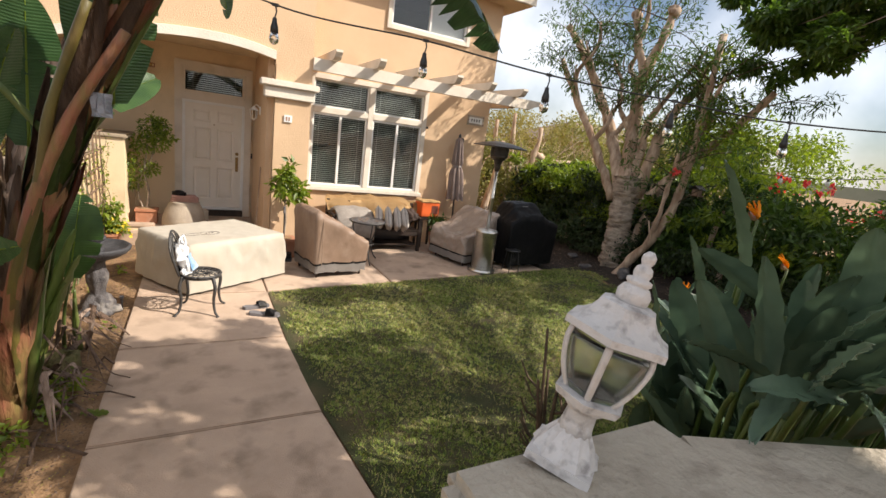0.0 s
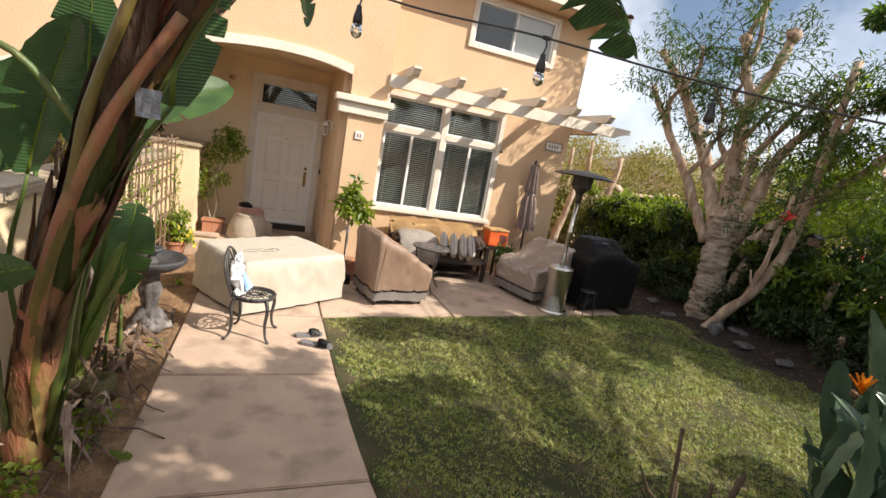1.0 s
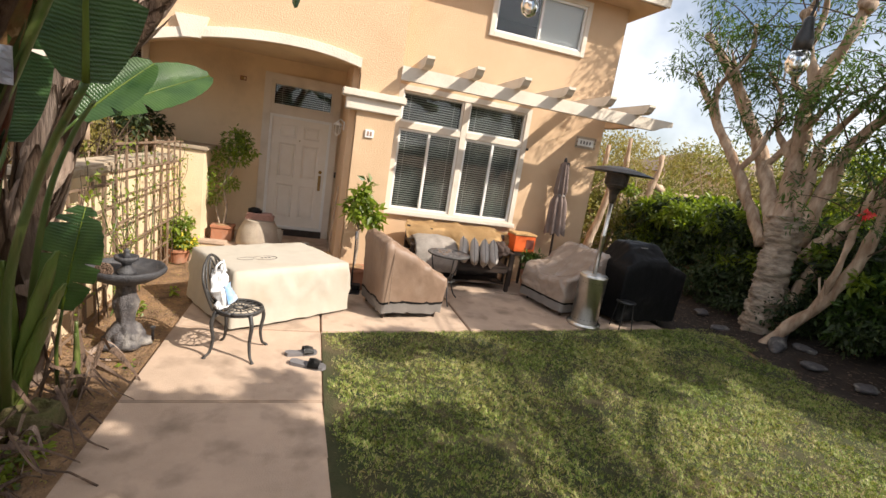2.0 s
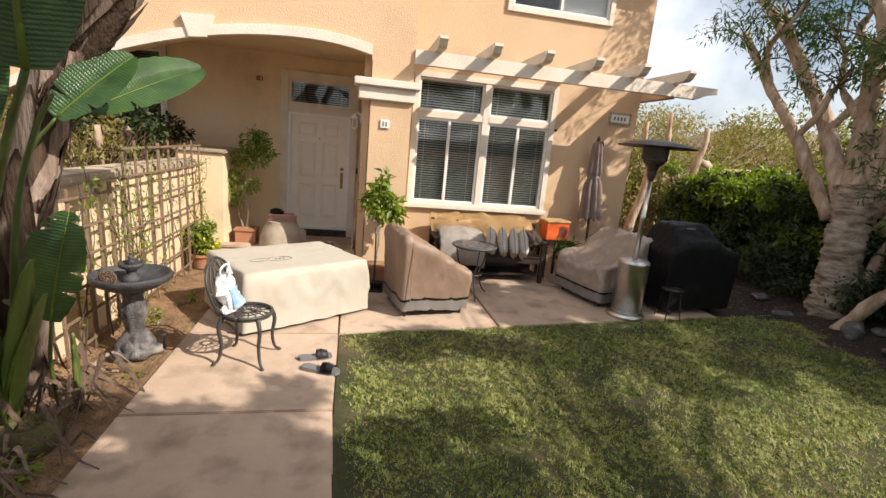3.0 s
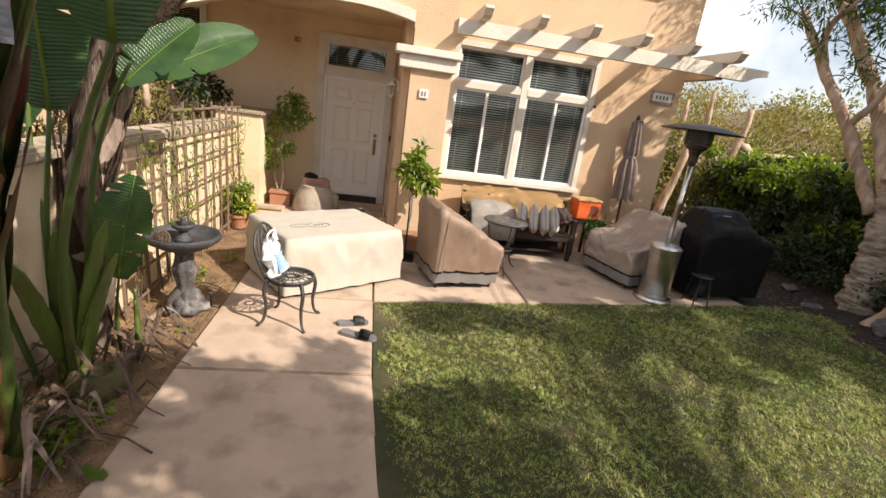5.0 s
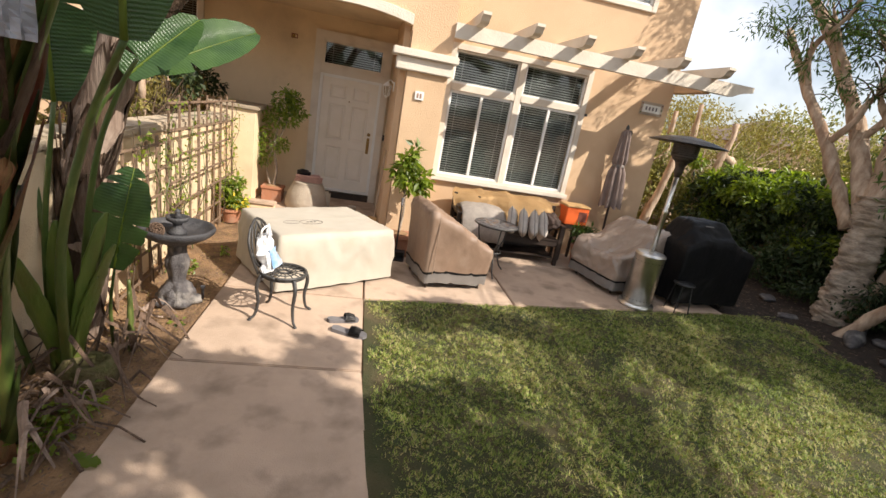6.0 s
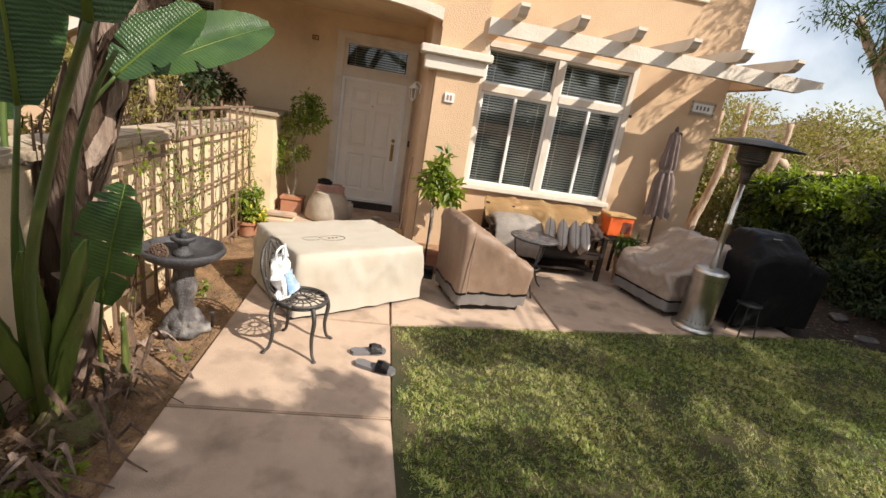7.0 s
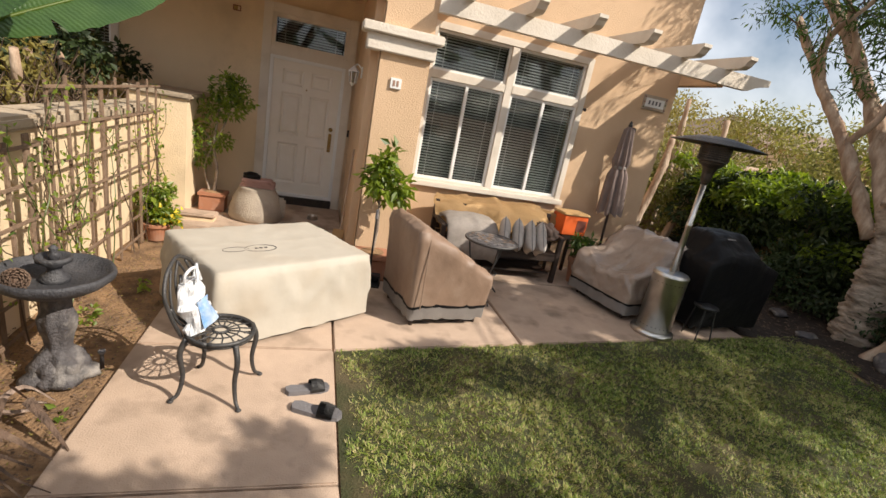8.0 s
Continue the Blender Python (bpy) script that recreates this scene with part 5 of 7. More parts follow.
def bistro_table():
    t = thing("bistro_table", "small round wrought-iron table with a mosaic top", "table", pose(1.68, 1.31, 0))
    part("tabletop", lathe([(0.28, 0.665), (0.285, 0.69), (0.275, 0.695)], 36), STONE, t, "grey mosaic top")
    rng = random.Random(3)
    ts = [STONE, IRON, WOOD_GREY, RUBBER]
    first = {}
    for k, m in enumerate(ts):
        first[k] = part("mosaic_tile", box(-0.02, 0.02, -0.015, 0.015, 0.694, 0.699, 0.001), m, t)
    for k in range(110):
        r, a = 0.25 * math.sqrt(rng.random()), rng.random() * 6.28
        o = new("mosaic_tile", first[rng.randrange(4)].data)
        o.parent, o.matrix_basis = t, pose(r * math.cos(a), r * math.sin(a), 0.0005 * k / 110, 0, 0, math.degrees(a))
    part("rim", tube([(0.29 * math.cos(2 * math.pi * i / 40), 0.29 * math.sin(2 * math.pi * i / 40), 0.685) for i in range(41)], 0.012, 8), IRON, t, smooth=True)
    for k in range(3):
        a = radians(30 + 120 * k)
        c, s = math.cos(a), math.sin(a)
        part("leg", tube(smooth_path([(0.25 * c, 0.25 * s, 0.67), (0.20 * c, 0.20 * s, 0.45), (0.12 * c, 0.12 * s, 0.30), (0.20 * c, 0.20 * s, 0.10), (0.29 * c, 0.29 * s, 0.01)], 6), 0.010, 8), IRON, t, smooth=True)
    part("brace_ring", tube([(0.13 * math.cos(2 * math.pi * i / 24), 0.13 * math.sin(2 * math.pi * i / 24), 0.31) for i in range(25)], 0.007, 6), IRON, t)


bistro_table()


def wooden_crate():
    c = thing("storage_crate", "bright orange crate with a red label on a dark stand", "crate", pose(3.27, 2.42, 0, 0, 0, 4))
    part("stand", box(-0.17, 0.17, -0.14, 0.14, 0.55, 0.62, 0.006), WOOD_DARK, c)
    for x in (-0.15, 0.15):
        for y in (-0.12, 0.12):
            part("leg", box(x - 0.02, x + 0.02, y - 0.02, y + 0.02, 0, 0.55, 0.004), WOOD_DARK, c)
    part("crate_body", box(-0.2, 0.2, -0.15, 0.15, 0.62, 0.90, 0.012), ORANGE, c)
    part("lid", box(-0.215, 0.215, -0.165, 0.165, 0.90, 0.935, 0.012), TARP, c, "tan flap on top")
    part("label_panel", box(0.02, 0.17, -0.156, -0.149, 0.68, 0.84, 0.002), RUST, c)


wooden_crate()


def leafy(name, label, category, m, pot, trunk, clumps, count, size, material, seed, group="", narrow=0.5):
    """A potted plant: pot by (radius, height) or a square box, trunk points, leaf clumps."""
    t = thing(name, label, category, m, group)
    kind, w, h = pot
    if kind == "round":
        part("pot", lathe([(w * 0.68, 0), (w * 0.95, h * 0.82), (w * 1.08, h * 0.83), (w * 1.08, h), (w * 0.9, h), (w * 0.85, h * 0.9), (w * 0.1, h * 0.88)], 28), TERRACOTTA, t, "terracotta pot", smooth=False)
    else:
        own = box(-w * 0.9, w * 0.9, -w * 0.75, w * 0.75, 0, h * 0.8, 0.008)
        box(-w, w, -w * 0.85, w * 0.85, h * 0.8, h, 0.01, own)
        part("planter", own, TERRACOTTA, t, "square terracotta planter")
    part("soil", lathe([(w * 0.7, h * 0.86), (w * 0.7, h + 0.004), (w * 0.2, h + 0.012)], 16), SOIL, t)
    for k, (pts, r0, r1) in enumerate(trunk):
        sp = smooth_path(pts, 5)
        part("stem", tube(sp, taper(r0, r1, len(sp)), 7, rough=0.3, seed=k), TWIG if r0 < 0.012 else BARK_GREY, t, smooth=True)
    leaf_cloud("crown", clumps, count, size, material, t, seed, narrow)
    return t


leafy("citrus_tree", "small potted citrus tree with glossy light green leaves", "potted tree", pose(0.43, 1.66, 0), ("box", 0.19, 0.30),
      [([(0, 0, 0.28), (0.02, 0, 0.6), (0.0, 0.02, 0.95), (0.03, 0.0, 1.25)], 0.018, 0.008), ([(0.0, 0.02, 0.8), (0.12, 0, 0.98), (0.2, -0.02, 1.1)], 0.009, 0.004), ([(0.0, 0.02, 0.85), (-0.1, 0.02, 1.05), (-0.14, 0, 1.2)], 0.008, 0.004)],
      [(0.0, 0, 1.25, 0.15, 0.14, 0.17), (0.18, -0.02, 1.07, 0.14, 0.13, 0.13), (-0.10, 0, 1.12, 0.12, 0.12, 0.15), (0.06, 0.0, 1.45, 0.06, 0.06, 0.10), (0.05, 0, 0.98, 0.13, 0.12, 0.1), (0.23, 0.0, 0.93, 0.07, 0.08, 0.07)], 460, 0.115, LEAF_LIGHT, 21, narrow=0.5)
leafy("ficus_tree", "potted weeping fig with a twisted trunk beside the wall", "potted tree", pose(-1.53, 3.25, 0.15), ("box", 0.17, 0.24),
      [([(0, 0, 0.2), (0.03, 0, 0.5), (-0.02, 0, 0.85), (0.03, 0, 1.3)], 0.026, 0.012), ([(-0.05, 0, 0.22), (-0.12, 0, 0.55), (-0.05, 0, 0.85), (-0.2, 0, 1.1)], 0.014, 0.005), ([(0.0, 0, 0.9), (0.12, 0, 1.2), (0.17, 0, 1.5)], 0.012, 0.005)],
      [(0.08, 0, 1.52, 0.19, 0.18, 0.20), (0.20, -0.03, 1.35, 0.15, 0.15, 0.16), (-0.05, 0, 1.28, 0.17, 0.15, 0.17), (-0.22, 0, 1.05, 0.13, 0.13, 0.14), (-0.17, 0, 0.72, 0.14, 0.12, 0.2), (0.05, 0, 0.92, 0.15, 0.13, 0.14), (0.22, 0, 1.62, 0.14, 0.13, 0.12), (0.32, 0, 1.45, 0.12, 0.12, 0.14), (-0.30, 0, 0.92, 0.12, 0.12, 0.16), (0.12, 0, 1.70, 0.12, 0.1, 0.1)], 1700, 0.066, LEAF_LIGHT, 22, narrow=0.42)
leafy("flowering_plant", "bushy yellow-flowering plant in a terracotta pot", "potted plant", pose(-1.93, 2.35, -0.03), ("round", 0.15, 0.20),
      [([(0, 0, 0.15), (0.03, 0, 0.35), (0.05, 0.03, 0.5)], 0.007, 0.003), ([(0, 0, 0.15), (-0.06, 0, 0.35), (-0.1, 0.03, 0.45)], 0.007, 0.003)],
      [(0, 0, 0.34, 0.18, 0.17, 0.13), (0.10, 0, 0.28, 0.14, 0.13, 0.09), (-0.10, 0, 0.5, 0.12, 0.12, 0.11), (0.06, 0.05, 0.55, 0.12, 0.1, 0.1)], 700, 0.075, LEAF_LIGHT, 23, narrow=0.55)
leafy("shade_plant", "dark leafy plant in a small clay pot beside the crate", "potted plant", pose(3.36, 2.10, 0.0), ("round", 0.13, 0.36),
      [([(0, 0, 0.3), (0.0, 0, 0.5)], 0.007, 0.003)],
      [(0, -0.02, 0.52, 0.17, 0.14, 0.12), (-0.1, -0.05, 0.62, 0.1, 0.1, 0.1), (0.12, -0.02, 0.58, 0.1, 0.1, 0.09)], 260, 0.09, LEAF, 24, narrow=0.35)
leaf_cloud("yellow_blossoms", [(-1.88, 2.33, 0.30, 0.2, 0.17, 0.14), (-1.72, 2.2, 0.22, 0.1, 0.1, 0.1)], 70, 0.045, PETAL_YELLOW, None, 8, 0.9)
tagged(bpy.data.objects["yellow_blossoms"], "small yellow blossoms on the potted plant", "flowers", kind="stuff")


def porch_urn():
    u = thing("stone_urn", "large rounded beige plaster urn on the porch", "urn", pose(-0.97, 3.05, 0.15))
    part("urn_body", lathe([(0.31, 0), (0.335, 0.03), (0.33, 0.12), (0.30, 0.24), (0.255, 0.34), (0.22, 0.395), (0.225, 0.41), (0.19, 0.42)], 36), STONE_PALE, u, smooth=True)
    part("side_lug", box(0.22, 0.36, -0.08, 0.08, 0.02, 0.30, 0.03), STONE_PALE, u)
    own = bmesh.new()
    for k, (dx, z, w) in enumerate(((0, 0.42, 0.21), (0.015, 0.455, 0.20), (-0.01, 0.488, 0.185))):
        b = box(dx - w, dx + w, -0.12, 0.12, z, z + 0.033, 0.014)
        bmesh.ops.subdivide_edges(b, edges=b.edges[:], cuts=3, use_grid_fill=True)
        for v in b.verts:
            v.co.z += 0.012 * noise.noise(v.co * 9 + Vector((k, 0, 0)))
        merge(own, b)
    ob = tagged(part("folded_towels", own, PINK, smooth=True), "stack of folded dusty pink towels on the urn", "towels")
    ob.matrix_world = pose(-0.97, 3.05, 0.15)
    own = bmesh.new()
    bmesh.ops.create_icosphere(own, subdivisions=3, radius=1.0)
    for v in own.verts:
        p = v.co.copy()
        v.co = Vector((p.x * 0.10, p.y * 0.09, p.z * 0.055)) * (1 + 0.35 * noise.noise(p * 2.5))
    ob = tagged(part("crumpled_hat", own, BLACK_CLOTH, smooth=True), "crumpled black hat on the towels", "hat")
    ob.matrix_world = pose(-1.05, 3.05, 0.15 + 0.545)


porch_urn()


def dustpan():
    d = thing("dustpan", "black upright dustpan with a long handle", "dustpan", pose(0.40, 1.42, 0, 0, 0, -8))
    own = box(-0.12, 0.12, -0.10, 0.08, 0.0, 0.015, 0.004)
    box(-0.12, 0.12, 0.065, 0.085, 0.015, 0.11, 0.004, own)
    box(-0.125, -0.11, -0.08, 0.08, 0.01, 0.08, 0.003, own)
    box(0.11, 0.125, -0.08, 0.08, 0.01, 0.08, 0.003, own)
    box(-0.12, 0.12, -0.02, 0.08, 0.09, 0.105, 0.004, own)
    part("pan", own, BLACK, d)
    part("handle", tube([(0, 0.07, 0.1), (-0.005, 0.09, 0.45), (-0.01, 0.10, 0.80)], 0.011, 10), BLACK, d)
    part("grip", tube([(-0.01, 0.10, 0.72), (-0.01, 0.10, 0.82)], 0.016, 10), RUBBER, d)


dustpan()


def small_porch_things():
    b = thing("pet_bowl", "small steel pet bowl on the porch", "bowl", pose(-0.25, 3.3, 0.15))
    part("bowl_body", lathe([(0.075, 0), (0.06, 0.05), (0.065, 0.055), (0.05, 0.045), (0.045, 0.015)], 24), STEEL, b, smooth=True)
    p = thing("broom", "wooden broom handle leaning in the porch corner", "broom", pose(0.10, 2.5, 0.15, -6, 3, 0))
    part("stick", tube([(0, 0, 0.02), (0, 0.0, 1.15)], 0.012, 8), BARK, p)
    part("bristles", box(-0.09, 0.05, -0.02, 0.02, 0.0, 0.12, 0.01), TARP, p)
    q = thing("stone_pile", "small heap of brown rocks by the pier foot", "rocks", pose(0.0, 2.05, 0))
    rng = random.Random(4)
    for k in range(5):
        own = bmesh.new()
        bmesh.ops.create_icosphere(own, subdivisions=2, radius=1.0)
        r = rng.uniform(0.05, 0.085)
        for v in own.verts:
            v.co = v.co * r * (1 + 0.5 * noise.noise(v.co * 1.7 + Vector((k * 3, 0, 0))))
        moved(own, Matrix.Translation((rng.uniform(-0.12, 0.12), rng.uniform(-0.08, 0.1), r * 0.7 + (0.07 if k > 3 else 0))))
        part("rock", own, BARK_GREY, q)
    s = thing("low_planter_wall", "low stuccoed planter edge beside the porch", "planter edge")
    part("edge_body", box(-2.15, -1.40, 2.62, 2.80, -0.05, 0.20, 0.012), STUCCO_PALE, s)
    part("edge_cap", box(-2.155, -1.38, 2.60, 2.82, 0.20, 0.24, 0.012), CONCRETE, s)


small_porch_things()


def wall_lamp():
    l = thing("wall_lamp", "small white metal coach lamp on the pier", "wall lamp", pose(0.165, 3.0, 2.16))
    part("back_plate", box(-0.012, 0.005, -0.05, 0.05, -0.02, 0.12, 0.006), WHITE, l)
    part("arm", tube(smooth_path([(-0.01, 0, 0.10), (-0.06, 0, 0.14), (-0.10, 0, 0.11)], 5), 0.009, 8), WHITE, l)
    part("cap", moved(lathe([(0.072, 0.045), (0.07, 0.055), (0.02, 0.10), (0.012, 0.115)], 6), pose(-0.10, 0, 0)), WHITE, l)
    p = part("glass", moved(lathe([(0.04, -0.09), (0.058, 0.045)], 6), pose(-0.10, 0, 0)), LAMP_GLASS, l)
    for k in range(6):
        a = 2 * math.pi * k / 6
        part("rib", tube([(-0.10 + 0.042 * math.cos(a), 0.042 * math.sin(a), -0.09), (-0.10 + 0.06 * math.cos(a), 0.06 * math.sin(a), 0.045)], 0.005, 6), WHITE, l)
    part("foot", moved(lathe([(0.01, -0.125), (0.03, -0.10), (0.045, -0.09)], 6), pose(-0.10, 0, 0)), WHITE, l)


wall_lamp()


def plaques():
    p = thing("number_plaque", "ceramic number plaque with a floral border on the wall", "plaque", pose(4.29, WY - 0.004, 2.60))
    part("tile_border", ring_frame(-0.20, 0.20, -0.10, 0.10, 0.04, -0.016, 0.004, bevel=0.004), STONE_PALE, p)
    part("tile_face", box(-0.16, 0.16, -0.012, 0.004, -0.06, 0.06, 0.002), WHITE, p)
    for k in range(4):
        part("bar", box(-0.11 + 0.06 * k, -0.082 + 0.06 * k, -0.016, -0.011, -0.028, 0.028, 0.001), RUBBER, p)
    for k in range(6):
        part("flower_motif", moved(lathe([(0.012, 0), (0.008, 0.004)], 7), pose(-0.18 + 0.36 * (k % 2), -0.016, -0.07 + 0.07 * (k // 2), 90, 0, 0)), RUST if k % 3 else LEAF, p)
    q = thing("letter_tile", "small square glazed tile with painted motif on the pier", "tile", pose(0.46, PY - 0.004, 2.13))
    part("tile_face", box(-0.06, 0.06, -0.02, 0.004, -0.055, 0.055, 0.004), WHITE, q)
    for k in range(2):
        part("bar", box(-0.035 + 0.04 * k, -0.01 + 0.04 * k, -0.024, -0.019, -0.03, 0.03, 0.001), mat("faded_print", (0.36, 0.22, 0.16)), q)
    r = thing("step_light", "small recessed rust-red wall light", "wall light", pose(-1.49, BY - 0.002, 2.74))
    part("frame", ring_frame(-0.05, 0.05, -0.035, 0.035, 0.012, -0.01, 0.0, bevel=0.002), RUST, r)
    part("inset", box(-0.038, 0.01, -0.004, 0.0, -0.023, 0.023), BRASS, r)
    copy_thing(r, pose(-2.42, BY - 0.002, 2.74))
    s = thing("security_camera", "small black security camera on the window frame", "camera", pose(3.185, WY - 0.05, 2.32))
    part("body", moved(lathe([(0.018, 0), (0.022, 0.01), (0.02, 0.05)], 12), pose(0.01, 0, 0, 100, 0, -30)), BLACK, s)
    part("mount", box(-0.012, 0.012, -0.005, 0.03, -0.015, 0.015, 0.003), BLACK, s)
    t = thing("door_bell", "dark doorbell button beside the door", "doorbell", pose(0.145, BY - 0.004, 1.35))
    part("plate", box(-0.015, 0.015, -0.012, 0.004, -0.05, 0.05, 0.004), BLACK, t)
    part("button", moved(lathe([(0.008, 0), (0.006, 0.006)], 10), pose(0, -0.012, 0.015, 90, 0, 0)), BRASS, t)


plaques()


def post_lantern():
    l = thing("post_lantern", "weathered white cast-metal post lantern on the entrance wall", "lantern", pose(-0.08, -5.155, 1.45, 4, 11, 0) @ pose(0, 0, 0, 0, 0, 35) @ Matrix.Diagonal((0.92, 0.92, 0.935, 1)))
    sq = [(0.105, 0.0), (0.105, 0.02)]
    own = moved(lathe(sq, 4), Matrix.Rotation(radians(45), 4, "Z"))
    part("foot_plate", own, LANTERN, l)
    part("fluted_base", lathe([(0.075, 0.02), (0.07, 0.035), (0.045, 0.075), (0.038, 0.085)], 36, None, 12, 0.06), LANTERN, l)
    part("stem", lathe([(0.04, 0.08), (0.036, 0.10), (0.034, 0.13), (0.045, 0.14), (0.06, 0.155)], 20), LANTERN, l, smooth=True)
    part("collar", lathe([(0.06, 0.15), (0.078, 0.158), (0.085, 0.175), (0.066, 0.18)], 6), LANTERN, l)
    shell = lathe([(0.056, 0.178), (0.070, 0.200), (0.086, 0.235), (0.096, 0.270), (0.099, 0.295), (0.097, 0.31)], 36, None, 6, 0.025)
    bmesh.ops.delete(shell, geom=[f for f in shell.faces if len(f.verts) > 4], context="FACES")
    bmesh.ops.solidify(shell, geom=shell.faces[:], thickness=0.003)
    g = part("glass_body", shell, LAMP_GLASS, l, "dusty clear glass panels", smooth=True)
    g.visible_shadow = False
    for k in range(6):
        a = 2 * math.pi * k / 6
        pts = [(r * math.cos(a), r * math.sin(a), z) for r, z in ((0.058, 0.178), (0.073, 0.200), (0.089, 0.235), (0.099, 0.270), (0.102, 0.295), (0.099, 0.312))]
        part("rib", tube(smooth_path(pts, 4), 0.0065, 6), LANTERN, l, smooth=True)
        b = a + 0.045
        pts = [(r * math.cos(b), r * math.sin(b), z) for r, z in ((0.058, 0.178), (0.073, 0.200), (0.089, 0.235), (0.099, 0.270), (0.102, 0.295), (0.099, 0.312))]
        part("rib", tube(smooth_path(pts, 4), 0.005, 6), LANTERN, l, smooth=True)
    part("neck_ring", lathe([(0.09, 0.308), (0.10, 0.311), (0.10, 0.318)], 6), DARK_STEEL, l)
    part("roof", lathe([(0.106, 0.314), (0.122, 0.318), (0.122, 0.334), (0.104, 0.342), (0.086, 0.356), (0.073, 0.374), (0.066, 0.392), (0.048, 0.398)], 6), LANTERN, l, "six-sided white roof")
    part("finial", lathe([(0.030, 0.392), (0.035, 0.405), (0.036, 0.42), (0.028, 0.434), (0.022, 0.437), (0.027, 0.442), (0.027, 0.450), (0.017, 0.454), (0.020, 0.465), (0.017, 0.477), (0.010, 0.482), (0.0145, 0.492), (0.0145, 0.503), (0.006, 0.513)], 24), LANTERN, l, smooth=True)
    part("lamp_socket", lathe([(0.013, 0.18), (0.013, 0.215), (0.008, 0.22)], 14), DARK_STEEL, l)


post_lantern()


def string_lights():
    s = thing("string_lights", "black outdoor string lights with clear drop bulbs", "string lights")
    pts = [(-2.3, -3.0, 3.25), (-1.15, -2.95, 2.86), (-0.42, -3.0, 2.66), (0.32, -3.3, 2.60), (0.86, -3.72, 2.49), (1.45, -4.05, 2.44), (2.1, -4.3, 2.42), (3.2, -4.7, 2.50), (5.2, -5.3, 2.8)]
    part("cable", tube(smooth_path(pts, 8), 0.0045, 6), BLACK, s)
    sock = lathe([(0.006, 0.0), (0.011, -0.005), (0.012, -0.02), (0.02, -0.05), (0.021, -0.075), (0.014, -0.078)], 14)
    for k, (x, y, z) in enumerate(pts[1:8]):
        b = part("socket", moved(sock.copy(), pose(x, y, z - 0.06)), BLACK, s, smooth=True)
        part("hook", tube([(x, y, z + 0.002), (x + 0.008, y, z - 0.03), (x, y, z - 0.062)], 0.004, 6), BLACK, b)
        part("clip", box(x - 0.02, x + 0.02, y - 0.008, y + 0.008, z - 0.008, z + 0.008, 0.004), BLACK, b)
        part("bulb", moved(lathe([(0.013, -0.07), (0.022, -0.085), (0.026, -0.105), (0.02, -0.125), (0.006, -0.135)], 16), pose(x, y, z - 0.06)), BULB_GLASS, b, "clear glass bulb", smooth=True)
    sock.free()
    far = thing("string_lights", "distant string of small clear garden bulbs", "string lights")
    q = [(7.6, 1.6, 2.55), (7.8, 0.4, 2.35), (7.9, -1.0, 2.25), (7.8, -2.4, 2.3), (7.4, -4.2, 2.6)]
    sp = smooth_path(q, 6)
    part("cable", tube(sp, 0.006, 5), BLACK, far)
    for p in sp[2::3]:
        part("bulb", moved(lathe([(0.015, -0.03), (0.035, -0.07), (0.03, -0.10), (0.006, -0.12)], 10), Matrix.Translation(p)), WHITE, far)
        part("socket", moved(lathe([(0.01, 0.0), (0.02, -0.03), (0.016, -0.05)], 10), Matrix.Translation(p)), BLACK, far)


string_lights()


def trellis(y0, y1, z0, z1, nv, nh, label):
    t = thing("trellis", label, "trellis", None, "wall trellises")
    for k in range(nv):
        y = y0 + (y1 - y0) * k / (nv - 1)
        w = 0.030 if k in (nv // 3, 2 * nv // 3) else 0.017
        part("upright_slat", moved(box(-0.008, 0.008, -w, w, z0, z1 + 0.04 * math.sin(k * 2.1), 0.003), pose(-2.02 - 0.0 * k, y, 0, 0.6 * math.sin(k), -1.2, 0)), WOOD_GREY, t)
    for k in range(nh):
        z = z0 + 0.1 + (z1 - z0 - 0.14) * k / (nh - 1)
        part("cross_slat", moved(box(-0.008, 0.008, y0 - 0.05, y1 + 0.05, -0.012, 0.012, 0.003), pose(-2.005 - 0.018 * z, 0, z, 0.5 * math.sin(3 * k + 1), 0, 0)), WOOD_GREY, t)
    return t


trellis(0.50, 2.72, -0.03, 1.66, 9, 7, "weathered wooden lattice trellis with thin climbing stems")
trellis(-0.62, 0.42, -0.03, 1.30, 6, 6, "lower weathered lattice trellis tied with green wire")


def vines():
    v = thing("climbing_vine", "thin bare climbing stems with few leaves on the trellis", "vine")
    rng = random.Random(8)
    pts_all = []
    for k in range(22):
        y, z = rng.uniform(-0.5, 2.7), 0.0
        pts = [(-1.98, y, -0.02)]
        for j in range(7):
            y += rng.uniform(-0.16, 0.16)
            z += rng.uniform(0.12, 0.28)
            pts.append((-2.0 + rng.uniform(-0.04, 0.06), y, min(z, 1.75)))
        sp = smooth_path(pts, 4)
        pts_all += sp[6:]
        part("stem", tube(sp, taper(0.006, 0.0025, len(sp)), 5), TWIG if k % 3 else STALK, v)
    leaf_cloud("leaves", [(p.x + 0.02, p.y, p.z, 0.07, 0.1, 0.09) for p in pts_all[::3]], 620, 0.045, LEAF_LIGHT, v, 31, 0.55)
    for k in range(14):
        y, z = rng.uniform(-0.5, 2.6), rng.uniform(0.35, 1.45)
        part("wire_tie", tube([(-1.985, y, z), (-1.975, y + 0.03, z + 0.012), (-1.985, y + 0.06, z - 0.01)], 0.006, 5), LEAF, v, "green plastic tie")


vines()


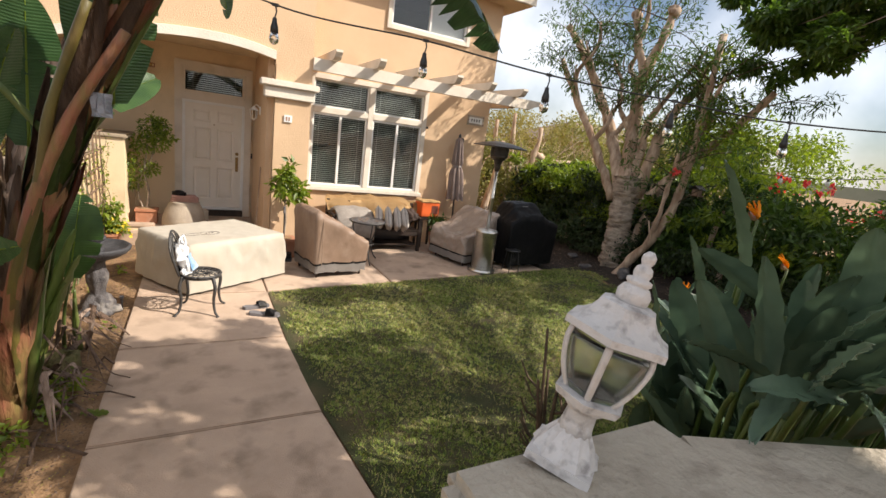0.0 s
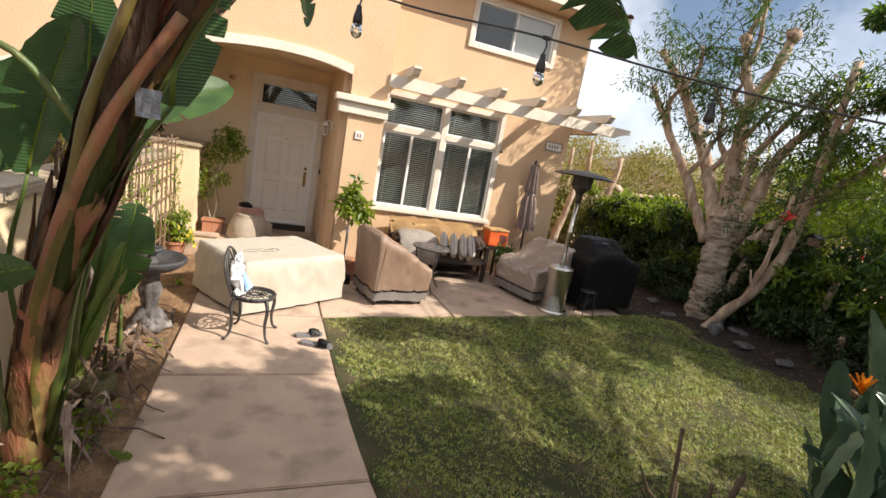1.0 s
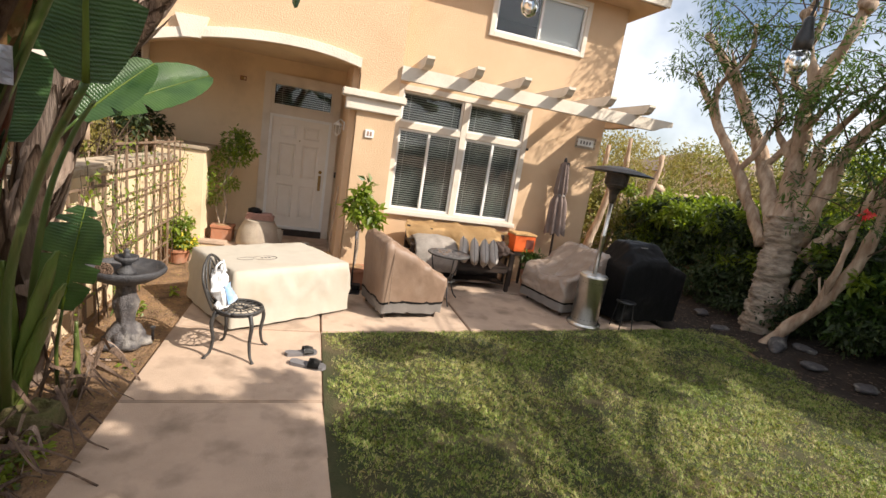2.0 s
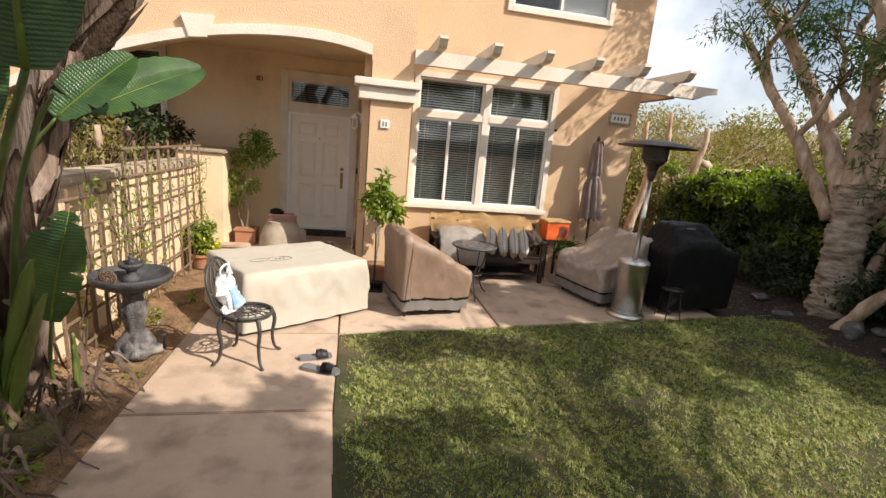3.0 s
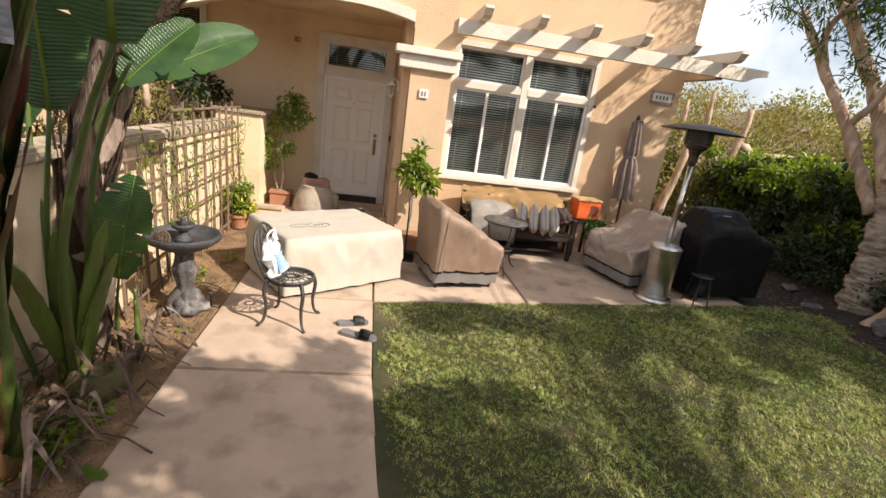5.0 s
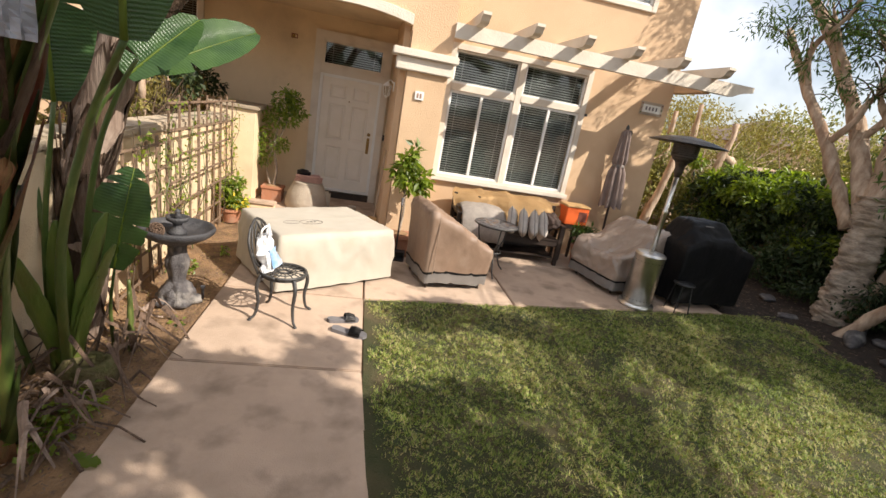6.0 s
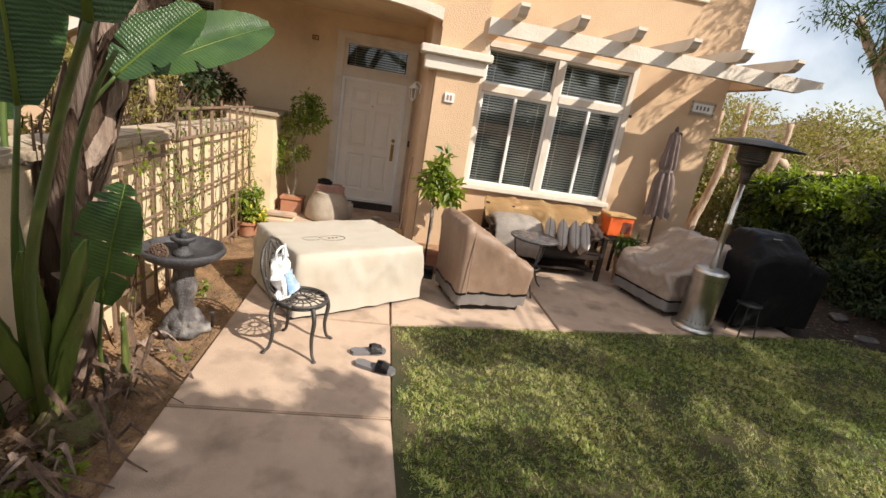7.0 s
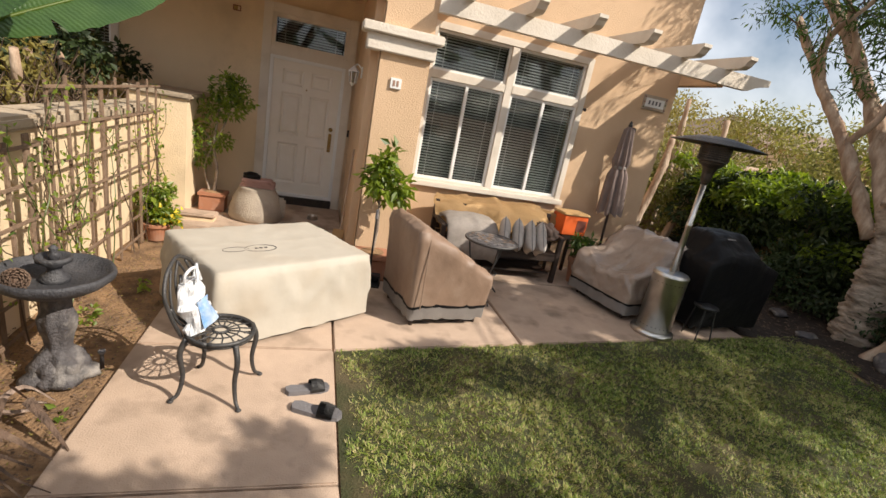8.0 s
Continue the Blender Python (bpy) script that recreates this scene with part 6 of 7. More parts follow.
# ---- planting ----
def banana_plant():
    """The tall clump beside the path: two leaning fibrous trunks, sheaths, and large torn leaves."""
    p = thing("banana_plant", "tall banana-like plant with fibrous trunks and torn broad leaves", "plant")
    a = smooth_path([(-1.82, -2.30, -0.05), (-1.71, -2.44, 0.75), (-1.56, -2.55, 1.35), (-1.34, -2.70, 1.97), (-1.05, -2.82, 2.6), (-0.72, -3.0, 3.3)], 6)
    part("trunk", tube(a, taper(0.10, 0.05, len(a)), 18, rough=0.5, seed=2), STALK_RED, p, "leaning trunk with red and yellow sheaths", smooth=True)
    b = smooth_path([(-2.10, -1.02, -0.05), (-2.06, -1.0, 0.6), (-2.0, -0.99, 1.2), (-1.82, -0.97, 1.9), (-1.56, -0.95, 2.4), (-1.0, -0.92, 3.3)], 6)
    part("trunk", tube(b, taper(0.13, 0.12, len(b)), 18, rough=0.5, seed=7), FIBRE_PALE, p, "brown fibrous trunk wrapped in dry sheaths", smooth=True)
    rng = random.Random(12)
    # old leaf bases overlapping up both trunks
    for path, mats, n in ((a, (STALK, FIBRE, STALK_RED, STALK_RED, FIBRE), 76), (b, (FIBRE_PALE, FIBRE, FIBRE_PALE, FIBRE), 84)):
        for k in range(n):
            i = int((len(path) - 3) * k / n)
            q, d = path[i], (path[i + 2] - path[i]).normalized()
            ang = rng.random() * 6.28
            side = d.orthogonal().normalized()
            side.rotate(Matrix.Rotation(ang, 3, d))
            r = (0.10 if path is a else 0.15) - 0.05 * i / len(path)
            base = q + side * r * 0.8
            tip = base + d * rng.uniform(0.5, 0.95) + side * rng.uniform(0.0, 0.09 if path is a else 0.10)
            mid = (base + tip) / 2 + side * 0.025
            own = bmesh.new()
            across = d.cross(side).normalized()
            prev = None
            for t in range(8):
                f = t / 7
                c = base * (1 - f) ** 2 + mid * 2 * f * (1 - f) + tip * f * f
                w = (0.07 if path is a else 0.085) * (1 + 0.3 * math.sin(k)) * (1 - f) ** 0.6 + 0.008
                row = [own.verts.new(c + across * w * s - side * 0.045 * s * s * (1 - f) + side * 0.012 * noise.noise(c * 20 + across * s)) for s in (-1, -0.5, 0, 0.5, 1)]
                if prev:
                    for s in range(4):
                        own.faces.new((prev[s], prev[s + 1], row[s + 1], row[s]))
                prev = row
            bmesh.ops.solidify(own, geom=own.faces[:], thickness=0.008)
            part("sheath", own, mats[k % len(mats)], p, smooth=True)

    def leaf(stalk, tip, length, width, bend, torn, seed, twist=0.0, r0=0.022, curl=0.0, fold=0.25, blade_mat=BLADE):
        sp = smooth_path(stalk, 6)
        st = part("leaf_stalk", tube(sp, taper(r0, r0 * 0.5, len(sp)), 8), STALK, p, smooth=True)
        m = aim(sp[-1], tip, twist)
        part("leaf", blade(length, width, m, bend, fold, torn, seed, curl=curl), blade_mat, st, smooth=True)
        rib = [m @ Vector((0, length * (t - 0.16 * (bend * t) ** 2 * t), -length * 0.5 * bend * t * t + 0.002)) for t in [i / 12 for i in range(13)]]
        part("midrib", tube(rib, taper(r0 * 0.55, 0.003, 13), 6), LEAF_LIGHT, st, smooth=True)

    # broad pair that reaches toward the door, in the blade copy lightened for sun
    leaf([(-2.02, -0.88, 1.3), (-1.86, -0.84, 1.68), (-1.68, -0.80, 1.92)], (-1.10, -0.30, 2.40), 0.90, 0.38, 0.25, 1, 1, 48, r0=0.016, fold=0.4, blade_mat=BLADE_LIT)
    leaf([(-1.98, -1.05, 1.3), (-1.82, -1.16, 1.65), (-1.66, -1.18, 1.86)], (-1.27, -0.92, 2.40), 0.60, 0.31, 0.2, 1, 2, 52, r0=0.016, fold=0.4, blade_mat=BLADE_LIT)
    # dark upright leaf on a thick stalk in front of the trunk, and a slim stalk beside it
    leaf([(-1.88, -1.55, -0.03), (-1.74, -1.78, 0.9), (-1.54, -1.86, 1.6), (-1.25, -2.11, 2.05)], (-1.20, -2.25, 3.0), 1.1, 0.50, 0.15, 2, 3, 4, 0.031)
    sp = smooth_path([(-1.85, -1.45, 0.05), (-1.72, -1.58, 0.9), (-1.60, -1.66, 1.45), (-1.46, -1.72, 1.80), (-1.36, -1.74, 1.98)], 6)
    part("leaf_stalk", tube(sp, taper(0.022, 0.010, len(sp)), 8), STALK, p, smooth=True)
    leaf([(-1.95, -1.55, 0.0), (-1.92, -1.6, 0.9), (-1.77, -1.7, 1.70)], (-1.72, -1.82, 2.6), 0.95, 0.40, 0.15, 2, 4, 0, 0.022)
    leaf([(-2.05, -1.6, 0.0), (-2.12, -1.75, 0.9), (-1.95, -1.95, 1.55)], (-1.80, -2.05, 2.3), 0.9, 0.42, 0.2, 2, 13, 10, 0.02)
    # overhead leaves
    leaf([(-0.90, -2.95, 2.95), (-0.78, -3.3, 3.3), (-0.45, -3.42, 3.42)], (0.5, -3.28, 3.15), 1.55, 0.50, 0.45, 9, 5, 8, 0.026, 0.4, -0.5)
    leaf([(-1.0, -2.9, 2.7), (-1.15, -3.2, 3.0), (-1.35, -3.35, 3.02)], (-2.3, -3.3, 2.75), 1.3, 0.62, 0.4, 2, 6, -25, 0.026, 0.2, 0.0)
    # unseen crown leaf, added to shade the upright leaf below
    leaf([(-0.75, -3.0, 3.25), (-0.6, -3.1, 3.7), (-0.35, -3.15, 3.9)], (0.6, -3.3, 4.0), 1.5, 0.55, 0.5, 5, 16, 20, 0.026)
    leaf([(-1.0, -0.92, 3.25), (-0.98, -0.6, 3.75), (-0.85, -0.35, 3.75)], (-0.35, 0.05, 3.35), 0.85, 0.26, 0.9, 4, 7, 0, 0.02)
    leaf([(-1.4, -2.6, 1.75), (-1.7, -2.7, 2.15), (-1.9, -2.75, 2.1)], (-2.4, -2.7, 1.5), 0.95, 0.42, 0.8, 3, 8, 10, 0.022)
    leaf([(-2.05, -1.3, 0.4), (-2.2, -1.2, 1.3), (-2.2, -1.1, 2.2)], (-2.6, -1.0, 1.5), 0.95, 0.55, 0.3, 3, 9, 25)
    leaf([(-2.1, -2.5, 0.0), (-2.1, -2.8, 0.8), (-1.95, -3.0, 1.22)], (-1.5, -3.0, 1.37), 0.46, 0.23, 0.1, 0, 10, -65, 0.018)
    # stalks that lie along the front trunk
    for q, r, m in (([(-1.76, -2.36, 0.2), (-1.66, -2.60, 1.0), (-1.50, -2.74, 1.55), (-1.40, -2.84, 2.0), (-1.22, -2.95, 2.5)], 0.034, STALK_YELLOW), ([(-1.72, -2.30, 0.1), (-1.58, -2.45, 1.0), (-1.42, -2.60, 1.6), (-1.15, -2.72, 2.2), (-0.85, -2.85, 2.8)], 0.036, STALK), ([(-1.80, -2.40, 0.3), (-1.60, -2.66, 1.25), (-1.36, -2.82, 1.9), (-1.08, -2.92, 2.4)], 0.04, STALK_RED)):
        sp = smooth_path(q, 7)
        part("leaf_stalk", tube(sp, taper(r, r * 0.6, len(sp)), 10, rough=0.2), m, p, smooth=True)
    # low broken leaf (lit copy), and the fan of cut leaf bases round it
    leaf([(-1.76, -1.22, -0.03), (-1.72, -1.34, 0.35), (-1.65, -1.42, 0.68)], (-1.60, -1.30, 1.28), 0.66, 0.46, 0.08, 3, 11, 0, 0.016, blade_mat=BLADE_LIT)
    for tip, w in (((-1.59, -1.67, 1.14), 0.13), ((-1.58, -1.61, 0.93), 0.12), ((-1.76, -1.78, 1.10), 0.12), ((-2.0, -1.72, 0.86), 0.11), ((-1.66, -1.62, 0.72), 0.10), ((-1.9, -1.9, 0.95), 0.11)):
        root = Vector((-1.88 + 0.2 * (tip[0] + 1.75), -1.52 + 0.1 * (tip[1] + 1.65), 0.02))
        own = blade((Vector(tip) - root).length, w, aim(root, tip, 10), 0.06, 0.8, 0, 3, n=14)
        bmesh.ops.solidify(own, geom=own.faces[:], thickness=0.012)
        part("cut_sheath", own, STALK_BRIGHT, p, "cut green leaf base with dry edges", smooth=True)
    for x, y, dx, dy, h, r in ((-1.7, -1.12, 0.02, -0.05, 0.5, 0.03), (-1.66, -1.2, -0.02, 0.02, 0.42, 0.026)):
        sp = smooth_path([(x, y, -0.04), (x + dx * 0.4, y + dy * 0.3, h * 0.5), (x + dx, y + dy, h)], 6)
        part("shoot", tube(sp, taper(r, r * 0.35, len(sp)), 9), STALK, p, smooth=True)
    # dry rags at the foot
    for k in range(110):
        x, y = rng.uniform(-2.25, -1.52), rng.uniform(-2.4, -0.85)
        a0 = rng.random() * 6.28
        l = rng.uniform(0.12, 0.34)
        q = [(x, y, rng.uniform(0.05, 0.35)), (x + 0.5 * l * math.cos(a0), y + 0.5 * l * math.sin(a0), rng.uniform(0.05, 0.2)), (x + l * math.cos(a0), y + l * math.sin(a0), 0.0)]
        sp = smooth_path(q, 4)
        own = bmesh.new()
        prev = None
        w = rng.uniform(0.008, 0.028)
        for i, c in enumerate(sp):
            f = i / (len(sp) - 1)
            s = Vector((-math.sin(a0), math.cos(a0), 0.3)) * w * (1 - 0.8 * f)
            row = [own.verts.new(c - s), own.verts.new(c + Vector((0, 0, w * 0.5))), own.verts.new(c + s)]
            if prev:
                own.faces.new((prev[0], prev[1], row[1], row[0]))
                own.faces.new((prev[1], prev[2], row[2], row[1]))
            prev = row
        part("dry_sheath", own, FIBRE if k % 4 else FIBRE_PALE, p, smooth=True)


banana_plant()


def tag_sheet():
    own = bmesh.new()
    prev = None
    for j in range(7):
        row = [own.verts.new((0.02 * math.sin(3 * i) + 0.16 * i / 6, 0.012 * math.sin(2.1 * i + j), -0.13 * j / 6)) for i in range(7)]
        if prev:
            for i in range(6):
                own.faces.new((prev[i], prev[i + 1], row[i + 1], row[i]))
        prev = row
    bmesh.ops.solidify(own, geom=own.faces[:], thickness=0.002)
    moved(own, pose(-1.24, -2.86, 2.10, 0, 0, 25) @ Matrix.Diagonal((0.62, 1, 0.9, 1)))
    tagged(part("plastic_sheet", own, PAPER), "torn pale plastic sheet caught on the trunk", "plastic sheet")


tag_sheet()


def garden_stake():
    k = thing("garden_stake", "small grey metal sprinkler stake in the soil", "stake", pose(-1.47, -0.28, -0.03))
    part("shaft", lathe([(0.012, 0.0), (0.012, 0.11), (0.018, 0.115)], 12), STONE, k, smooth=True)
    part("cap", lathe([(0.018, 0.113), (0.021, 0.12), (0.021, 0.135), (0.012, 0.14)], 14), RUBBER, k, smooth=True)


garden_stake()


def low_weeds():
    w = leaf_cloud("low_weeds", [(-1.62, -1.95, 0.05, 0.16, 0.2, 0.08), (-1.72, -2.2, 0.05, 0.2, 0.2, 0.08), (-1.85, -2.55, 0.04, 0.2, 0.25, 0.09), (-2.0, -3.1, 0.03, 0.25, 0.3, 0.1), (-1.50, -0.78, 0.0, 0.05, 0.06, 0.03), (-1.78, 0.35, 0.02, 0.07, 0.09, 0.08), (-1.62, 0.95, 0.02, 0.06, 0.08, 0.05)], 900, 0.045, LEAF_LIGHT, None, 41, 0.7)
    tagged(w, "low bright green weeds at the banana's foot", "weeds", kind="stuff")
    s = thing("mossy_stump", "low mossy cut stump beside the path", "stump", pose(-1.72, -1.60, -0.03))
    own = lathe([(0.17, 0), (0.16, 0.08), (0.13, 0.15), (0.09, 0.155), (0.07, 0.10)], 22)
    for v in own.verts:
        v.co *= 1 + 0.25 * noise.noise(v.co * 8)
    part("stump_body", own, mat("moss", (0.10, 0.10, 0.03), (0.16, 0.12, 0.06), 9.0, 0.95, 0.9, 40.0), s, smooth=True)
    rng = random.Random(2)
    st = thing("fallen_stalks", "dead stalks lying on the soil", "stalks", kind="stuff")
    own = bmesh.new()
    for k in range(60):
        x, y, a = rng.uniform(-2.2, -1.45), rng.uniform(-4.2, -1.5), rng.random() * 6.28
        l = rng.uniform(0.1, 0.4)
        tube([(x, y, 0.0), (x + l * 0.5 * math.cos(a), y + l * 0.5 * math.sin(a), rng.uniform(0.01, 0.09)), (x + l * math.cos(a), y + l * math.sin(a), 0.0)], rng.uniform(0.004, 0.014), 5, own)
    part("stalks", own, FIBRE, st)


low_weeds()


def paradise_bush():
    """Bird-of-paradise clump behind the entrance wall: stiff blue-green blades on long stalks, a few orange flowers."""
    p = thing("bird_of_paradise", "dense bird-of-paradise clump with blue-green blades and orange flowers", "plant")
    rng = random.Random(17)
    for k in range(250):
        bx = rng.uniform(1.8, 3.9)
        by = rng.uniform(-5.3, min(-3.4, 0.52 * (bx + 0.785) - 5.55))
        lean = Vector((rng.gauss(-0.75, 0.25), rng.gauss(-0.05, 0.2), 1.0))
        lean.normalize()
        h = rng.uniform(0.4, 1.1)
        base = Vector((bx, by, 0.0))
        top = base + lean * h
        if top.y < -5.25:
            top.y = -5.25
        ln = rng.uniform(0.45, 0.75)
        tip = top + (lean + Vector((rng.gauss(0, 0.28), rng.gauss(0, 0.28), 0))).normalized() * ln
        if min(top.x, tip.x) < 1.1 or tip.y < -5.35 or tip.y + 5.37 > 0.545 * (tip.x + 0.78):
            continue
        sp = smooth_path([base, base + lean * h * 0.5 + Vector((0, 0, 0.03)), top], 3)
        st = part("leaf_stalk", tube(sp, taper(0.013, 0.008, len(sp)), 6), STALK, p, smooth=True)
        part("leaf", blade(ln, rng.uniform(0.11, 0.175), aim(top, tip, rng.uniform(-80, 80)), rng.uniform(0.0, 0.35), rng.uniform(0.35, 0.75), 0, k, n=12), STRAP, st, smooth=True)
    # long blades that reach over the wall
    for base, tip, ln, w, tw in (((1.05, -5.02, 1.40), (0.45, -4.95, 1.66), 0.55, 0.11, 30), ((0.95, -5.25, 1.47), (0.45, -5.2, 1.60), 0.45, 0.13, -20), ((1.25, -5.35, 1.5), (0.72, -5.42, 1.56), 0.42, 0.14, 10), ((1.4, -4.85, 1.55), (0.8, -4.7, 1.9), 0.6, 0.15, 40), ((1.3, -4.7, 1.65), (1.0, -4.72, 2.15), 0.6, 0.17, -35), ((1.15, -4.9, 1.4), (0.78, -4.8, 1.75), 0.5, 0.14, 60), ((1.0, -5.12, 1.46), (0.35, -5.28, 1.52), 0.62, 0.10, 20), ((0.95, -5.3, 1.49), (0.5, -5.5, 1.62), 0.5, 0.15, -30), ((1.2, -5.3, 1.6), (0.8, -5.45, 1.85), 0.45, 0.16, 50), ((0.85, -5.2, 1.47), (0.62, -5.35, 1.78), 0.36, 0.13, 70), ((1.35, -5.1, 1.5), (1.05, -5.15, 2.0), 0.6, 0.17, 20), ((1.05, -5.0, 1.3), (0.85, -5.0, 1.9), 0.6, 0.15, -10), ((1.5, -5.2, 1.5), (1.2, -5.3, 2.05), 0.6, 0.18, 15), ((0.9, -4.98, 1.35), (0.6, -4.9, 1.85), 0.5, 0.12, 45)):
        sp = smooth_path([(base[0] + 0.35, base[1] + 0.2, 0.4), (base[0] + 0.2, base[1] + 0.12, 1.1), base], 4)
        st = part("leaf_stalk", tube(sp, taper(0.015, 0.009, len(sp)), 6), STALK, p, smooth=True)
        part("leaf", blade(ln, w * 0.72, aim(base, tip, tw), 0.15, 0.6, 0, int(ln * 100), n=14), STRAP, st, smooth=True)
    for k in range(44):
        base = Vector((rng.uniform(0.95, 2.1), rng.uniform(-5.2, -4.95), rng.uniform(1.2, 1.55)))
        tip = base + Vector((rng.uniform(-0.35, 0.1), rng.uniform(-0.45, -0.08), rng.uniform(0.12, 0.5)))
        sp = smooth_path([(base.x + 0.1, base.y + 0.2, 0.3), (base.x + 0.05, base.y + 0.08, 0.9), base], 3)
        st = part("leaf_stalk", tube(sp, taper(0.013, 0.008, len(sp)), 6), STALK, p, smooth=True)
        part("leaf", blade(rng.uniform(0.4, 0.65), rng.uniform(0.08, 0.13), aim(base, tip, rng.uniform(-70, 70)), 0.25, 0.55, 0, k, n=12), STRAP, st, smooth=True)
    for x, y, z, a in ((2.21, -4.22, 1.86, 20), (2.27, -3.85, 1.22, -30), (3.0, -4.1, 1.5, 60)):
        sp = smooth_path([(x + 0.25, y + 0.2, 0.1), (x + 0.15, y + 0.1, z * 0.6), (x, y, z)], 4)
        fl = part("flower_stem", tube(sp, taper(0.012, 0.008, len(sp)), 6), STALK, p, smooth=True)
        part("spathe", blade(0.2, 0.035, aim((x, y, z), (x - 0.3, y - 0.05, z + 0.08), 90), 0.1, 0.9, 0, 3, n=10), STALK_RED, fl, smooth=True)
        own = bmesh.new()
        for k in range(6):
            b = radians(a + 26 * k)
            blade(0.11, 0.028, aim((x, y, z + 0.01), (x - 0.06 + 0.07 * math.cos(b), y + 0.06 * math.sin(b), z + 0.11 + 0.02 * math.sin(3 * k))), 0.1, 0.5, 0, k, bm=own, n=8)
        part("petals", own, PETAL_ORANGE, fl, "bright orange pointed petals", smooth=True)


paradise_bush()


def path_leaf():
    own = blade(0.17, 0.09, pose(-1.30, -2.36, 0.012, 0, 0, 70), 0.0, 0.2, 2, 5, n=10)
    tagged(part("fallen_leaf", own, LEAF_LIGHT, smooth=True), "torn yellow-green leaf lying on the path", "leaf")


path_leaf()


def bare_shrub():
    s = thing("bare_shrub", "leafless pruned rose shrub in the lawn edge", "shrub", pose(1.10, -3.98, -0.02))
    rng = random.Random(5)
    for k in range(9):
        a = rng.random() * 6.28
        pts = [(0, 0, 0), (0.05 * math.cos(a), 0.05 * math.sin(a), 0.35), (0.14 * math.cos(a), 0.14 * math.sin(a), rng.uniform(0.75, 1.12))]
        sp = smooth_path(pts, 4)
        c = part("cane", tube(sp, taper(0.017, 0.009, len(sp)), 6), TWIG, s, smooth=True)
        for j in range(2):
            q = sp[4 + j * 2]
            b = a + rng.uniform(-1.2, 1.2)
            part("twig", tube([q, q + Vector((0.1 * math.cos(b), 0.1 * math.sin(b), 0.07)), q + Vector((0.16 * math.cos(b), 0.16 * math.sin(b), 0.17))], [0.009, 0.007, 0.005], 5), TWIG, c)


bare_shrub()


def myrtle_tree():
    """The pollarded tree at the end of the lawn."""
    t = thing("pollarded_tree", "old pollarded tree with pale peeling bark and sparse sprigs", "tree")
    X, Y = 6.68, 0.58
    sp = smooth_path([(X, Y, 0.0), (X + 0.02, Y, 0.35), (X, Y + 0.02, 0.9), (X + 0.02, Y + 0.06, 1.5), (X, Y + 0.1, 1.9)], 24)
    own = tube(sp, taper(0.25, 0.215, len(sp)), 36, rough=0.3, seed=3)
    for v in own.verts:
        d = Vector((v.co.x - X, v.co.y - Y, 0))
        ridge = abs(noise.noise(Vector((v.co.x * 4, v.co.y * 4, v.co.z * 15)))) + 0.5 * abs(noise.noise(Vector((v.co.x * 9, v.co.y * 9, v.co.z * 34))))
        v.co += d.normalized() * (0.02 - 0.075 * ridge + 0.05 * max(0.0, 0.3 - v.co.z))
    part("trunk", own, BARK_GREY, t, "thick grey wrinkled trunk", smooth=True)
    limbs = [
        ([(X, Y + 0.15, 1.55), (X + 0.1, Y + 0.75, 2.6), (X + 0.1, Y + 1.35, 3.5), (X + 0.1, Y + 2.2, 4.55), (X + 0.1, Y + 2.65, 5.0)], 0.13, 0.055),
        ([(X - 0.1, Y + 0.25, 1.4), (X - 0.2, Y + 0.95, 2.5), (X - 0.3, Y + 1.55, 3.3), (X - 0.35, Y + 2.2, 4.2)], 0.11, 0.05),
        ([(X, Y + 0.1, 1.6), (X + 0.2, Y + 0.35, 2.7), (X + 0.25, Y + 0.45, 3.7), (X + 0.25, Y + 0.15, 4.5), (X + 0.25, Y + 0.05, 4.95)], 0.14, 0.07),
        ([(X + 0.25, Y + 0.45, 3.9), (X + 0.2, Y + 0.65, 4.4), (X + 0.2, Y + 0.85, 5.0)], 0.09, 0.06),
        ([(X + 0.2, Y - 0.05, 1.5), (X + 0.4, Y - 0.1, 2.5), (X + 0.5, Y - 0.2, 3.1), (X + 0.6, Y - 0.7, 3.7)], 0.14, 0.06),
        ([(X + 0.1, Y + 0.05, 1.6), (X + 0.25, Y + 0.12, 2.4), (X + 0.3, Y + 0.12, 3.0)], 0.12, 0.07),
        ([(X - 0.42, Y - 0.28, -0.25), (X + 0.0, Y - 0.75, 0.8), (X + 0.15, Y - 0.95, 1.5), (X + 0.25, Y - 1.0, 2.5), (X + 0.25, Y - 1.05, 4.4)], 0.095, 0.05),
        ([(X + 0.1, Y - 0.15, 0.2), (X + 0.3, Y - 0.3, 1.1), (X + 0.5, Y - 0.6, 2.2), (X + 0.5, Y - 1.1, 3.2)], 0.10, 0.05),
        ([(X + 0.2, Y - 0.2, 1.3), (X + 0.5, Y - 0.7, 2.2), (X + 0.6, Y - 1.4, 2.9), (X + 0.6, Y - 1.9, 3.5)], 0.11, 0.05),
    ]
    rng = random.Random(6)
    limbs = [(pts, 0.95 * r0, 0.95 * r1) for pts, r0, r1 in limbs]
    for k in range(13):
        pts, r0, r1 = limbs[k % 9]
        s = Vector(pts[1 + k % 2])
        d = Vector((rng.gauss(0, 0.25), rng.gauss(0, 0.45), rng.uniform(0.8, 1.7)))
        bend = Vector((rng.gauss(0, 0.08), rng.gauss(0, 0.12), 0))
        limbs.append(([s, s + d * 0.35 + bend, s + d * 0.7 - bend * 0.5, s + d], 0.055, 0.025))
    clumps = []
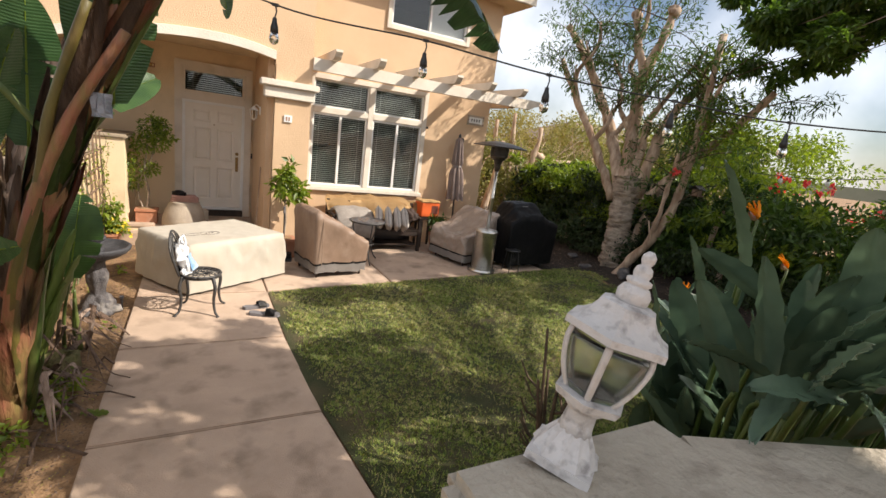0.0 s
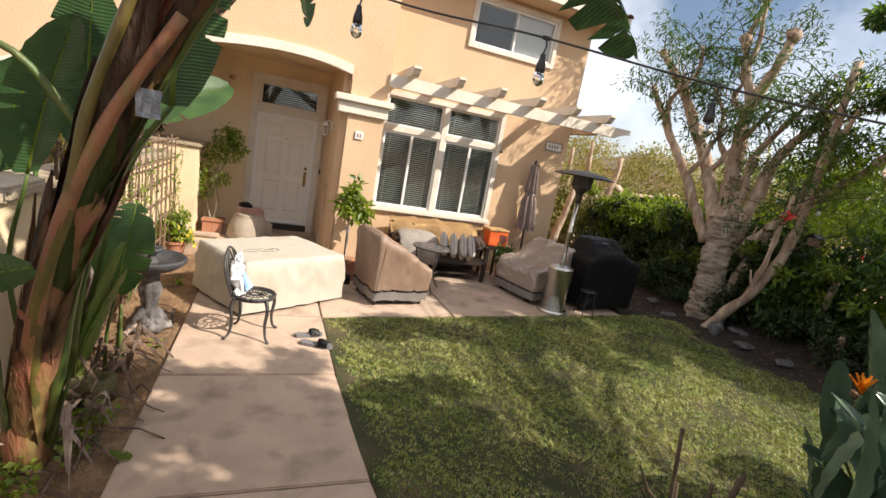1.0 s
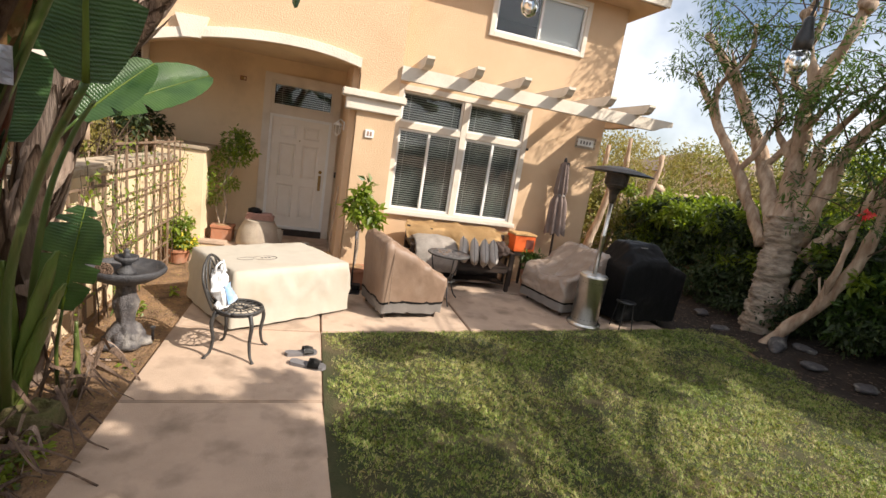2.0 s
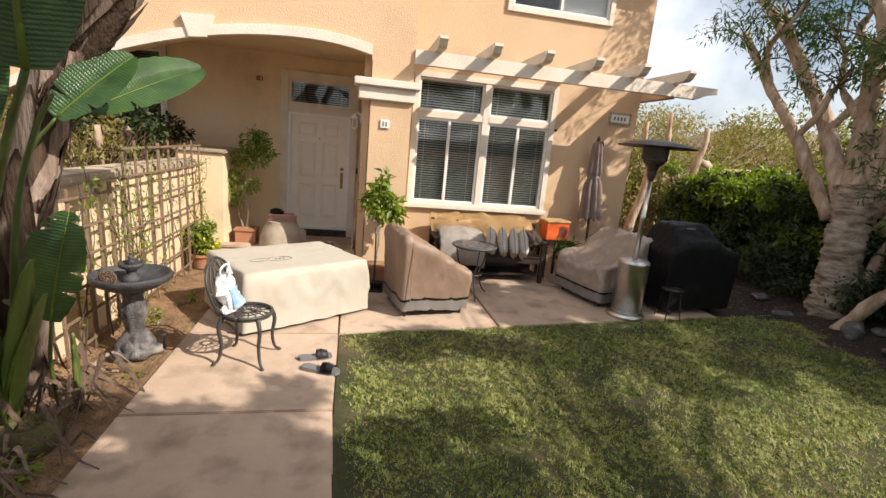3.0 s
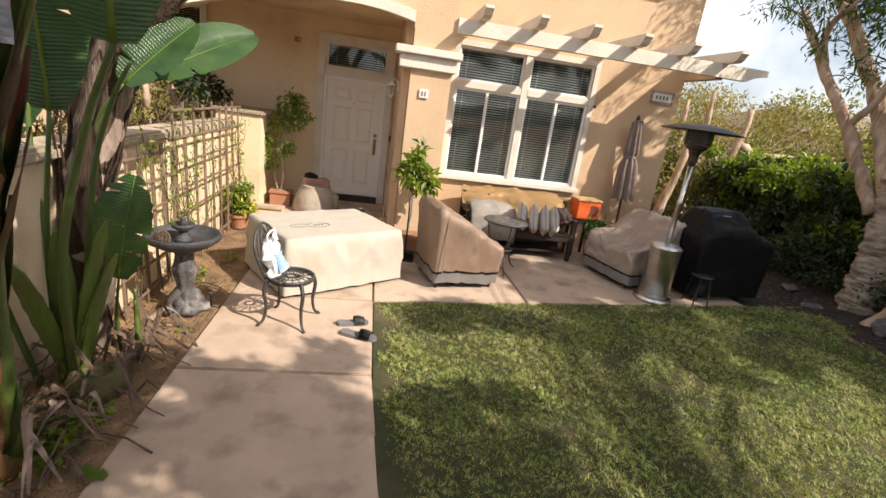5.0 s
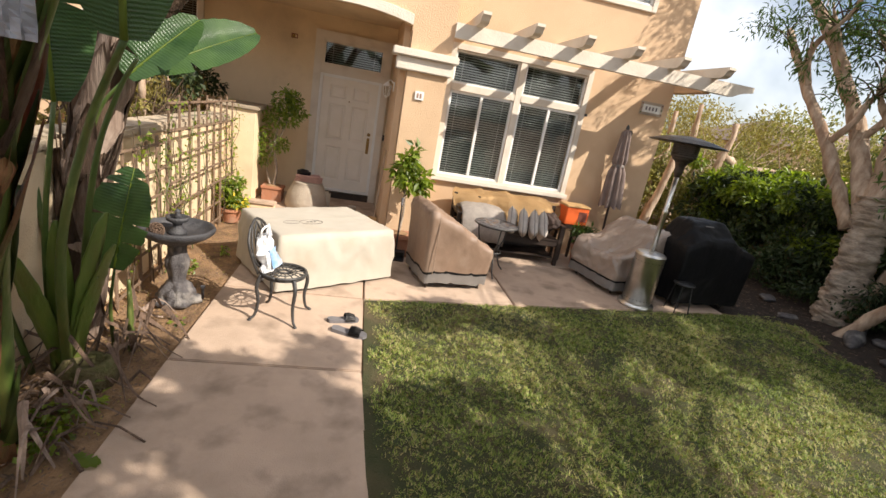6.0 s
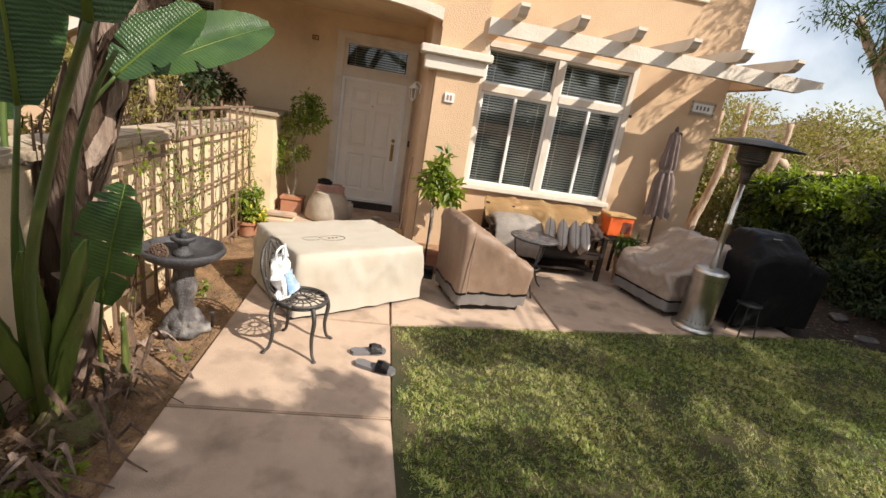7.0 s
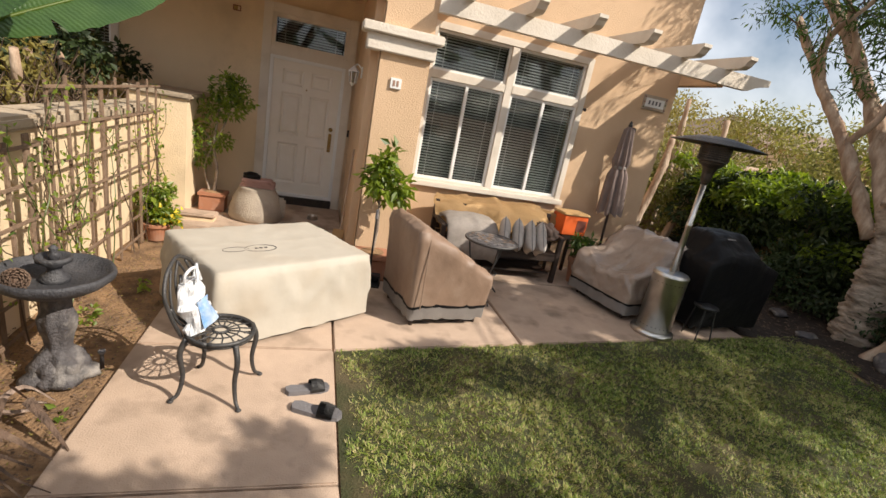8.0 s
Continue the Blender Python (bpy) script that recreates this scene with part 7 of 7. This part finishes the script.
    for k, (pts, r0, r1) in enumerate(limbs):
        s = smooth_path(pts, 7)
        lb = part("limb", tube(s, taper(r0, r1, len(s)), 14, rough=0.6, seed=k), BARK, t, smooth=True)
        if k in (0, 2, 3):
            own = bmesh.new()
            bmesh.ops.create_icosphere(own, subdivisions=3, radius=r1 * 1.7)
            for v in own.verts:
                v.co = v.co * (1 + 0.4 * noise.noise(v.co * 9 + Vector((k, 0, 0)))) + s[-1]
            part("knuckle", own, BARK, lb, smooth=True)
        for j in range(9):
            q = s[rng.randrange(len(s) // 2, len(s))]
            e = q + Vector((rng.gauss(0, 0.4), rng.gauss(0, 0.5), rng.uniform(-0.1, 0.7)))
            part("twig", tube(smooth_path([q, (q + e) / 2 + Vector((0, 0, 0.08)), e], 3), taper(0.012, 0.004, 7), 5), TWIG, lb)
            clumps.append((e.x, e.y, e.z, 0.22, 0.24, 0.2))
            if j % 2:
                clumps.append(((q.x + e.x) / 2, (q.y + e.y) / 2, (q.z + e.z) / 2, 0.15, 0.16, 0.14))
    # shreds of bark
    for k in range(40):
        pts, r0, r1 = limbs[rng.randrange(len(limbs))]
        s = smooth_path(pts, 7)
        q = s[rng.randrange(1, len(s) - 1)]
        own = moved(box(-0.014, 0.014, -0.003, 0.003, 0, rng.uniform(0.1, 0.3)), Matrix.Translation(q + Vector((rng.uniform(-0.15, -0.05), rng.uniform(-0.12, 0.12), 0))) @ Matrix.Rotation(rng.uniform(-0.3, 0.3), 4, "X") @ Matrix.Rotation(rng.random() * 3, 4, "Z"))
        part("bark_shred", own, BARK, t)
    leaf_cloud("crown", clumps, 12500, 0.105, LEAF, t, 51, 0.24, 0.5)
    leaf_cloud("crown", [(X + 0.5, Y - 1.1, 3.0, 0.5, 0.6, 0.6), (X + 0.6, Y - 1.6, 2.6, 0.5, 0.6, 0.5), (X + 0.5, Y - 0.9, 3.9, 0.3, 0.4, 0.4)], 1500, 0.10, LEAF_LIGHT, t, 52, 0.4, 0.3)


myrtle_tree()


def shade_tree():
    """Broad evergreen whose boughs hang over the entrance and dapple the lawn and the path."""
    t = thing("shade_tree", "broad evergreen tree with dense dark glossy leaves", "tree")
    sp = smooth_path([(7.9, -7.2, -0.05), (7.7, -7.1, 1.4), (7.3, -6.8, 2.8), (6.7, -6.4, 3.9), (6.0, -5.8, 4.8)], 5)
    part("trunk", tube(sp, taper(0.24, 0.10, len(sp)), 14, rough=0.3), BARK_GREY, t, smooth=True)
    rng = random.Random(9)
    clumps = []
    x = 2.0
    while x < 9.0:
        y = -9.6
        while y < -0.6:
            e = Vector((x + rng.uniform(-0.4, 0.4), y + rng.uniform(-0.4, 0.4), rng.uniform(3.75, 4.8)))
            y += 0.78
            if rng.random() < (0.05 if e.x > 6.1 and e.y > -3.2 else (0.50 if e.y < -4.4 else 0.42) if e.x > 4.6 else 0.04) or (e.x < 4.4 and e.y > -4.2) or (6.2 < e.x < 8.0 and -5.9 < e.y < -4.5) or (e.x < 7.1 and e.y > -1.6) or (e.x < 5.6 and e.y > -2.3):
                continue
            s = sp[-1 - rng.randrange(6)]
            q = smooth_path([s, (s + e) / 2 + Vector((0, 0, 0.2)), e], 5)
            part("bough", tube(q, taper(0.016, 0.005, len(q)), 5), BARK_GREY, t, smooth=True)
            for j in range(4 if e.x > 4.6 else 6):
                c = e + Vector((rng.gauss(0, 0.16), rng.gauss(0, 0.16), rng.gauss(0, 0.10)))
                clumps.append((c.x, c.y, c.z, rng.uniform(0.12, 0.24), rng.uniform(0.12, 0.24), rng.uniform(0.07, 0.14)))
        x += 0.78
    # extra boughs added only to shade the patio, path and lawn edge
    for k in range(54):
        e = Vector((4.9 + 0.24 * (k - 36), rng.uniform(-3.75, -3.15), rng.uniform(4.2, 4.6))) if k >= 36 else Vector((rng.uniform(5.9, 8.2), rng.uniform(-2.5, -1.15), rng.uniform(4.1, 4.7))) if k < 20 else Vector((rng.uniform(2.7, 4.7), rng.uniform(-6.2, -4.3), rng.uniform(4.2, 4.7)))
        q = smooth_path([sp[-3], (sp[-3] + e) / 2 + Vector((0, 0, 0.3)), e], 4)
        part("bough", tube(q, taper(0.02, 0.006, len(q)), 5), BARK_GREY, t, smooth=True)
        clumps += [(e.x + rng.gauss(0, 0.1), e.y + rng.gauss(0, 0.1), e.z + rng.gauss(0, 0.06), 0.22, 0.20, 0.12) for j in range(2)]
    # boughs added out of view to shade the lantern and the front trunk
    for e in ((2.2, -6.8, 4.2), (2.55, -7.05, 4.45), (2.0, -6.6, 4.0), (2.6, -6.5, 4.3), (1.9, -7.1, 4.3), (3.0, -7.3, 4.5), (1.6, -6.4, 4.1), (2.9, -6.9, 4.2), (2.3, -6.3, 4.3), (2.4, -7.5, 4.5), (0.9, -4.6, 4.3), (1.3, -4.3, 4.2), (1.6, -4.7, 4.4), (1.1, -5.0, 4.5), (0.6, -4.9, 4.4), (1.5, -4.05, 4.1)):
        s = sp[-2]
        q = smooth_path([s, (s + Vector(e)) / 2 + Vector((0, 0, 0.3)), e], 5)
        part("bough", tube(q, taper(0.02, 0.006, len(q)), 5), BARK_GREY, t, smooth=True)
        clumps += [(e[0] + rng.gauss(0, 0.12), e[1] + rng.gauss(0, 0.12), e[2] + rng.gauss(0, 0.08), 0.34, 0.34, 0.18) for j in range(3)]
    leaf_cloud("crown", clumps, 90000, 0.115, LEAF_CANOPY, t, 61, 0.45, 0.4)


shade_tree()


def bed_shade_tree():
    """Added tree outside the boundary wall, placed to keep the hedge bed in shade."""
    t = thing("bed_shade_tree", "tall dense evergreen tree added beyond the boundary wall for shade", "tree")
    sp = smooth_path([(11.2, -4.6, -0.05), (11.1, -4.5, 2.0), (11.3, -4.2, 4.0), (11.6, -3.9, 6.2)], 5)
    part("trunk", tube(sp, taper(0.28, 0.10, len(sp)), 14, rough=0.3), BARK_GREY, t, smooth=True)
    rng = random.Random(19)
    clumps = []
    for k in range(40):
        x = rng.uniform(10.6, 12.8)
        e = Vector((x, rng.uniform(-5.4, -2.2), 1.03 * x + rng.uniform(-6.1, -5.0)))
        s = sp[-1 - rng.randrange(7)]
        q = smooth_path([s, (s + e) / 2 + Vector((0, 0, 0.2)), e], 4)
        part("bough", tube(q, taper(0.04, 0.012, len(q)), 5), BARK_GREY, t, smooth=True)
        for j in range(3):
            c = e + Vector((rng.gauss(0, 0.3), rng.gauss(0, 0.3), rng.gauss(0, 0.2)))
            clumps.append((c.x, c.y, c.z, rng.uniform(0.35, 0.6), rng.uniform(0.35, 0.6), rng.uniform(0.25, 0.4)))
    leaf_cloud("crown", clumps, 14500, 0.15, LEAF_DARK, t, 62, 0.5, 0.4)


bed_shade_tree()


def shrub(name, label, clumps, count, size, material, seed, stems=(), narrow=0.45, category="shrub", thick=0.07):
    s = thing(name, label, category)
    for k, pts in enumerate(stems):
        sp = smooth_path(pts, 5)
        part("stem", tube(sp, taper(thick, 0.5 * thick, len(sp)), 10, rough=0.5, seed=k), BARK, s, smooth=True)
    leaf_cloud("crown", clumps, count, size, material, s, seed, narrow)
    return s


def rows_of(rng, n, x, y, z, r):
    return [(rng.uniform(*x), rng.uniform(*y), rng.uniform(*z), r * rng.uniform(0.6, 1.3), r * rng.uniform(0.6, 1.3), r * rng.uniform(0.5, 1.0)) for k in range(n)]


def hedges():
    rng = random.Random(33)
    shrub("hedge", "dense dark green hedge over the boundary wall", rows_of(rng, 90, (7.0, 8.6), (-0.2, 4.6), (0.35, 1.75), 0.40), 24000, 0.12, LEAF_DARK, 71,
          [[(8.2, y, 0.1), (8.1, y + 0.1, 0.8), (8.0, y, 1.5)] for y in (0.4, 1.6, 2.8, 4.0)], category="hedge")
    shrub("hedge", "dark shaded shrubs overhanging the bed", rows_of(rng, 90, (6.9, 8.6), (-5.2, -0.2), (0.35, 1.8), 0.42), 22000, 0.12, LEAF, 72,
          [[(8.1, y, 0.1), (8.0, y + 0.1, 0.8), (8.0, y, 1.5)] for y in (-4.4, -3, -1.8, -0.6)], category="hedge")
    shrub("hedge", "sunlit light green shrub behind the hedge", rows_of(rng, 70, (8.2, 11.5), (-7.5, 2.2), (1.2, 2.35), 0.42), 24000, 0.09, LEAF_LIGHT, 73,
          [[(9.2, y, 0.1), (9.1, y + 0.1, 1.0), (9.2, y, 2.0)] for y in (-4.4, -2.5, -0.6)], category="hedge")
    shrub("hedge", "olive green shrubs beyond the house corner", rows_of(rng, 90, (5.6, 8.8), (4.9, 7.2), (0.3, 1.75), 0.45), 9000, 0.10, LEAF_OLIVE, 74,
          [[(6.2, 4.8, 0.0), (6.4, 5.1, 0.9), (6.2, 5.4, 1.8)], [(7.4, 5.4, 0.0), (7.2, 5.6, 0.9), (7.3, 5.5, 1.8)]], category="hedge")
    shrub("garden_tree", "yellow-green airy tree with orange bark behind the house", rows_of(rng, 60, (6.0, 12.0), (6.5, 11), (1.8, 3.4), 0.55), 12000, 0.10, LEAF_DRY, 75,
          [[(5.65, 4.2, 0.0), (5.8, 4.2, 0.6), (6.0, 4.2, 1.6), (6.2, 4.4, 2.3)], [(6.8, 4.6, 0.0), (7.1, 4.6, 0.85), (7.5, 4.6, 2.3), (7.6, 4.7, 2.8)], [(6.65, 5.5, 0.0), (6.7, 5.5, 1.6), (6.66, 5.5, 2.9)], [(7.2, 5.5, 0.0), (7.28, 5.5, 1.6), (7.24, 5.5, 3.15)], [(7.5, 4.7, 2.1), (8.4, 5.0, 1.93), (9.7, 5.1, 2.0)]], category="tree", thick=0.105)
    shrub("garden_tree", "light green airy tree beyond the boundary wall", rows_of(rng, 60, (9.5, 14), (1.5, 7), (1.6, 3.3), 0.55), 13000, 0.11, LEAF_OLIVE, 76,
          [[(11, 4, 0.0), (11.2, 4.2, 1.2), (11, 4, 2.6)]], category="tree")
    shrub("garden_tree", "bushy green tree rising over the flowering hedge", rows_of(rng, 44, (9.2, 12), (-0.9, 2.4), (2.0, 3.2), 0.5), 9000, 0.10, LEAF_LIGHT, 77,
          [[(10.5, 0.6, 0.0), (10.4, 0.7, 1.6), (10.5, 0.5, 3.0)]], category="tree")
    # lighter leaves on the tips: sunlight put into the hedge's colour
    shrub("hedge", "lighter yellow-green hedge tips, sunlight put into the leaf colour", rows_of(rng, 80, (6.9, 8.4), (0.4, 5.0), (0.85, 1.95), 0.22), 11000, 0.12, LEAF_LIGHT, 85,
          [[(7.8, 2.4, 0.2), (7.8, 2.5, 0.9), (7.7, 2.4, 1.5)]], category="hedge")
    # undergrowth in the dark leaf, added to deepen the bed's shade
    shrub("hedge", "dark leafy undergrowth that deepens the shade along the bed", rows_of(rng, 110, (6.45, 7.5), (-4.8, 3.2), (0.2, 0.75), 0.26), 17000, 0.08, LEAF_DARK, 91, [[(7.2, y, 0.1), (7.1, y + 0.05, 0.3), (7.0, y, 0.6)] for y in (-3.6, -1.4, 0.8, 2.4)], category="hedge")
    # light leaf flecks stand in for sun catching the hedge
    shrub("hedge", "flecks of lighter yellow-green hedge leaves that stand in for sun", rows_of(rng, 60, (6.8, 8.0), (-4.5, 3.5), (0.9, 1.9), 0.16), 4200, 0.11, LEAF_LIGHT, 92, [[(7.6, y, 0.1), (7.5, y + 0.1, 0.8), (7.4, y, 1.4)] for y in (-3.2, -0.9, 1.2)], category="hedge")
    f = leaf_cloud("red_blossoms", rows_of(rng, 46, (7.9, 9.2), (-5.4, -0.6), (1.4, 2.3), 0.06), 420, 0.075, PETAL_RED, None, 78, 0.8)
    tagged(f, "scattered coral red blossoms on the shrubs", "flowers", kind="stuff")
    f = leaf_cloud("hibiscus_blossom", [(6.55, -0.45, 2.08, 0.045, 0.045, 0.045)], 24, 0.06, PETAL_RED, None, 79, 0.9)
    tagged(f, "single coral red hibiscus blossom", "flower", kind="stuff")
    # neighbour's side, beyond the garden wall
    d = shrub("neighbour_shrub", "half-dry shrub growing over the garden wall", rows_of(rng, 34, (-3.6, -2.6), (-0.8, 3.6), (1.2, 1.85), 0.26), 7600, 0.07, LEAF_DRY, 80,
              [[(-2.8, y, 0.0), (-2.75, y + 0.1, 0.9), (-2.7 + 0.1 * math.sin(9 * y), y - 0.2, 1.8)] for y in (-0.4, 0.3, 0.9, 1.5, 2.0, 2.6)])
    leaf_cloud("crown", rows_of(rng, 20, (-3.4, -2.5), (1.2, 3.9), (1.5, 1.95), 0.22), 2600, 0.085, LEAF_DARK, d, 81, 0.6)
    d = thing("dry_brush", "tangle of bare tan branches behind the hedge", "branches", kind="stuff")
    own = bmesh.new()
    for k in range(80):
        p = Vector((rng.uniform(5.7, 10.0), rng.uniform(4.6, 6.4), rng.uniform(0.9, 2.1)))
        q = p + Vector((rng.gauss(0.1, 0.45), rng.gauss(0, 0.35), rng.uniform(0.2, 0.95)))
        tube([p, (p + q) / 2 + Vector((rng.gauss(0, 0.08), 0, rng.gauss(0, 0.06))), q], [0.013, 0.009, 0.005], 5, own)
    part("branch_tangle", own, BARK, d)
    shrub("hedge", "olive brush between the hedge and the far trees", rows_of(rng, 70, (5.9, 11.0), (5.0, 6.8), (1.0, 2.35), 0.36), 15000, 0.09, LEAF_OLIVE, 95, [[(7.8, 5.9, 0.0), (7.9, 5.8, 1.0), (7.8, 5.9, 2.0)], [(9.2, 5.9, 0.0), (9.1, 5.8, 1.0), (9.2, 5.9, 2.0)]], category="hedge")
    b = thing("dead_branches", "tangle of bare brown branches above the wall", "branches", kind="stuff")
    own = bmesh.new()
    for k in range(150):
        p = Vector((rng.uniform(-2.9, -2.45), rng.uniform(-0.6, 2.8), rng.uniform(1.2, 1.5)))
        q = p + Vector((rng.gauss(0, 0.15), rng.gauss(0, 0.3), rng.uniform(0.15, 0.5)))
        tube([p, (p + q) / 2 + Vector((0.03, 0, 0.02)), q], [0.007, 0.005, 0.003], 5, own)
    part("branch_tangle", own, TWIG, b)


hedges()


def bed_things():
    r = thing("edging_stone", "flat grey stone lying in the bed", "stone", pose(6.15, 0.75, 0.02), "bed stones")
    own = bmesh.new()
    bmesh.ops.create_icosphere(own, subdivisions=3, radius=1)
    for v in own.verts:
        p = v.co.copy()
        v.co = Vector((p.x * 0.16, p.y * 0.11, p.z * 0.05)) * (1 + 0.3 * noise.noise(p * 1.6))
    part("stone_body", own, STONE, r, smooth=True)
    for x, y, a in ((6.35, 1.35, 40), (6.6, -0.2, 100), (6.3, -1.2, 10), (7.1, -1.6, 70), (6.25, -0.6, 150)):
        copy_thing(r, pose(x, y, bed_rise(x) + 0.005, 0, 0, a))
    g = thing("garden_ornament", "weathered grey-green stone lizard-shaped ornament by the tree", "ornament")
    own = tube(smooth_path([(6.15, -0.15, 0.04), (6.35, -0.02, 0.11), (6.6, 0.12, 0.20), (6.8, 0.3, 0.38)], 5), [0.03, 0.05, 0.07, 0.09, 0.10, 0.10, 0.09, 0.085, 0.08, 0.075, 0.07, 0.065, 0.06, 0.05, 0.045, 0.03], 10, rough=0.4)
    part("ornament_body", own, STONE, g, smooth=True)
    h = thing("bird_feeder", "small hanging wooden bird feeder among the branches", "bird feeder", pose(7.05, -0.6, 1.72))
    part("tray", box(-0.09, 0.09, -0.09, 0.09, 0.0, 0.02, 0.004), WOOD_GREY, h)
    part("house_body", box(-0.06, 0.06, -0.06, 0.06, 0.02, 0.12, 0.004), WOOD_GREY, h)
    part("roof_board", moved(box(-0.10, 0.10, -0.07, 0.07, -0.006, 0.006, 0.002), pose(0, -0.045, 0.15, 32, 0, 0)), WOOD_DARK, h)
    part("roof_board", moved(box(-0.10, 0.10, -0.07, 0.07, -0.006, 0.006, 0.002), pose(0, 0.045, 0.15, -32, 0, 0)), WOOD_DARK, h)
    part("hanger", tube([(0, 0, 0.17), (0.01, 0, 0.8)], 0.003, 5), BLACK, h)


bed_things()


def far_things():
    h = thing("neighbour_house", "distant peach house with a low tiled roof behind trees", "house")
    part("house_wall", box(17, 27, 12, 20, 0, 3.0), STUCCO_PALE, h)
    own = bmesh.new()
    vs = [own.verts.new(c) for c in ((16.5, 11.5, 3.0), (27.5, 11.5, 3.0), (27.5, 20.5, 3.0), (16.5, 20.5, 3.0), (19, 16, 4.3), (25, 16, 4.3))]
    for f in ((0, 1, 5, 4), (1, 2, 5), (2, 3, 4, 5), (3, 0, 4), (3, 2, 1, 0)):
        own.faces.new([vs[k] for k in f])
    part("house_roof", own, TILE, h)
    w = part("house_window", box(16.96, 17.0, 14, 15.2, 1.2, 2.3), ROOM, h)
    part("window_frame", ring_frame(-0.7, 0.7, 1.1, 2.4, 0.1, -0.06, -0.02), WHITE, h).matrix_basis = pose(17, 14.6, 0, 0, 0, 90)
    own = bmesh.new()
    prev = None
    for i in range(60):
        a = radians(-60 + 4 * i)
        x, y = 320 * math.sin(a), 320 * math.cos(a)
        z = 7 + 6 * noise.noise(Vector((i * 0.21, 0, 0)))
        row = [own.verts.new((x, y, -2)), own.verts.new((x * 1.02, y * 1.02, z))]
        if prev:
            own.faces.new((prev[0], row[0], row[1], prev[1]))
        prev = row
    tagged(part("backdrop", own, HILL, smooth=True), "low hazy hills on the horizon", "hills", kind="structure")


far_things()
